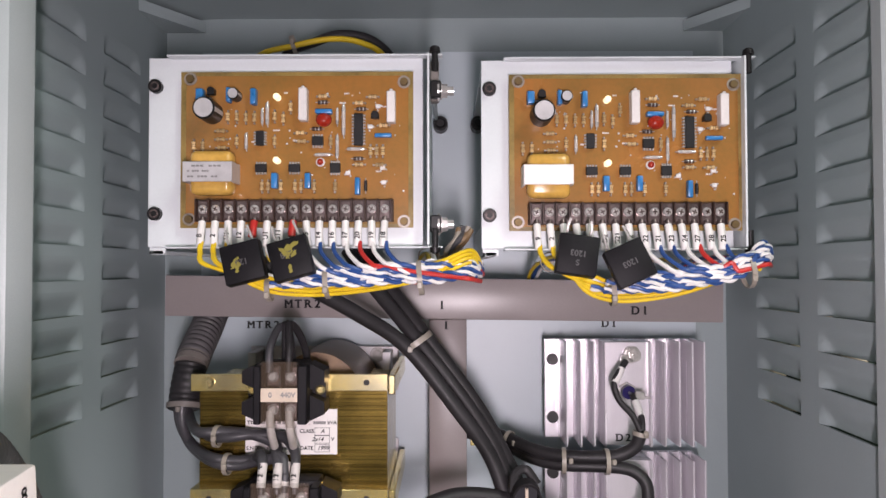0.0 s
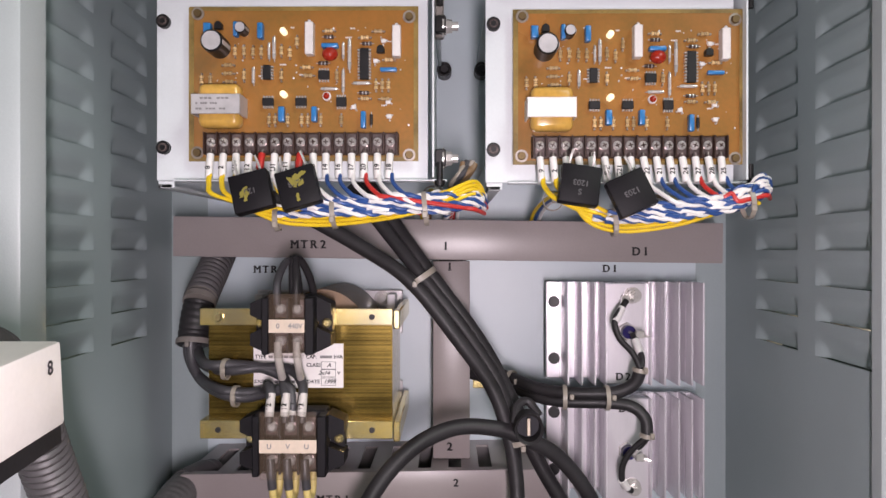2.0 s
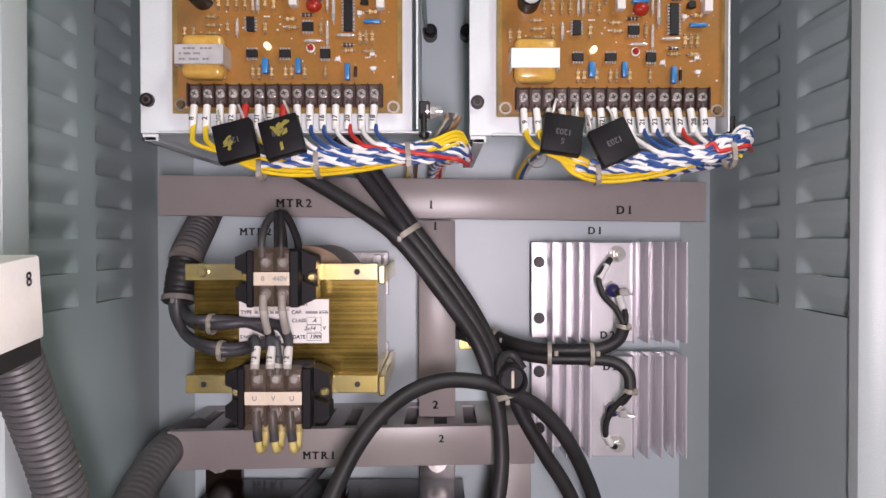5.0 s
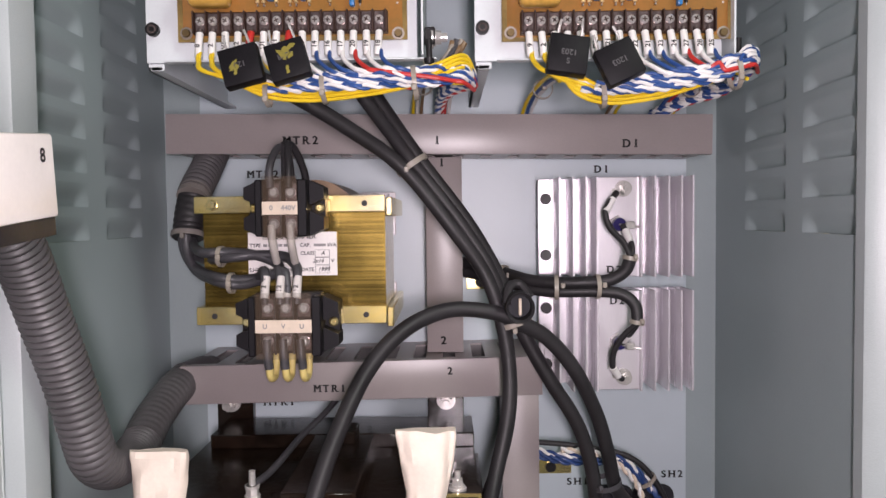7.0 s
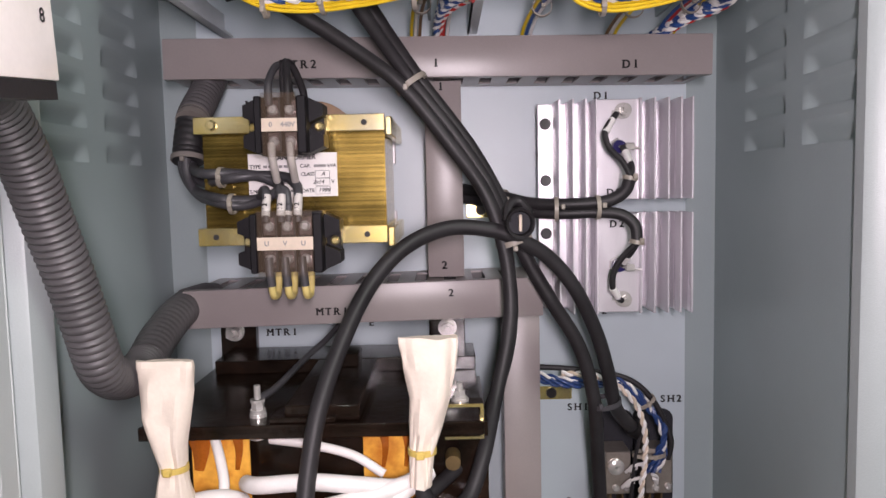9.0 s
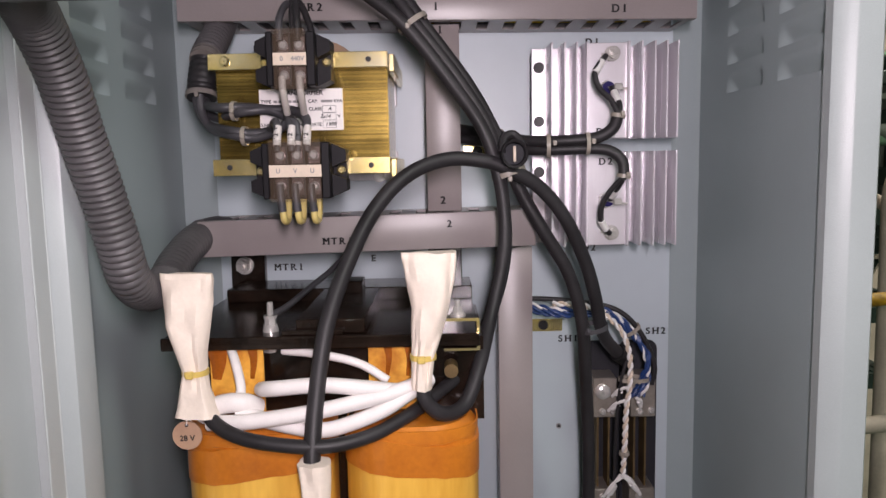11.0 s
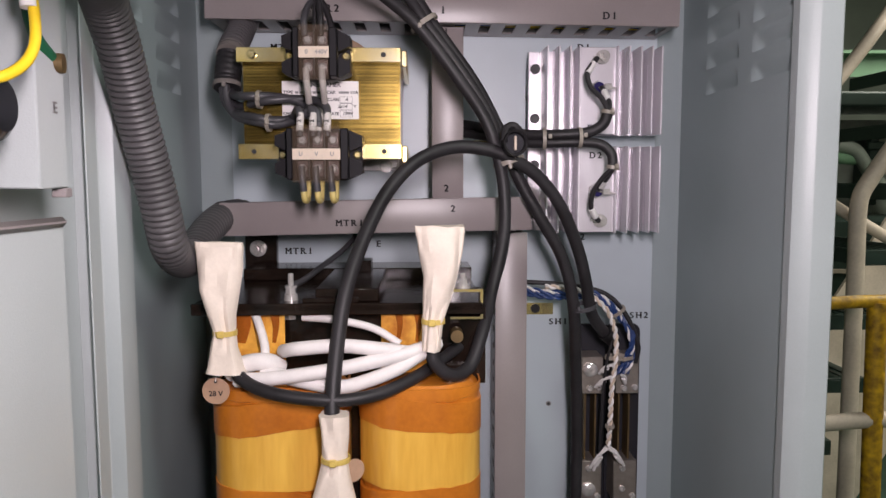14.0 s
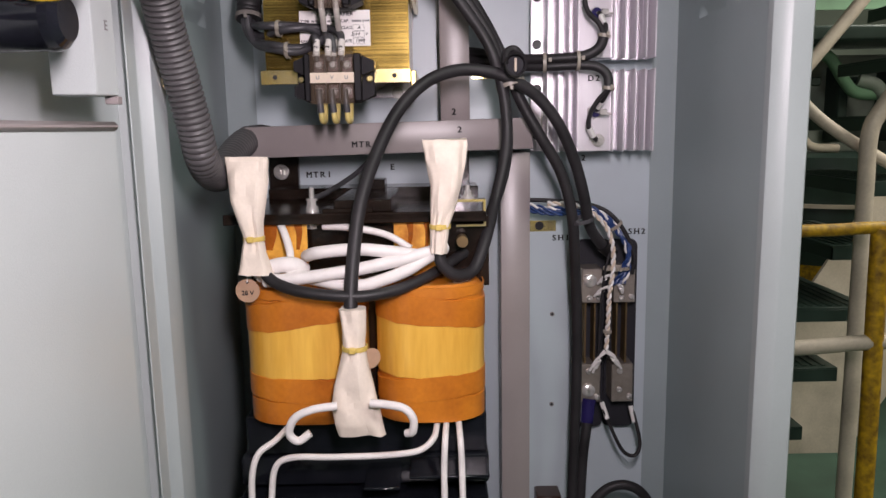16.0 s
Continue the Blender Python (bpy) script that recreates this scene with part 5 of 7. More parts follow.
left_harness = harness(-0.1855, 1.606, [(-0.150, 0.562, 1.573), (-0.127, 0.563, 1.570), (-0.100, 0.565, 1.570), (-0.070, 0.565, 1.571), (-0.040, 0.565, 1.572), (-0.014, 0.566, 1.574), (0.008, 0.568, 1.575), (0.026, 0.574, 1.577)],
                       [(0.034, 0.592, 1.580), (0.024, 0.625, 1.583), (0.012, 0.665, 1.584), (0.006, 0.720, 1.582), (0.004, 0.770, 1.572)], "tied loom of yellow, blue, white and red wires")
right_harness = harness(0.079, 1.603, [(0.100, 0.562, 1.571), (0.118, 0.563, 1.567), (0.138, 0.565, 1.565), (0.165, 0.565, 1.566), (0.192, 0.565, 1.569), (0.214, 0.566, 1.573), (0.234, 0.568, 1.580), (0.252, 0.574, 1.588)],
                        [(0.264, 0.594, 1.592), (0.266, 0.625, 1.588), (0.262, 0.66, 1.582), (0.245, 0.710, 1.580), (0.225, 0.765, 1.570)], "tied loom of yellow, blue, white and red wires", yellow_end=0.7)
for h, spots in ((left_harness, ((-0.128, 0.563, 1.568, 0.008), (-0.084, 0.565, 1.573, 0.011), (-0.013, 0.566, 1.577, 0.0125))), (right_harness, ((0.133, 0.565, 1.566, 0.010), (0.238, 0.568, 1.582, 0.0125)))):
    for x, y, z, r in spots:
        tie((x, y, z), (1, 0, 0.1), r, h, (0, -1, -0.4), TIE, 0.0038)
# wires that drop from the looms into the duct
rng = random.Random(3)
for x, z, tones in ((-0.012, 1.60, (W_YELLOW, W_WHITE, W_BROWN)), (0.012, 1.60, (W_BLUE, W_WHITE, W_RED, W_WHITE)), (0.100, 1.595, (W_YELLOW, W_BLUE, W_WHITE)), (0.185, 1.592, (W_BROWN, W_WHITE, W_YELLOW)), (0.238, 1.595, (W_BLUE, W_RED, W_WHITE, W_BLUE, W_YELLOW))):
    drop = base("wire_bunch", (x, 0.74, 1.57), "short bunch of thin wires entering the duct", "wires", "wire bunches")
    for k, tone in enumerate(tones):
        o = (k - 1.5) * 0.0042
        cable("wire", [(x + 0.012 + o, 0.600, z - 0.012), (x + 0.008 + o, 0.640, z - 0.004 + 0.004 * rng.random()), (x + o, 0.70, z - 0.006), (x - 0.004 + o, 0.745, z - 0.018), (x - 0.005 + o, 0.765, z - 0.04)], 0.0017, tone, drop, "", 7)
    tie((x + 0.002, 0.68, z - 0.005), (0, 1, -0.1), 0.0085, drop)
# the wrapped clump of leads beside the first board
clump = base("taped_lead_bunch", (0.015, 0.60, 1.58), "bunch of brown taped leads beside the tray hinge", "wires")
for k in range(7):
    a = k * 0.9
    cable("lead", [(0.000 + 0.003 * k, 0.612, 1.590 + 0.002 * (k % 3)), (0.010 + 0.003 * math.cos(a), 0.604, 1.598), (0.018 + 0.004 * math.cos(a), 0.600 + 0.003 * math.sin(a), 1.607), (0.022 + 0.005 * math.cos(a), 0.603, 1.616 + 0.003 * math.sin(a))], 0.0027, (W_BROWN, TIE, GREY_SHEATH)[k % 3] if k < 6 else W_BROWN, clump, "", 8)
# yellow and black cables that arch behind the left board
arch = base("arched_cable", (-0.11, 0.70, 1.757), "yellow and black cables arching behind a control board", "cable")
cable("yellow_lead", [(-0.205, 0.70, 1.745), (-0.174, 0.70, 1.786), (-0.139, 0.70, 1.797), (-0.104, 0.70, 1.8035), (-0.075, 0.70, 1.800), (-0.052, 0.70, 1.786), (-0.035, 0.70, 1.75)], 0.0028, W_YELLOW, arch)
cable("black_lead", [(-0.165, 0.715, 1.745), (-0.150, 0.712, 1.790), (-0.120, 0.708, 1.803), (-0.095, 0.706, 1.8095), (-0.066, 0.705, 1.804), (-0.045, 0.705, 1.785), (-0.030, 0.70, 1.75)], 0.0045, RUBBER, arch)
tie((-0.1395, 0.704, 1.799), (1, 0, 0.25), 0.0085, arch)


# ---- square rectifier modules hanging in the looms ----
def rectifier(centre, turn, writing, smear, label):
    b = base("rectifier_module", centre, label, "rectifier", "rectifier modules")
    m = Matrix.Translation(centre) @ Matrix.Rotation(radians(turn), 4, "Y") @ Matrix.Rotation(radians(-10), 4, "X")
    bm = bmesh.new()
    box(bm, -0.0150, 0.0150, -0.0055, 0.0055, -0.0150, 0.0150, 0.0010, 2, m)
    body = part("body", bm, MATTE, b)
    face = m @ Matrix.Rotation(radians(90), 4, "X") @ Matrix.Rotation(radians(180), 4, "Z")
    for k, (w, s) in enumerate(writing):
        lettering("print", w, 0.0062, (0, 0, 0), body, FAINT_INK, facing=face @ Matrix.Translation((0.0, s, 0.0058)))
    for k, (x, z, w, h, a) in enumerate(smear):
        bm = bmesh.new()
        bmesh.ops.create_circle(bm, cap_ends=True, segments=28, radius=1.0, matrix=m @ Matrix.Translation((x, -0.0058 - 0.0001 * k, z)) @ Matrix.Rotation(radians(a), 4, "Y") @ Matrix.Rotation(radians(90), 4, "X") @ Matrix.Diagonal((w, h, 1, 1)))
        for q in bm.verts:
            q.co += 0.32 * h * Vector((noise.noise(q.co * 600), 0, noise.noise(q.co * 500 + Vector((3, 1, 2)))))
        part("paint_smear", bm, PEN, body, "dried yellow paint smear")
    for s in (-1, 1):
        bm = bmesh.new()
        tube(bm, [m @ Vector((s * 0.009, 0.004, 0.015)), m @ Vector((s * 0.009, 0.0, 0.022)), m @ Vector((s * 0.008, -0.001, 0.028))], 0.0011, 6)
        part("lead", bm, CHROME, b)
    return b


rectifier((-0.1445, 0.552, 1.5885), -14.5, (("120", 0.0),), ((-0.005, 0.000, 0.0016, 0.0060, 38), (-0.0035, -0.003, 0.0015, 0.0040, 20)), "black square rectifier module with a smear of yellow paint")
rectifier((-0.1085, 0.550, 1.5915), -16, (("1208", -0.003),), ((0.000, 0.005, 0.0028, 0.0060, 20), (0.005, 0.0085, 0.0018, 0.0045, 65), (-0.003, 0.005, 0.0018, 0.0040, -35), (0.004, 0.002, 0.0012, 0.0030, 50), (-0.001, -0.008, 0.0013, 0.0036, 5)), "black square rectifier module dabbed with yellow paint")
rectifier((0.1045, 0.552, 1.5935), 8.5, (("1203", -0.001), ("S", 0.006)), (), "black square rectifier module hanging in the wire loom")
rectifier((0.1435, 0.552, 1.5875), -24, (("1203", 0.0),), (), "black square rectifier module tilted in the wire loom")

# ---- heavy cables ----
loop = base("power_cable", (-0.106, 0.50, 1.145), "thick black cable looping from a paper-wrapped end to the shunt", "cable", "power cables")
cable("sheath", [(-0.1005, 0.497, 1.125), (-0.1045, 0.50, 1.150), (-0.1015, 0.52, 1.203), (-0.094, 0.54, 1.254), (-0.079, 0.57, 1.300), (-0.057, 0.60, 1.344), (-0.027, 0.62, 1.3745), (0.010, 0.638, 1.3885), (0.048, 0.646, 1.386), (0.074, 0.650, 1.376), (0.102, 0.66, 1.359), (0.129, 0.67, 1.327), (0.153, 0.69, 1.280), (0.166, 0.70, 1.239), (0.178, 0.72, 1.197), (0.196, 0.74, 1.172), (0.210, 0.752, 1.160)], 0.0071, RUBBER, loop, "", 14)
bm = bmesh.new()
cyl(bm, (0.200, 0.744, 1.168), (0.216, 0.757, 1.154), 0.0098, 0.0088, 16)
part("lug_boot", bm, BLACK, loop)
drop_a = base("power_cable", (0.02, 0.60, 1.17), "thick black cable from the upper loom to a paper-wrapped end", "cable", "power cables")
cable("sheath", [(-0.150, 0.60, 1.592), (-0.113, 0.602, 1.573), (-0.070, 0.625, 1.547), (-0.028, 0.645, 1.516), (0.016, 0.65, 1.461), (0.046, 0.655, 1.417), (0.061, 0.652, 1.370), (0.066, 0.648, 1.325), (0.062, 0.638, 1.286), (0.049, 0.618, 1.239), (0.036, 0.58, 1.202), (0.022, 0.56, 1.173), (0.003, 0.542, 1.170), (-0.012, 0.535, 1.184), (-0.016, 0.537, 1.204)], 0.0066, RUBBER, drop_a, "", 14)
drop_b = base("power_cable", (-0.05, 0.60, 1.16), "thick black cable sweeping across the coils to a paper-wrapped end", "cable", "power cables")
cable("sheath", [(-0.075, 0.61, 1.600), (-0.0585, 0.622, 1.574), (-0.0215, 0.655, 1.524), (0.026, 0.662, 1.462), (0.056, 0.665, 1.410), (0.0665, 0.668, 1.350), (0.0685, 0.667, 1.297), (0.056, 0.646, 1.249), (0.026, 0.605, 1.197), (0.000, 0.572, 1.181), (-0.028, 0.540, 1.170), (-0.060, 0.516, 1.161), (-0.095, 0.503, 1.158), (-0.135, 0.502, 1.161), (-0.165, 0.507, 1.166), (-0.188, 0.519, 1.174), (-0.201, 0.527, 1.190)], 0.0060, RUBBER, drop_b, "", 14)
drop_c = base("power_cable", (0.16, 0.74, 0.60), "thick black cable running down beside the shunts", "cable", "power cables")
cable("sheath", [(-0.068, 0.63, 1.606), (-0.052, 0.64, 1.580), (-0.0155, 0.668, 1.527), (0.033, 0.672, 1.461), (0.064, 0.676, 1.404), (0.085, 0.678, 1.355), (0.108, 0.68, 1.314), (0.136, 0.69, 1.267), (0.152, 0.70, 1.212), (0.160, 0.72, 1.139), (0.166, 0.735, 1.063), (0.167, 0.74, 0.961), (0.163, 0.74, 0.812), (0.160, 0.74, 0.60)], 0.0070, RUBBER, drop_c, "", 14)
drop_d = base("power_cable", (0.19, 0.76, 0.60), "black cable with a blue lug boot below a shunt", "cable", "power cables")
cable("sheath", [(0.190, 0.770, 0.930), (0.186, 0.762, 0.905), (0.180, 0.756, 0.86), (0.176, 0.752, 0.78), (0.172, 0.75, 0.60)], 0.0072, RUBBER, drop_d, "", 12)
bm = bmesh.new()
cyl(bm, (0.191, 0.772, 0.944), (0.187, 0.764, 0.912), 0.0105, 0.0092, 16)
part("lug_boot", bm, NAVY, drop_d, "dark blue lug boot")
tie((-0.020, 0.655, 1.519), (0.55, 0, -0.8), 0.0150, drop_b, (-0.3, -1, -0.3), TIE, 0.005)
tie((0.071, 0.660, 1.374), (0.3, 0, -0.9), 0.0165, drop_b, (0, -1, -0.3), TIE, 0.005)
tie((0.165, 0.706, 1.206), (0.2, 0.1, -1), 0.015, drop_c, (-0.5, -1, 0), GREY_SHEATH, 0.005)

# the cable clip, an open ring of black rubber
bm = bmesh.new()
seg, tubeseg = 28, 10
ring = []
for k in range(seg):
    a = 2 * math.pi * k / seg
    row = []
    for j in range(4):
        rad, y = ((0.0102, 0.618), (0.0124, 0.616), (0.0128, 0.634), (0.0098, 0.634))[j]
        row.append(bm.verts.new((0.0735 + rad * math.cos(a), y, 1.3925 + rad * 1.08 * math.sin(a))))
    ring.append(row)
for k in range(seg):
    for j in range(4):
        bm.faces.new((ring[k][j], ring[(k + 1) % seg][j], ring[(k + 1) % seg][(j + 1) % 4], ring[k][(j + 1) % 4]))
bmesh.ops.recalc_face_normals(bm, faces=bm.faces)
clip = base("cable_clip", (0.0715, 0.62, 1.380), "black rubber cable clip holding the power cables together", "cable clip")
part("ring", bm, RUBBER, clip)
# a near-black disc painted in for the shade within the ring
bm = bmesh.new()
cyl(bm, (0.0735, 0.632, 1.3925), (0.0735, 0.634, 1.3925), 0.0100, 0.0108, 20)
part("opening_shade", bm, DEEP_BLACK, clip)
bm = bmesh.new()
box(bm, 0.0725, 0.0752, 0.6235, 0.626, 1.385, 1.400, 0.0006)
part("latch", bm, CREAM, clip, "pale latch")
bm = bmesh.new()
tube(bm, spline([(0.0625, 0.632, 1.394), (0.065, 0.638, 1.408), (0.075, 0.642, 1.411), (0.084, 0.636, 1.400)]), 0.004, 8)
part("strap", bm, RUBBER, clip)

# branch to the diodes
branch = base("diode_cable", (0.11, 0.75, 1.395), "dark grey cable pair branching to both diodes", "cable")
cable("upper_sheath", [(0.020, 0.785, 1.424), (0.045, 0.768, 1.419), (0.068, 0.748, 1.4135), (0.092, 0.725, 1.4075), (0.118, 0.710, 1.4055), (0.155, 0.702, 1.4065), (0.172, 0.700, 1.410), (0.183, 0.697, 1.418), (0.187, 0.694, 1.430)], 0.0062, RUBBER, branch, "", 12)
cable("lower_sheath", [(0.020, 0.785, 1.414), (0.045, 0.768, 1.409), (0.068, 0.750, 1.4045), (0.092, 0.727, 1.3985), (0.118, 0.712, 1.3965), (0.158, 0.704, 1.397), (0.180, 0.700, 1.3945), (0.192, 0.696, 1.384), (0.1935, 0.693, 1.368)], 0.0058, RUBBER, branch, "", 12)
for at_, w, r in (((0.068, 0.748, 1.409), (1, -0.6, -0.2), 0.0115), ((0.118, 0.711, 1.401), (1, -0.1, 0), 0.0115), ((0.157, 0.703, 1.402), (1, 0, 0), 0.0112), ((0.187, 0.694, 1.430), (0.2, 0, 1), 0.0068), ((0.1932, 0.693, 1.368), (-0.2, 0, -1), 0.0064)):
    tie(at_, w, r, branch, (0.4, -1, 0.2))
for name, pts in (("anode_lead", [(0.187, 0.694, 1.432), (0.181, 0.699, 1.446), (0.170, 0.705, 1.459), (0.166, 0.708, 1.474), (0.171, 0.712, 1.484), (0.180, 0.720, 1.494)]), ("cathode_lead", [(0.1885, 0.694, 1.432), (0.190, 0.700, 1.441), (0.189, 0.712, 1.452), (0.1865, 0.722, 1.461)]),
                  ("cathode_lead", [(0.193, 0.693, 1.366), (0.190, 0.702, 1.357), (0.187, 0.714, 1.349), (0.1855, 0.722, 1.343)]), ("anode_lead", [(0.192, 0.693, 1.366), (0.182, 0.700, 1.354), (0.174, 0.706, 1.338), (0.1735, 0.710, 1.322), (0.180, 0.718, 1.311), (0.186, 0.724, 1.306)])):
    cable(name, pts, 0.0030, RUBBER, branch, "", 9)
for a, b in (((0.1665, 0.708, 1.475), (0.1748, 0.715, 1.488)), ((0.1898, 0.704, 1.444), (0.1878, 0.716, 1.456)), ((0.1885, 0.708, 1.353), (0.1865, 0.718, 1.346)), ((0.1735, 0.710, 1.321), (0.1805, 0.718, 1.3105))):
    bm = bmesh.new()
    cyl(bm, a, b, 0.0037, 0.0037, 12)
    part("marker_sleeve", bm, W_WHITE, branch, "white marker sleeve")
for z in (1.4985, 1.305):
    bm = bmesh.new()
    cyl(bm, (0.191, 0.7315, z), (0.191, 0.733, z), 0.0072, 0.0072, 18)
    box(bm, 0.178, 0.190, 0.7315, 0.733, z - 0.008 if z > 1.4 else z, z if z > 1.4 else z + 0.008)
    part("ring_lug", bm, CHROME, branch)

# ---- conduits ----
hose = base("flexible_conduit", (-0.255, 0.58, 1.26), "large dark grey corrugated conduit hanging between door box and duct", "conduit", "conduits")
part("corrugated_tube", corrugated(bmesh.new(), [(-0.186, 0.262, 1.4915), (-0.212, 0.312, 1.490), (-0.239, 0.366, 1.491), (-0.250, 0.404, 1.482), (-0.2525, 0.437, 1.450), (-0.2530, 0.461, 1.410), (-0.2500, 0.479, 1.370), (-0.2460, 0.492, 1.330), (-0.2460, 0.508, 1.300), (-0.249, 0.540, 1.283), (-0.2535, 0.582, 1.2765), (-0.256, 0.620, 1.282)], 0.0168, 0.0054, 0.0019, 24), HOSE, hose)
# shallow ribs here: the shade that hides them is put into the shape
part("shaded_end", corrugated(bmesh.new(), [(-0.2555, 0.612, 1.2805), (-0.257, 0.650, 1.295), (-0.252, 0.705, 1.312), (-0.235, 0.745, 1.314)], 0.0172, 0.0070, 0.0006, 24), HOSE, hose, "conduit end with ribs flattened for the shade")
for a, b in (((-0.188, 0.266, 1.4915), (-0.204, 0.296, 1.4905)), ((-0.2515, 0.707, 1.3125), (-0.240, 0.735, 1.3145))):
    bm = bmesh.new()
    cyl(bm, a, b, 0.0182, 0.0182, 24)
    part("connector", bm, HOSE, hose, "smooth conduit connector")
spiral = base("cable_sleeve_bundle", (-0.24, 0.72, 1.43), "dark grey conduit end with cables fanning to a terminal block", "cable")
part("corrugated_tube", corrugated(bmesh.new(), [(-0.226, 0.790, 1.566), (-0.231, 0.765, 1.548), (-0.2335, 0.735, 1.522), (-0.2345, 0.712, 1.505), (-0.235, 0.702, 1.496)], 0.0162, 0.0062, 0.0020, 20), HOSE, spiral)
bm = bmesh.new()
tube(bm, spline([(-0.2348, 0.706, 1.4995), (-0.2352, 0.699, 1.4925)]), 0.0158, 20)
part("tape_wrap", bm, GREY_TAPE, spiral)
part("spiral_wrap", corrugated(bmesh.new(), [(-0.235, 0.700, 1.493), (-0.2362, 0.694, 1.478), (-0.2368, 0.690, 1.464), (-0.2362, 0.686, 1.454)], 0.0148, 0.0060, 0.0007, 18), RUBBER, spiral, "black spiral wrap over the cores")
for k, pts in enumerate(([(-0.240, 0.695, 1.470), (-0.238, 0.690, 1.450), (-0.222, 0.682, 1.435), (-0.198, 0.672, 1.4335), (-0.170, 0.664, 1.436), (-0.142, 0.655, 1.4345), (-0.1235, 0.633, 1.431), (-0.1193, 0.621, 1.422), (-0.1190, 0.614, 1.398)],
                         [(-0.235, 0.692, 1.470), (-0.232, 0.686, 1.450), (-0.218, 0.676, 1.439), (-0.195, 0.665, 1.439), (-0.168, 0.657, 1.436), (-0.148, 0.646, 1.428), (-0.1370, 0.628, 1.4265), (-0.1338, 0.619, 1.417), (-0.1335, 0.614, 1.398)],
                         [(-0.241, 0.688, 1.470), (-0.240, 0.684, 1.446), (-0.228, 0.676, 1.428), (-0.208, 0.668, 1.4165), (-0.186, 0.660, 1.413), (-0.166, 0.650, 1.415), (-0.1515, 0.632, 1.426), (-0.1470, 0.620, 1.420), (-0.1465, 0.613, 1.398)],
                         [(-0.236, 0.684, 1.470), (-0.236, 0.680, 1.444), (-0.224, 0.672, 1.424), (-0.204, 0.664, 1.4115), (-0.182, 0.656, 1.4085), (-0.160, 0.646, 1.414), (-0.145, 0.632, 1.422), (-0.1325, 0.626, 1.4255), (-0.1285, 0.621, 1.414), (-0.1280, 0.617, 1.398)])):
    pts = [(0.005 + (x - 0.005) * 0.965, min(y, 0.648), 1.533 + (z - 1.533) * 0.965) if x > -0.222 and y > 0.640 else (x, y, z) for x, y, z in pts]
    cable("core_lead", pts, lambda t: 0.0046 - 0.0014 * max(0.0, (t - 0.78) / 0.22), GREY_SHEATH, spiral, "", 12)
for word, x, y in (("V2", -0.1465, 0.613), ("N2", -0.1335, 0.613), ("N1", -0.1282, 0.618), ("U2", -0.1190, 0.613)):
    bm = bmesh.new()
    tube(bm, spline([(x, y + 0.0075, 1.4215), (x, y + 0.004, 1.414), (x, y, 1.4035)]), 0.0038, 14)
    sl = part("marker_sleeve", bm, SLEEVE_GREY, spiral, "white marker sleeve")
    lettering("marking", word, 0.0058, (x, y - 0.0012, 1.4115), sl, facing=Matrix.Rotation(radians(90), 4, "X") @ Matrix.Rotation(radians(90), 4, "Z"))
tie((-0.193, 0.646, 1.4385), (1, -0.1, 0), 0.0085, spiral)
tie((-0.184, 0.646, 1.4145), (1, -0.1, 0), 0.0085, spiral)
tie((-0.2364, 0.687, 1.4575), (0.0, 0.3, 1), 0.0150, spiral, (0, -1, 0), GREY_TAPE, 0.005)
# links on the terminal blocks
jump = base("jumper_leads", (-0.132, 0.63, 1.50), "dark jumper leads arching over the upper terminal block", "wires")
cable("lead", [(-0.140, 0.614, 1.498), (-0.1405, 0.618, 1.518), (-0.136, 0.632, 1.534), (-0.1305, 0.640, 1.530), (-0.130, 0.650, 1.515), (-0.131, 0.655, 1.498)], 0.0034, GREY_SHEATH, jump)
cable("lead", [(-0.124, 0.614, 1.498), (-0.1245, 0.618, 1.520), (-0.127, 0.630, 1.536), (-0.1225, 0.638, 1.532), (-0.1175, 0.650, 1.515), (-0.116, 0.655, 1.498)], 0.0034, RUBBER, jump)
cable("lead", [(-0.132, 0.640, 1.498), (-0.132, 0.638, 1.522), (-0.130, 0.632, 1.538), (-0.128, 0.640, 1.520), (-0.128, 0.65, 1.498)], 0.0034, RUBBER, jump)
for x in (-0.1395, -0.1235):
    bm = bmesh.new()
    tube(bm, spline([(x, 0.615, 1.466), (x + 0.0008, 0.612, 1.456), (x + 0.0012, 0.616, 1.446), (x + 0.0008, 0.628, 1.434)]), 0.0034, 12)
    part("marker_sleeve", bm, PALE_SLEEVE, jump, "translucent marker sleeve")
tails = base("sleeved_tails", (-0.13, 0.62, 1.335), "dark leads with yellow sleeves bent below the lower terminal block", "wires")
for x in (-0.1455, -0.1315, -0.1165):
    cable("lead", [(x, 0.613, 1.368), (x + 0.001, 0.611, 1.356), (x + 0.002, 0.612, 1.343)], 0.0038, GREY_SHEATH, tails)
    cable("yellow_sleeve", [(x + 0.002, 0.612, 1.346), (x + 0.0025, 0.613, 1.337), (x + 0.003, 0.618, 1.3335), (x + 0.004, 0.627, 1.336), (x + 0.004, 0.634, 1.356)], 0.0032, PALE_YELLOW, tails, "yellow sleeve")
earth = base("earth_lead", (-0.15, 0.60, 1.25), "thin dark earth lead from the stud to the duct", "wire")
cable("lead", [(-0.1545, 0.590, 1.2495), (-0.145, 0.620, 1.252), (-0.134, 0.70, 1.259), (-0.119, 0.73, 1.270), (-0.104, 0.75, 1.286), (-0.094, 0.762, 1.302)], 0.0032, GREY_SHEATH, earth)
bm = bmesh.new()
cyl(bm, (-0.104, 0.75, 1.286), (-0.096, 0.76, 1.299), 0.0042, 0.0042, 12)
part("green_sleeve", bm, W_GREEN, earth, "dark green sleeve")

# ---- paper-wrapped cable ends ----


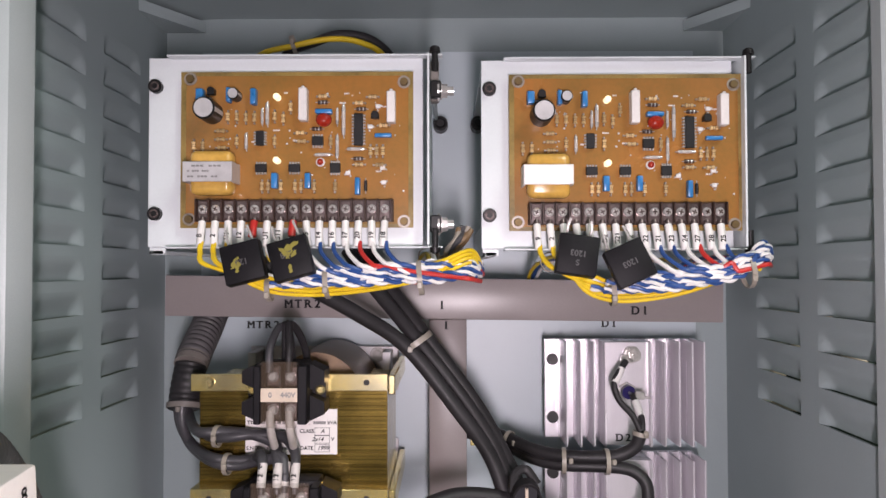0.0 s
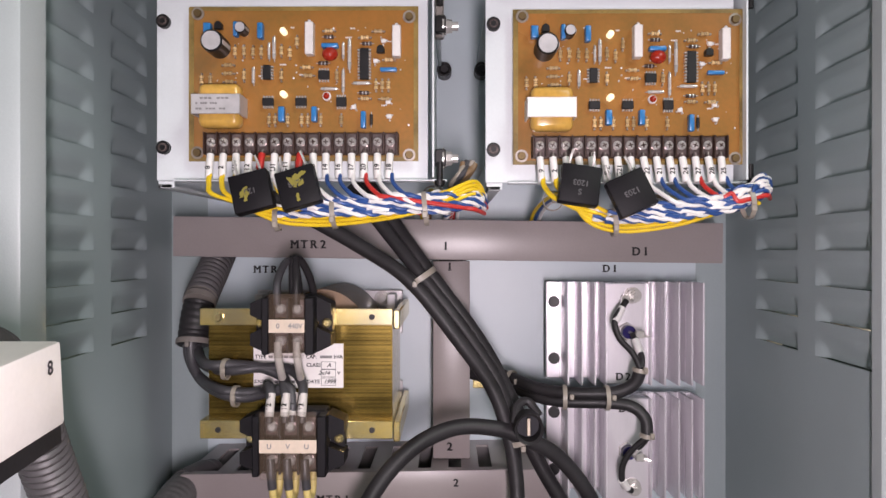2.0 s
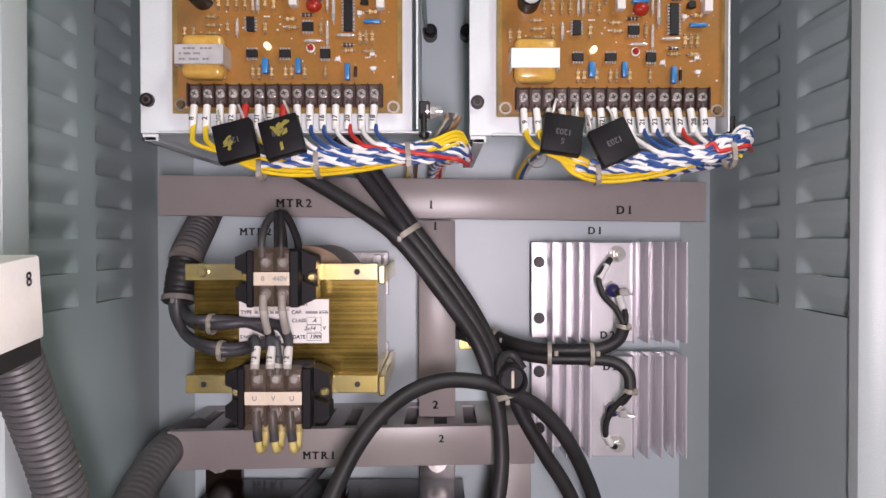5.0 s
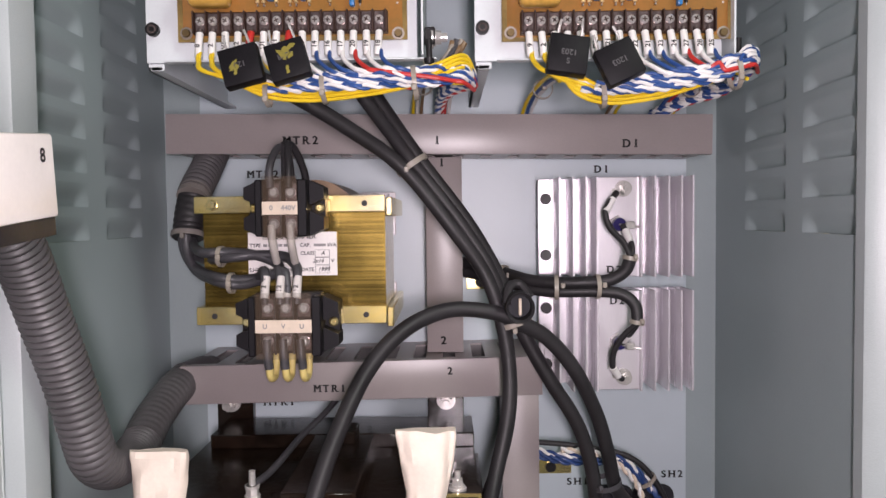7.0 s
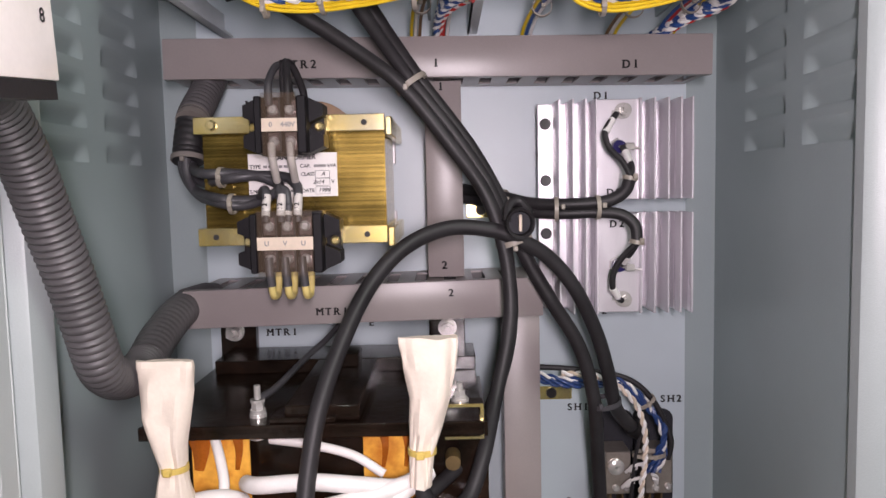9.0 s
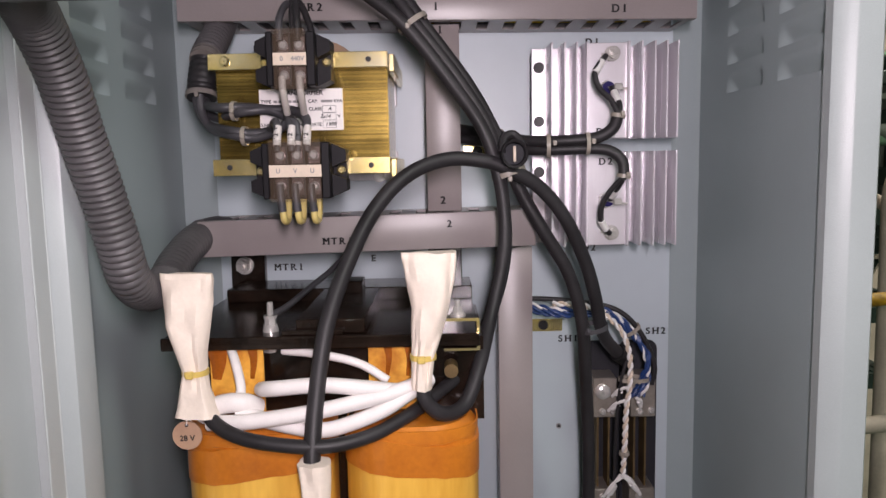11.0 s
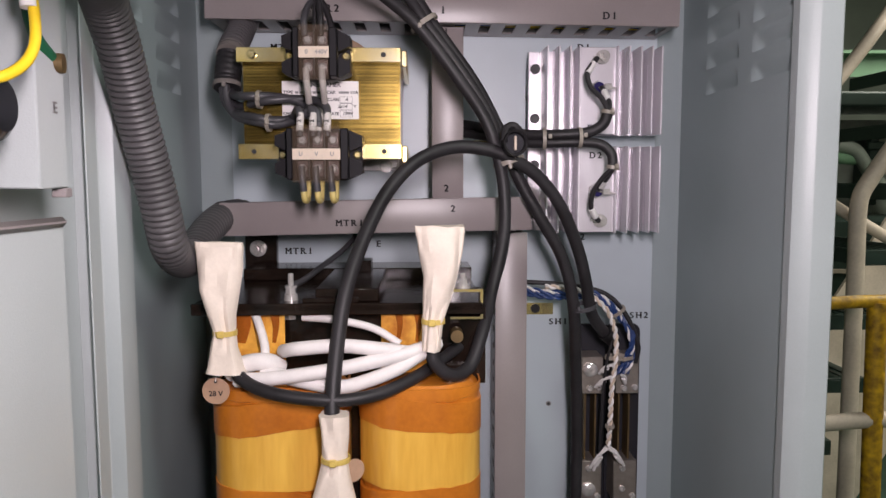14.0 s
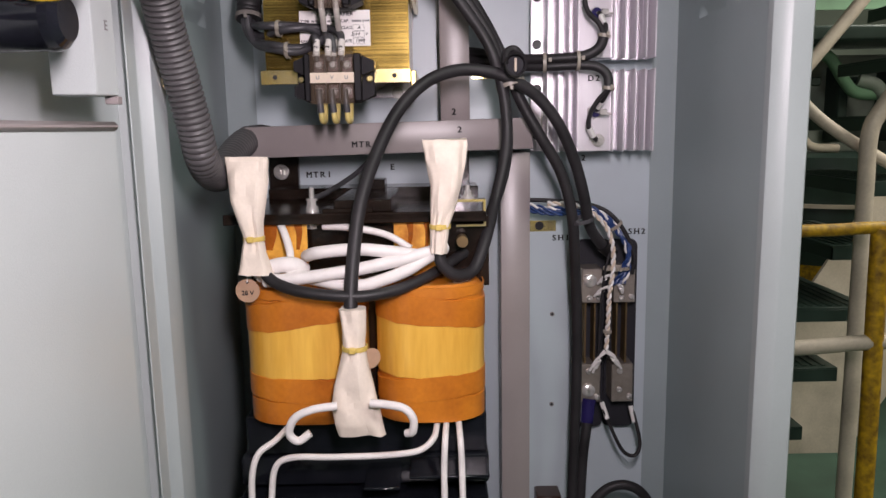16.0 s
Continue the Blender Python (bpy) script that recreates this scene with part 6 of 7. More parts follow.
def paper_bag(rows, label, tag=None, seed=0):
    """A sheet of paper folded flat over a cable end, gathered by a tie: rows of height, left, right, depth."""
    cx, y, z = (rows[0][1] + rows[0][2]) / 2, rows[0][4], rows[-1][0]
    b = base("wrapped_cable_end", (cx, y, min(r[0] for r in rows)), label, "cable end", "wrapped cable ends")
    bm, seg, rings = bmesh.new(), 40, []
    fine = []
    for i in range(len(rows) - 1):
        for k in range(7):
            t = k / 7
            fine.append(tuple(a + (c - a) * t for a, c in zip(rows[i], rows[i + 1])))
    fine.append(rows[-1])
    off = Vector((seed * 3.1, seed * 1.7, 0))
    for z_, x0, x1, d, yc in fine:
        ring = []
        w, c = (x1 - x0) / 2, (x0 + x1) / 2
        for k in range(seg):
            a = 2 * math.pi * k / seg
            ca, sa = math.cos(a), math.sin(a)
            ux = math.copysign(abs(ca) ** 0.62, ca)
            uy = math.copysign(abs(sa) ** 0.9, sa)
            fold = 0.0105 * (abs(noise.noise(Vector((ux * 0.9, uy * 0.8, z_ * 15)) + off)) - 0.2) + 0.0030 * (abs(noise.noise(Vector((ux * 1.7, uy * 1.5, z_ * 32)) + off * 2)) - 0.2)
            pleat = 0.0008 * math.sin(11 * a + seed) * max(0.0, 1 - w / 0.016)
            ring.append(bm.verts.new((c + ux * (w + 0.3 * fold + pleat), yc + uy * (d + fold + pleat), z_ + 0.0024 * noise.noise(Vector((ux * 1.6, uy, seed))))))
        rings.append(ring)
    for a, c in zip(rings, rings[1:]):
        for k in range(seg):
            bm.faces.new((a[k], a[(k + 1) % seg], c[(k + 1) % seg], c[k]))
    bm.faces.new(rings[0][::-1])
    bm.faces.new(rings[-1])
    bmesh.ops.recalc_face_normals(bm, faces=bm.faces)
    me = mesh_of("paper", bm, PAPER)
    me.set_sharp_from_angle(angle=radians(22))
    part("paper", me, None, b)
    waist = min(rows[1:-1], key=lambda r: r[2] - r[1])
    z_, x0, x1, d, yc = waist
    bm = bmesh.new()
    band(bm, ((x0 + x1) / 2, yc, z_), (0, 0, 1), (x1 - x0) / 2 + 0.0006, 0.0045, 0.0016, min(1.0, (d + 0.0012) / ((x1 - x0) / 2)))
    box(bm, (x0 + x1) / 2 - 0.0045, (x0 + x1) / 2 + 0.002, yc - d - 0.005, yc - d, z_ - 0.003, z_ + 0.003, 0.0008)
    part("cable_tie", bm, YELLOW_TIE, b, "yellowed cable tie")
    return b


paper_bag(((1.2985, -0.2305, -0.1870, 0.0045, 0.531), (1.294, -0.2305, -0.1862, 0.0075, 0.531), (1.275, -0.2290, -0.1870, 0.0105, 0.531), (1.255, -0.2270, -0.1905, 0.0115, 0.530), (1.232, -0.2195, -0.1945, 0.0105, 0.529), (1.2155, -0.2135, -0.1955, 0.0085, 0.528), (1.200, -0.2170, -0.1925, 0.0105, 0.527), (1.179, -0.2215, -0.1850, 0.0135, 0.526)), "cream paper wrapped over a cable end and tied, with a tag", seed=1)
paper_bag(((1.3125, -0.0295, 0.0150, 0.0045, 0.531), (1.307, -0.0295, 0.0155, 0.0075, 0.531), (1.288, -0.0270, 0.0135, 0.0110, 0.531), (1.265, -0.0215, 0.0085, 0.0115, 0.530), (1.240, -0.0220, 0.0010, 0.0105, 0.530), (1.2245, -0.0225, -0.0045, 0.0095, 0.530), (1.211, -0.0235, -0.0055, 0.0100, 0.531), (1.197, -0.0245, -0.0065, 0.0105, 0.532)), "cream paper wrapped over an upright cable end and tied", seed=2)
paper_bag(((1.148, -0.1150, -0.0885, 0.0115, 0.496), (1.125, -0.1135, -0.0890, 0.0115, 0.495), (1.108, -0.1120, -0.0900, 0.0100, 0.494), (1.093, -0.1165, -0.0880, 0.0115, 0.493), (1.070, -0.1235, -0.0830, 0.0115, 0.491), (1.050, -0.1260, -0.0790, 0.0105, 0.489), (1.030, -0.1235, -0.0750, 0.0080, 0.488), (1.0175, -0.1200, -0.0720, 0.0045, 0.488)), "cream paper wrapped over a hanging cable end and tied", seed=3)
label_tag = base("round_tag", (-0.214, 0.527, 1.149), "round brown fibre tag stamped 28 V below a wrapped cable end", "tag")
bm = bmesh.new()
cyl(bm, (-0.214, 0.5275, 1.161), (-0.214, 0.5263, 1.161), 0.0125, 0.0125, 32)
part("disc", bm, TAG, label_tag)
bm = bmesh.new()
cyl(bm, (-0.214, 0.5262, 1.1700), (-0.214, 0.5258, 1.1700), 0.0016, 0.0016, 10)
part("eyelet", bm, INK, label_tag)
lettering("print", "28 V", 0.0068, (-0.214, 0.5258, 1.1585), label_tag)
cable("string", [(-0.214, 0.526, 1.170), (-0.213, 0.526, 1.176), (-0.210, 0.527, 1.184)], 0.0006, W_WHITE, label_tag, "", 6)
back_tag = base("round_tag", (-0.080, 0.505, 1.095), "round brown fibre tag half hidden behind a wrapped cable end", "tag")
bm = bmesh.new()
cyl(bm, (-0.0860, 0.499, 1.095), (-0.0852, 0.4978, 1.095), 0.0105, 0.0105, 28)
part("disc", bm, TAG, back_tag)

# ---- shunts ----
for name, x0, x1, lift in (("first", 0.178, 0.206, 0.0), ("second", 0.2215, 0.2515, 0.0)):
    sh = base("shunt_resistor", ((x0 + x1) / 2, PLATE_Y, 0.89), "metal shunt with two end blocks on a black base", "shunt", "shunts")
    bm = bmesh.new()
    w = 0.010
    box(bm, x0 - 0.004, x1 + 0.012, 0.796, PLATE_Y, 0.888, 1.166, 0.011, 4)
    for q in bm.verts:
        q.co.y = min(PLATE_Y, max(0.804, q.co.y))
    part("base_plate", bm, DEEP_BLACK, sh, "black moulded base")
    for z0, z1 in ((1.083, 1.131), (0.940, 0.995)):
        bm = bmesh.new()
        box(bm, x0, x1, 0.768, 0.804, z0, z1, 0.0012)
        blk = part("end_block", bm, DARK_ALLOY, sh, "dull grey end block")
        up = z0 > 1
        for x, z, big_one in ((x0 + 0.011, z1 - 0.016 if up else z0 + 0.018, name == "first"), (x0 + 0.011, z0 + 0.007 if up else z1 - 0.010, False), (x1 - 0.005, z0 + 0.008, False)):
            bm = bmesh.new()
            if big_one:
                screw_head(bm, (x, 0.768, z), 0.0092, 0.0055)
            else:
                screw_head(bm, (x, 0.768, z), 0.0042, 0.0035)
            part("screw", bm, CHROME, blk)
    for k in range(2):
        bm = bmesh.new()
        x = x0 + 0.006 + k * 0.013
        box(bm, x, x + 0.0022, 0.775, 0.800, 0.99, 1.09)
        part("resistance_strip", bm, BRASS, sh, "brown alloy strip")
bm = bmesh.new()
box(bm, 0.110, 0.150, 0.8185, PLATE_Y, 1.1765, 1.192, 0.0006)
cleat = base("cable_cleat", (0.13, PLATE_Y, 1.175), "small zinc cleat screwed to the mounting plate", "cleat", "cleats")
part("strap", bm, ZINC, cleat)
bm = bmesh.new()
cyl(bm, (0.126, 0.815, 1.185), (0.126, 0.8185, 1.185), 0.006, 0.006, 16)
part("screw", bm, BLACK, cleat)
copy_thing(cleat, pose(0.052, PLATE_Y, 1.388))
sense = base("sense_wires", (0.16, 0.76, 1.20), "twisted blue and white sense wires running to the shunts", "wires")
for k in range(3):
    o = 0.0035 * k
    pair(sense, [(0.095, 0.775, 1.222 - o), (0.125, 0.765, 1.216 - o), (0.155, 0.760, 1.215 - o), (0.185, 0.756, 1.216 - o), (0.208, 0.752, 1.203 - o), (0.224, 0.750, 1.183 - 0.5 * o), (0.234 + 0.002 * k, 0.750, 1.160), (0.238 - 0.004 * k, 0.752, 1.135), (0.232 - 0.006 * k, 0.758, 1.110)], NAVY_WIRE, W_WHITE if k == 0 else NAVY_WIRE, 0.0017, 0.024, k)
pair(sense, [(0.130, 0.762, 1.222), (0.165, 0.756, 1.220), (0.190, 0.750, 1.208), (0.206, 0.744, 1.190), (0.2135, 0.740, 1.163), (0.213, 0.738, 1.130), (0.2095, 0.738, 1.102), (0.2085, 0.740, 1.056), (0.2075, 0.744, 1.022)], W_WHITE, CREAM, 0.0018, 0.018, 0.4)
cable("wire", [(0.214, 0.742, 1.17), (0.206, 0.744, 1.14), (0.202, 0.748, 1.10), (0.200, 0.75, 1.05), (0.199, 0.752, 1.01), (0.190, 0.76, 0.992)], 0.0019, RUBBER, sense)
cable("wire", [(0.095, 0.78, 1.226), (0.15, 0.768, 1.224), (0.20, 0.76, 1.215), (0.228, 0.757, 1.19), (0.246, 0.757, 1.15), (0.244, 0.760, 1.125)], 0.0030, RUBBER, sense)
for a, b in (((0.207, 0.744, 1.020), (0.189, 0.758, 0.990)), ((0.206, 0.746, 1.022), (0.194, 0.760, 0.986)), ((0.208, 0.744, 1.020), (0.232, 0.758, 0.992)), ((0.209, 0.746, 1.022), (0.228, 0.760, 0.996)), ((0.212, 0.740, 1.128), (0.198, 0.758, 1.112)), ((0.210, 0.742, 1.112), (0.194, 0.760, 1.094)), ((0.238, 0.752, 1.14), (0.238, 0.762, 1.118)), ((0.224, 0.75, 1.112), (0.232, 0.760, 1.098))):
    bm = bmesh.new()
    a, b = Vector(a), Vector(b)
    tube(bm, spline([a, a.lerp(b, 0.5) + Vector((0.002 if b.x > a.x else -0.002, -0.002, 0.003)), b]), 0.0019, 8)
    part("wire", bm, W_WHITE, sense)
    bm = bmesh.new()
    m = a.lerp(b, 0.62) + Vector((0, -0.0016, 0.001))
    cyl(bm, m - (b - a) * 0.18, m + (b - a) * 0.18, 0.0028, 0.0028, 10)
    part("marker_sleeve", bm, W_WHITE, sense, "white marker sleeve")
tie((0.2085, 0.741, 1.050), (0, 0, 1), 0.0048, sense)
tie((0.2205, 0.749, 1.135), (0, 0, 1), 0.017, sense, (0.3, -1, 0), None, 0.0045, 0.6)
tie((0.218, 0.751, 1.192), (0.6, 0, -0.8), 0.010, sense)
loose = base("loose_leads", (0.21, 0.77, 0.86), "two black leads hanging in a loop below the shunts", "wires")
cable("lead", [(0.206, 0.764, 0.944), (0.212, 0.757, 0.925), (0.222, 0.752, 0.900), (0.236, 0.75, 0.874), (0.252, 0.75, 0.868), (0.259, 0.752, 0.885), (0.253, 0.758, 0.918), (0.247, 0.764, 0.938)], 0.0026, RUBBER, loose)
for a, b in (((0.207, 0.763, 0.942), (0.214, 0.756, 0.920)), ((0.2475, 0.763, 0.936), (0.2520, 0.758, 0.914))):
    bm = bmesh.new()
    cyl(bm, a, b, 0.0033, 0.0033, 12)
    part("marker_sleeve", bm, W_WHITE, loose, "white marker sleeve")
# a round grommet and a small socket at the foot of the plate
ring_low = base("cable_loop", (0.235, 0.75, 0.70), "black cable bent into a loop at the foot of the plate", "cable")
cable("sheath", [(0.185, 0.735, 0.70), (0.188, 0.735, 0.79), (0.205, 0.735, 0.822), (0.233, 0.735, 0.832), (0.260, 0.735, 0.818), (0.276, 0.735, 0.78), (0.278, 0.735, 0.70)], 0.0068, RUBBER, ring_low, "", 12)

relay = base("relay_base", (0.135, PLATE_Y, 0.74), "small dark relay base with zinc tabs on the plate", "relay base")
bm = bmesh.new()
box(bm, 0.120, 0.156, 0.785, PLATE_Y, 0.74, 0.790, 0.002)
part("body", bm, STRIP, relay)
for x in (0.123, 0.142):
    bm = bmesh.new()
    box(bm, x, x + 0.010, 0.778, 0.785, 0.772, 0.782, 0.0008)
    screw_head(bm, (x + 0.005, 0.778, 0.777), 0.0034, 0.003)
    part("tab", bm, ZINC, relay)

# ---- the open cabinet door and what it carries ----
door = base("door_1", (-0.300, 0.40, 0.06), "pale grey-green steel cabinet door standing open with fittings inside", "door", kind="structure")
HINGE = Matrix.Translation((-0.288, 0.408, 0)) @ Matrix.Rotation(radians(-4), 4, "Z")


def door_box(bm, a0, a1, d0, d1, z0, z1, bevel=0.0008):
    """A box on the door: a runs from the hinge outwards, d away from the inner face into the room."""
    return box(bm, d0, d1, -a1, -a0, z0, z1, bevel, 1, HINGE)


bm = bmesh.new()
door_box(bm, -0.055, 0.60, -0.022, -0.0202, 0.06, 1.86)
for a in (-0.055, 0.598):
    door_box(bm, a, a + 0.002, -0.022, 0.0, 0.06, 1.86)
for z in (0.06, 1.858):
    door_box(bm, -0.055, 0.60, -0.022, 0.0, z, z + 0.002)
part("panel", bm, DOOR, door)
for a in (-0.053, 0.578):
    bm = bmesh.new()
    door_box(bm, a, a + 0.018, -0.0015, 0.0, 0.065, 1.855)
    part("lip", bm, DOOR, door)
bm = bmesh.new()
door_box(bm, 0.088, 0.560, 0.0475, 0.0490, 0.90, 1.326)
for a in (0.088, 0.5585):
    door_box(bm, a, a + 0.0015, -0.0202, 0.0475, 0.90, 1.326)
door_box(bm, 0.088, 0.560, -0.0202, 0.0490, 0.8985, 0.90)
part("pocket", bm, DOOR, door, "folded sheet steel pocket")
bm = bmesh.new()
door_box(bm, 0.086, 0.562, 0.0460, 0.0515, 1.326, 1.3325, 0.0026)
part("pocket_lip", bm, DUCT, door, "grey edging along the pocket")
bm = bmesh.new()
door_box(bm, 0.092, 0.122, 0.024, 0.056, 1.350, 1.858, 0.001)
for z in (1.62, 1.80):
    door_box(bm, 0.095, 0.119, -0.0202, 0.024, z, z + 0.02)
post = part("wiring_post", bm, DOOR, door, "pale steel post with an earth mark")
lettering("marking", "E", 0.0095, (0, 0, 0), post, GREY_INK, facing=HINGE @ Matrix.Translation((0.0566, -0.104, 1.397)) @ Matrix.Rotation(radians(90), 4, "Z") @ Matrix.Rotation(radians(90), 4, "X"))
bm = bmesh.new()
door_box(bm, 0.091, 0.098, 0.048, 0.0575, 1.3445, 1.350, 0.0006)
part("post_foot", bm, DUCT, door)

lug = base("earth_wires", (-0.245, 0.325, 1.42), "yellow and green earth wires bolted to the door post", "wires")
cable("green_wire", [(-0.237, 0.268, 1.470), (-0.238, 0.274, 1.446), (-0.240, 0.286, 1.434), (-0.241, 0.302, 1.427)], 0.0036, W_GREEN, lug)
bm = bmesh.new()
cyl(bm, (-0.246, 0.306, 1.424), (-0.236, 0.308, 1.424), 0.0062, 0.0058, 14)
part("lug", bm, BRASS, lug, "tarnished copper lug")
cable("yellow_wire", [(-0.270, 0.190, 1.424), (-0.256, 0.200, 1.409), (-0.241, 0.212, 1.402), (-0.226, 0.226, 1.406), (-0.219, 0.238, 1.419), (-0.220, 0.244, 1.440), (-0.226, 0.246, 1.475)], 0.0028, W_YELLOW, lug)
for p in ((-0.222, 0.243, 1.442), (-0.236, 0.266, 1.455)):
    bm = bmesh.new()
    cyl(bm, p, (p[0] - 0.003, p[1] + 0.001, p[2] + 0.022), 0.0042, 0.0042, 12)
    part("marker_sleeve", bm, W_WHITE, lug, "white marker sleeve")
for k, (y, z) in enumerate(((0.232, 1.389), (0.140, 1.389))):
    lamp = base("pilot_lamp", (-0.30, y, z - 0.02), "black pilot lamp body on the inside of the door", "pilot lamp", "pilot lamps")
    bm = bmesh.new()
    for xa, xb, ra, rb in ((-0.294, -0.291, 0.0135, 0.0170), (-0.291, -0.286, 0.0170, 0.0190), (-0.286, -0.240, 0.0190, 0.0190), (-0.240, -0.235, 0.0190, 0.0175), (-0.235, -0.231, 0.0175, 0.0130)):
        cyl(bm, (xa, y, z + 0.003), (xb, y, z + 0.003), ra, rb, 30)
    part("body", bm, GLOSS_BLACK, lamp)
    bm = bmesh.new()
    cyl(bm, (-0.304, y, z + 0.003), (-0.292, y, z + 0.003), 0.011, 0.011, 24)
    part("neck", bm, BLACK, lamp)
    for q, mat in ((-0.275, CREAM), (-0.258, CREAM)):
        bm = bmesh.new()
        box(bm, q, q + 0.007, y - 0.016, y - 0.006, z + 0.016, z + 0.026, 0.0015)
        part("terminal", bm, mat, lamp)
    cable("red_wire", [(-0.256, y - 0.016, z + 0.022), (-0.262, y - 0.021, z + 0.0225), (-0.270, y - 0.018, z + 0.024), (-0.268, y - 0.012, z + 0.040)], 0.0040, W_RED, lamp)

tbox = base("door_terminal_box", (-0.22, 0.20, 1.470), "ivory plastic terminal box on the door, marked 8", "terminal box")
SAG = Matrix.Translation((0, 0.29, 1.4915)) @ Matrix.Rotation(radians(5.5), 4, "X") @ Matrix.Translation((0, -0.29, -1.4915))
bm = bmesh.new()
box(bm, -0.262, -0.1520, 0.02, 0.290, 1.474, 1.5085, 0.0015, 2, SAG)
shell = part("box", bm, IVORY, tbox)
lettering("marking", "8", 0.0080, (0, 0, 0), shell, GREY_INK, facing=SAG @ Matrix.Translation((-0.1516, 0.280, 1.4995)) @ Matrix.Rotation(radians(90), 4, "Z") @ Matrix.Rotation(radians(90), 4, "X"))
bm = bmesh.new()
box(bm, -0.258, -0.1530, 0.03, 0.288, 1.4665, 1.474, 0, 1, SAG)
part("gasket", bm, BLACK, tbox, "black underside")
bm = bmesh.new()
tube(bm, spline([(-0.176, 0.16, 1.5105), (-0.172, 0.19, 1.511), (-0.170, 0.215, 1.5115), (-0.170, 0.232, 1.5115)]), 0.0022, 8)
box(bm, -0.177, -0.163, 0.228, 0.244, 1.5085, 1.5165, 0.003, 2)
bmesh.ops.transform(bm, matrix=SAG, verts=bm.verts)
part("tie_knot", bm, CREAM, tbox, "cream tie knot on top")
bm = bmesh.new()
box(bm, -0.300, -0.262, 0.12, 0.24, 1.478, 1.504)
part("mount", bm, DOOR, tbox)

# ---- the engine room outside ----
bm = bmesh.new()
box(bm, -3.0, 5.0, -3.0, 6.0, -0.05, 0.0)
solid("ground", bm, DECK, "dark green painted steel deck", "floor", "structure")
bm = bmesh.new()
box(bm, -3.0, 5.0, -3.0, 6.0, 3.0, 3.05)
solid("backdrop_ceiling", bm, ROOM_WALL, "dim painted deckhead", "ceiling", "structure")
for name, b in (("backdrop_wall", (-3.05, -3.0, -3.0, 6.0)), ("backdrop_wall", (5.0, 5.05, -3.0, 6.0)), ("backdrop_wall", (-3.0, 5.0, -3.05, -3.0)), ("backdrop_wall", (-3.0, 5.0, 6.0, 6.05))):
    bm = bmesh.new()
    box(bm, *b, 0.0, 3.0)
    solid(name, bm, ROOM_WALL, "dim grey-green engine room bulkhead", "wall", "structure")


def pipe_thing(name, pts, r, mat, label, category, n=6):
    return solid(name, tube(bmesh.new(), spline(pts, n), r, 12), mat, label, category)


pipe_thing("handrail", [(1.55, 2.25, 2.0), (1.417, 2.2, 1.829), (1.302, 2.2, 1.675), (1.164, 2.2, 1.504), (0.95, 2.2, 1.24), (0.62, 2.2, 0.83)], 0.021, OFF_WHITE, "cream painted pipe handrail sloping along the stair", "handrail")
pipe_thing("stair_post", [(1.62, 1.98, 1.86), (1.33, 1.9, 1.50), (1.231, 1.9, 1.352), (1.203, 1.9, 1.28), (1.203, 1.9, 1.10), (1.205, 1.9, 0.6), (1.205, 1.9, 0.0)], 0.023, OFF_WHITE, "cream painted pipe bent into a stair post", "post")
pipe_thing("brace_pipe", [(0.80, 1.97, 1.60), (0.979, 1.96, 1.437), (1.098, 1.95, 1.321), (1.29, 1.95, 1.202), (1.6, 1.95, 1.03)], 0.017, OFF_WHITE, "thin cream pipe brace", "pipe")
rail = base("yellow_railing", (1.02, 1.5, 0.0), "chipped yellow painted guard railing", "railing")
part("top_rail", tube(bmesh.new(), spline([(0.80, 1.5, 1.070), (0.917, 1.5, 1.072), (1.03, 1.5, 1.076), (1.55, 1.52, 1.08)]), 0.015, 12), YELLOW_RAIL, rail)
part("post", tube(bmesh.new(), spline([(1.018, 1.5, 1.074), (1.020, 1.5, 0.90), (1.026, 1.5, 0.499), (1.026, 1.5, 0.0)]), 0.022, 12), YELLOW_RAIL, rail)
part("mid_rail", tube(bmesh.new(), spline([(0.55, 1.5, 0.775), (0.821, 1.5, 0.785), (0.92, 1.5, 0.791), (1.016, 1.5, 0.797), (1.45, 1.51, 0.81)]), 0.019, 12), OFF_WHITE, rail, "rusty cream pipe")
stair = base("ship_stair", (1.2, 2.3, 0.0), "steep cream steel stair with dark green treads", "stair")
bm = bmesh.new()
v = [bm.verts.new((x, yy, z)) for yy in (2.60, 2.615) for x, z in ((0.99, 0.0), (1.60, 0.0), (2.78, 1.9), (2.163, 1.9))]
for f in ((0, 1, 2, 3), (7, 6, 5, 4), (0, 4, 5, 1), (1, 5, 6, 2), (2, 6, 7, 3), (3, 7, 4, 0)):
    bm.faces.new([v[i] for i in f])
bmesh.ops.recalc_face_normals(bm, faces=bm.faces)
part("stringer", bm, OFF_WHITE, stair, "broad cream stringer plate", smooth=False)
for k in range(9):
    x, z = 1.073 + 0.098 * (k - 3), 0.757 + 0.193 * (k - 3)
    bm = bmesh.new()
    box(bm, x, x + 0.24, 2.0, 2.60, z - 0.006, z, 0.001)
    box(bm, x, x + 0.006, 2.0, 2.60, z - 0.045, z - 0.006, 0.001)
    box(bm, x, x + 0.24, 2.0, 2.006, z - 0.045, z - 0.006, 0.001)
    for r in range(7):
        box(bm, x + 0.02 + 0.03 * r, x + 0.032 + 0.03 * r, 2.02, 2.58, z, z + 0.003)
    part("tread", bm, GREEN_LAM, stair, "dark green ribbed tread")
beam = base("deck_beam", (1.8, 3.0, 0.0), "pale green steel beam overhead on posts", "beam")
bm = bmesh.new()
box(bm, 0.6, 4.6, 3.0, 3.012, 1.785, 1.875)
box(bm, 0.6, 4.6, 2.95, 3.10, 1.875, 1.888)
part("web", bm, GREEN_STEEL, beam)
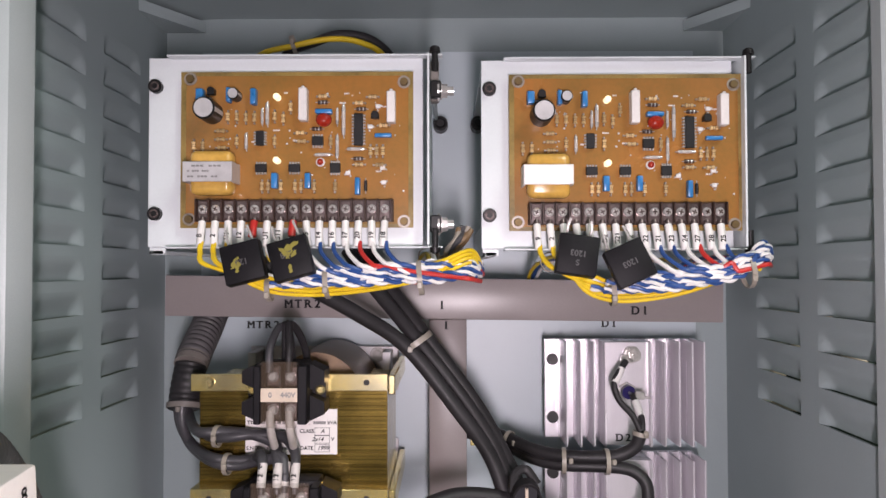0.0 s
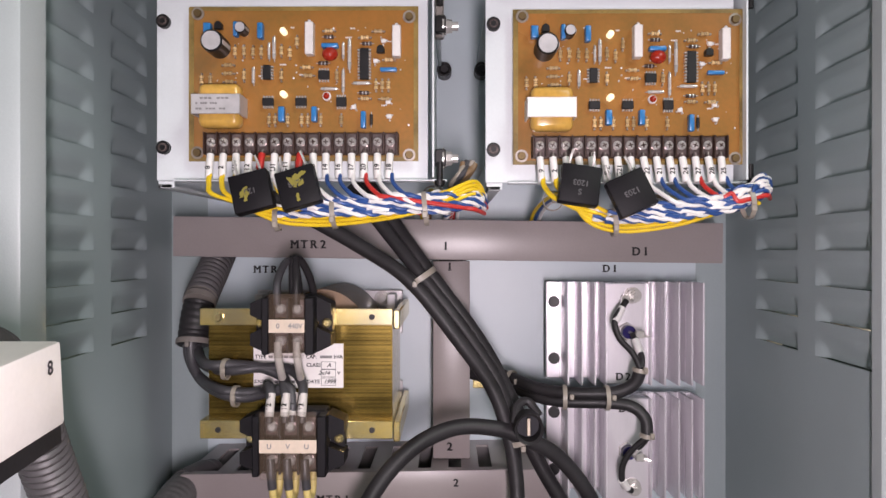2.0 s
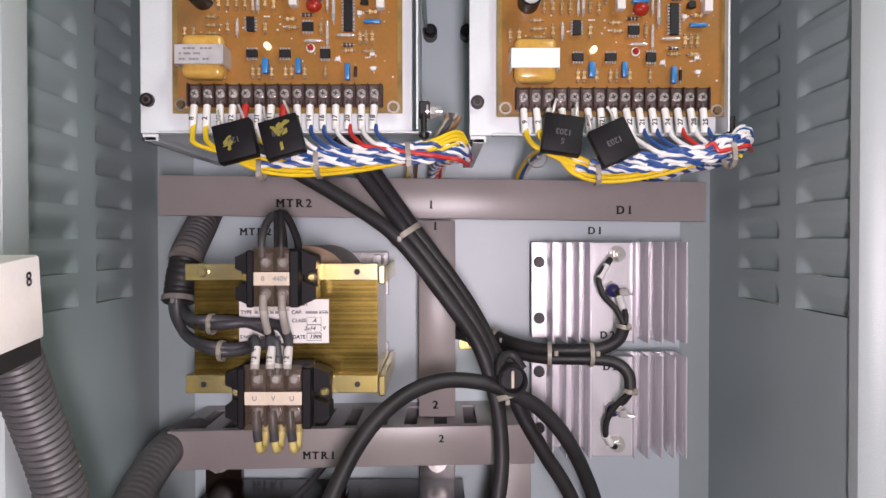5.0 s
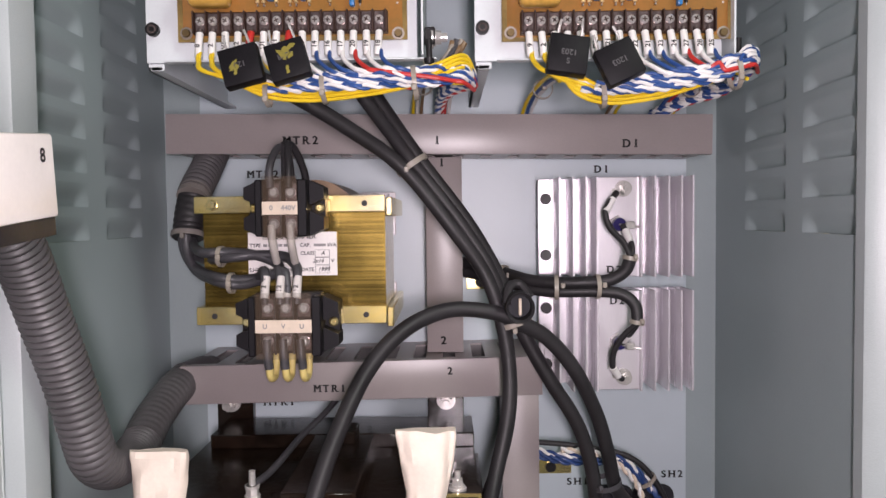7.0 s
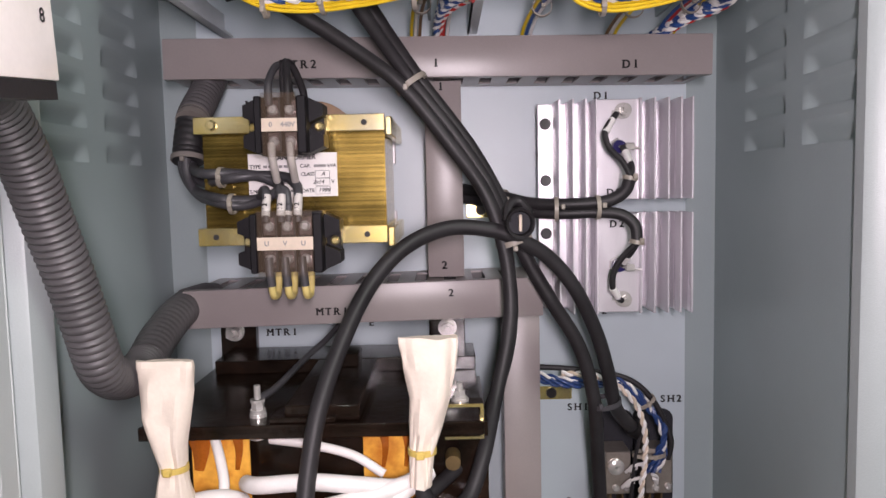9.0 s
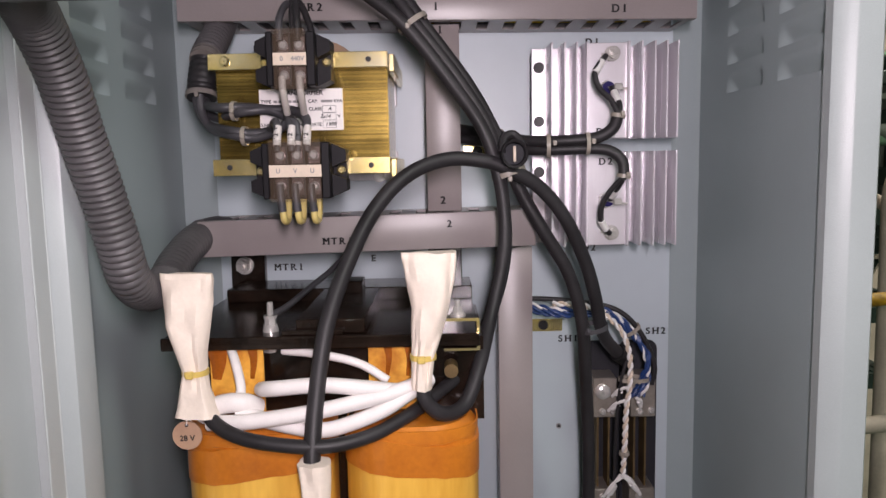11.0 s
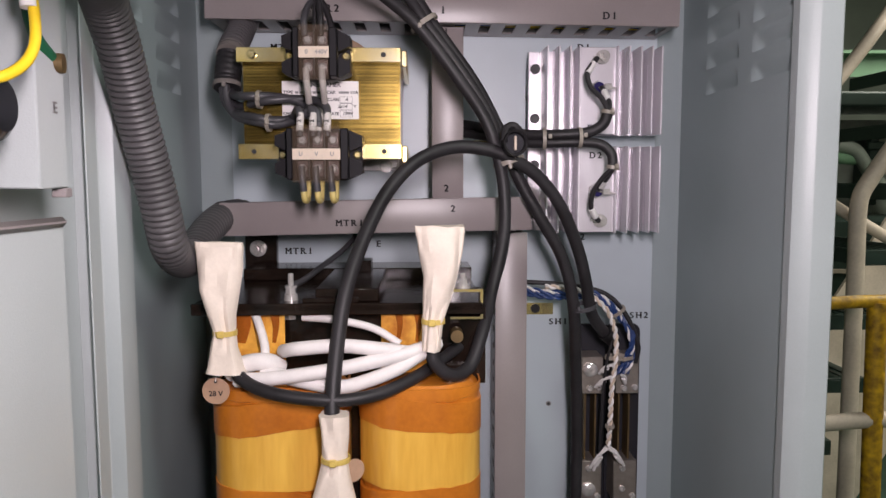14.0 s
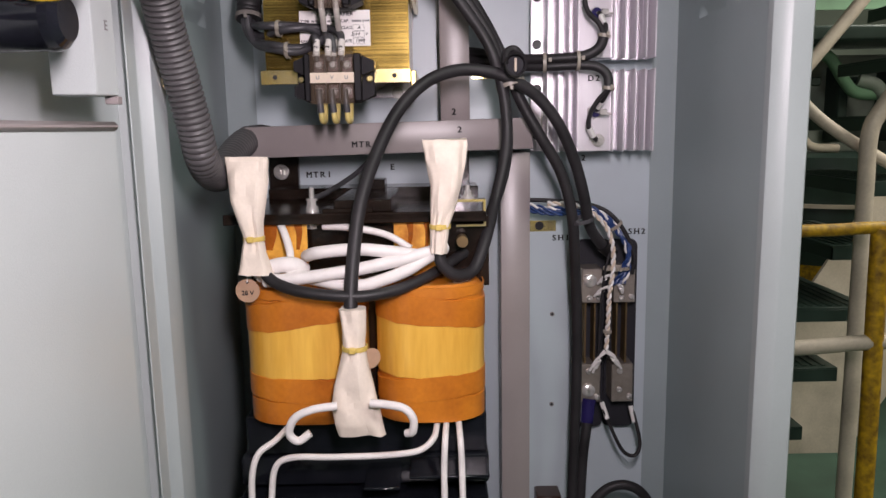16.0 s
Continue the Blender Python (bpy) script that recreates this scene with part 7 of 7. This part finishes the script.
for x in (0.9, 3.4):
    bm = bmesh.new()
    box(bm, x, x + 0.10, 3.03, 3.10, 0.0, 3.0)
    part("stanchion", bm, GREEN_STEEL, beam)
machine = base("machinery_casing", (2.1, 3.6, 0.0), "grey-green machine with pipework behind the stair", "machine")
bm = bmesh.new()
box(bm, 1.3, 3.4, 3.70, 4.4, 0.0, 1.66, 0.02, 2)
part("casing", bm, PALE_MACHINE, machine)
bm = bmesh.new()
cyl(bm, (2.05, 3.75, 0.62), (2.05, 3.75, 1.15), 0.44, 0.44, 48)
cyl(bm, (2.05, 3.75, 1.15), (2.05, 3.75, 1.17), 0.44, 0.40, 48)
part("tank", bm, GREEN_LAM, machine, "dark green round tank")
# the highlight along the tank's rim, painted as a cream ring
bm = bmesh.new()
cyl(bm, (2.05, 3.75, 0.905), (2.05, 3.75, 0.925), 0.452, 0.452, 48)
part("rim", bm, OFF_WHITE, machine, "tank rim painted pale for its highlight")
bm = bmesh.new()
cyl(bm, (2.05, 3.75, 0.0), (2.05, 3.75, 0.62), 0.40, 0.44, 48)
part("tank_foot", bm, YELLOW_RAIL, machine, "worn yellow tank foot")
for x in (1.72, 1.98, 2.24, 2.50):
    bm = bmesh.new()
    box(bm, x, x + 0.05, 3.56, 3.70, 1.22, 1.60, 0.006)
    box(bm, x - 0.02, x + 0.16, 3.54, 3.58, 1.50, 1.54, 0.005)
    part("bracket", bm, GREEN_LAM, machine, "dark green bracket")
for k, (x, z) in enumerate(((1.66, 1.30), (1.86, 1.56), (2.10, 1.42), (2.34, 1.30), (2.58, 1.52))):
    part("pipe", tube(bmesh.new(), spline([(x - 0.06, 3.50, z + 0.10), (x + 0.02, 3.48, z + 0.07), (x + 0.10, 3.48, z - 0.04), (x + 0.17, 3.49, z - 0.10), (x + 0.30, 3.50, z - 0.11)]), 0.022 + 0.006 * (k % 3), 12), (OFF_WHITE, GREEN_STEEL, PALE_MACHINE)[k % 3], machine)
bm = bmesh.new()
box(bm, 1.2, 3.6, 3.30, 3.75, 1.69, 1.76, 0.01)
solid("cable_tray", bm, GREEN_LAM, "dark green cable tray under the pale beam", "cable tray")
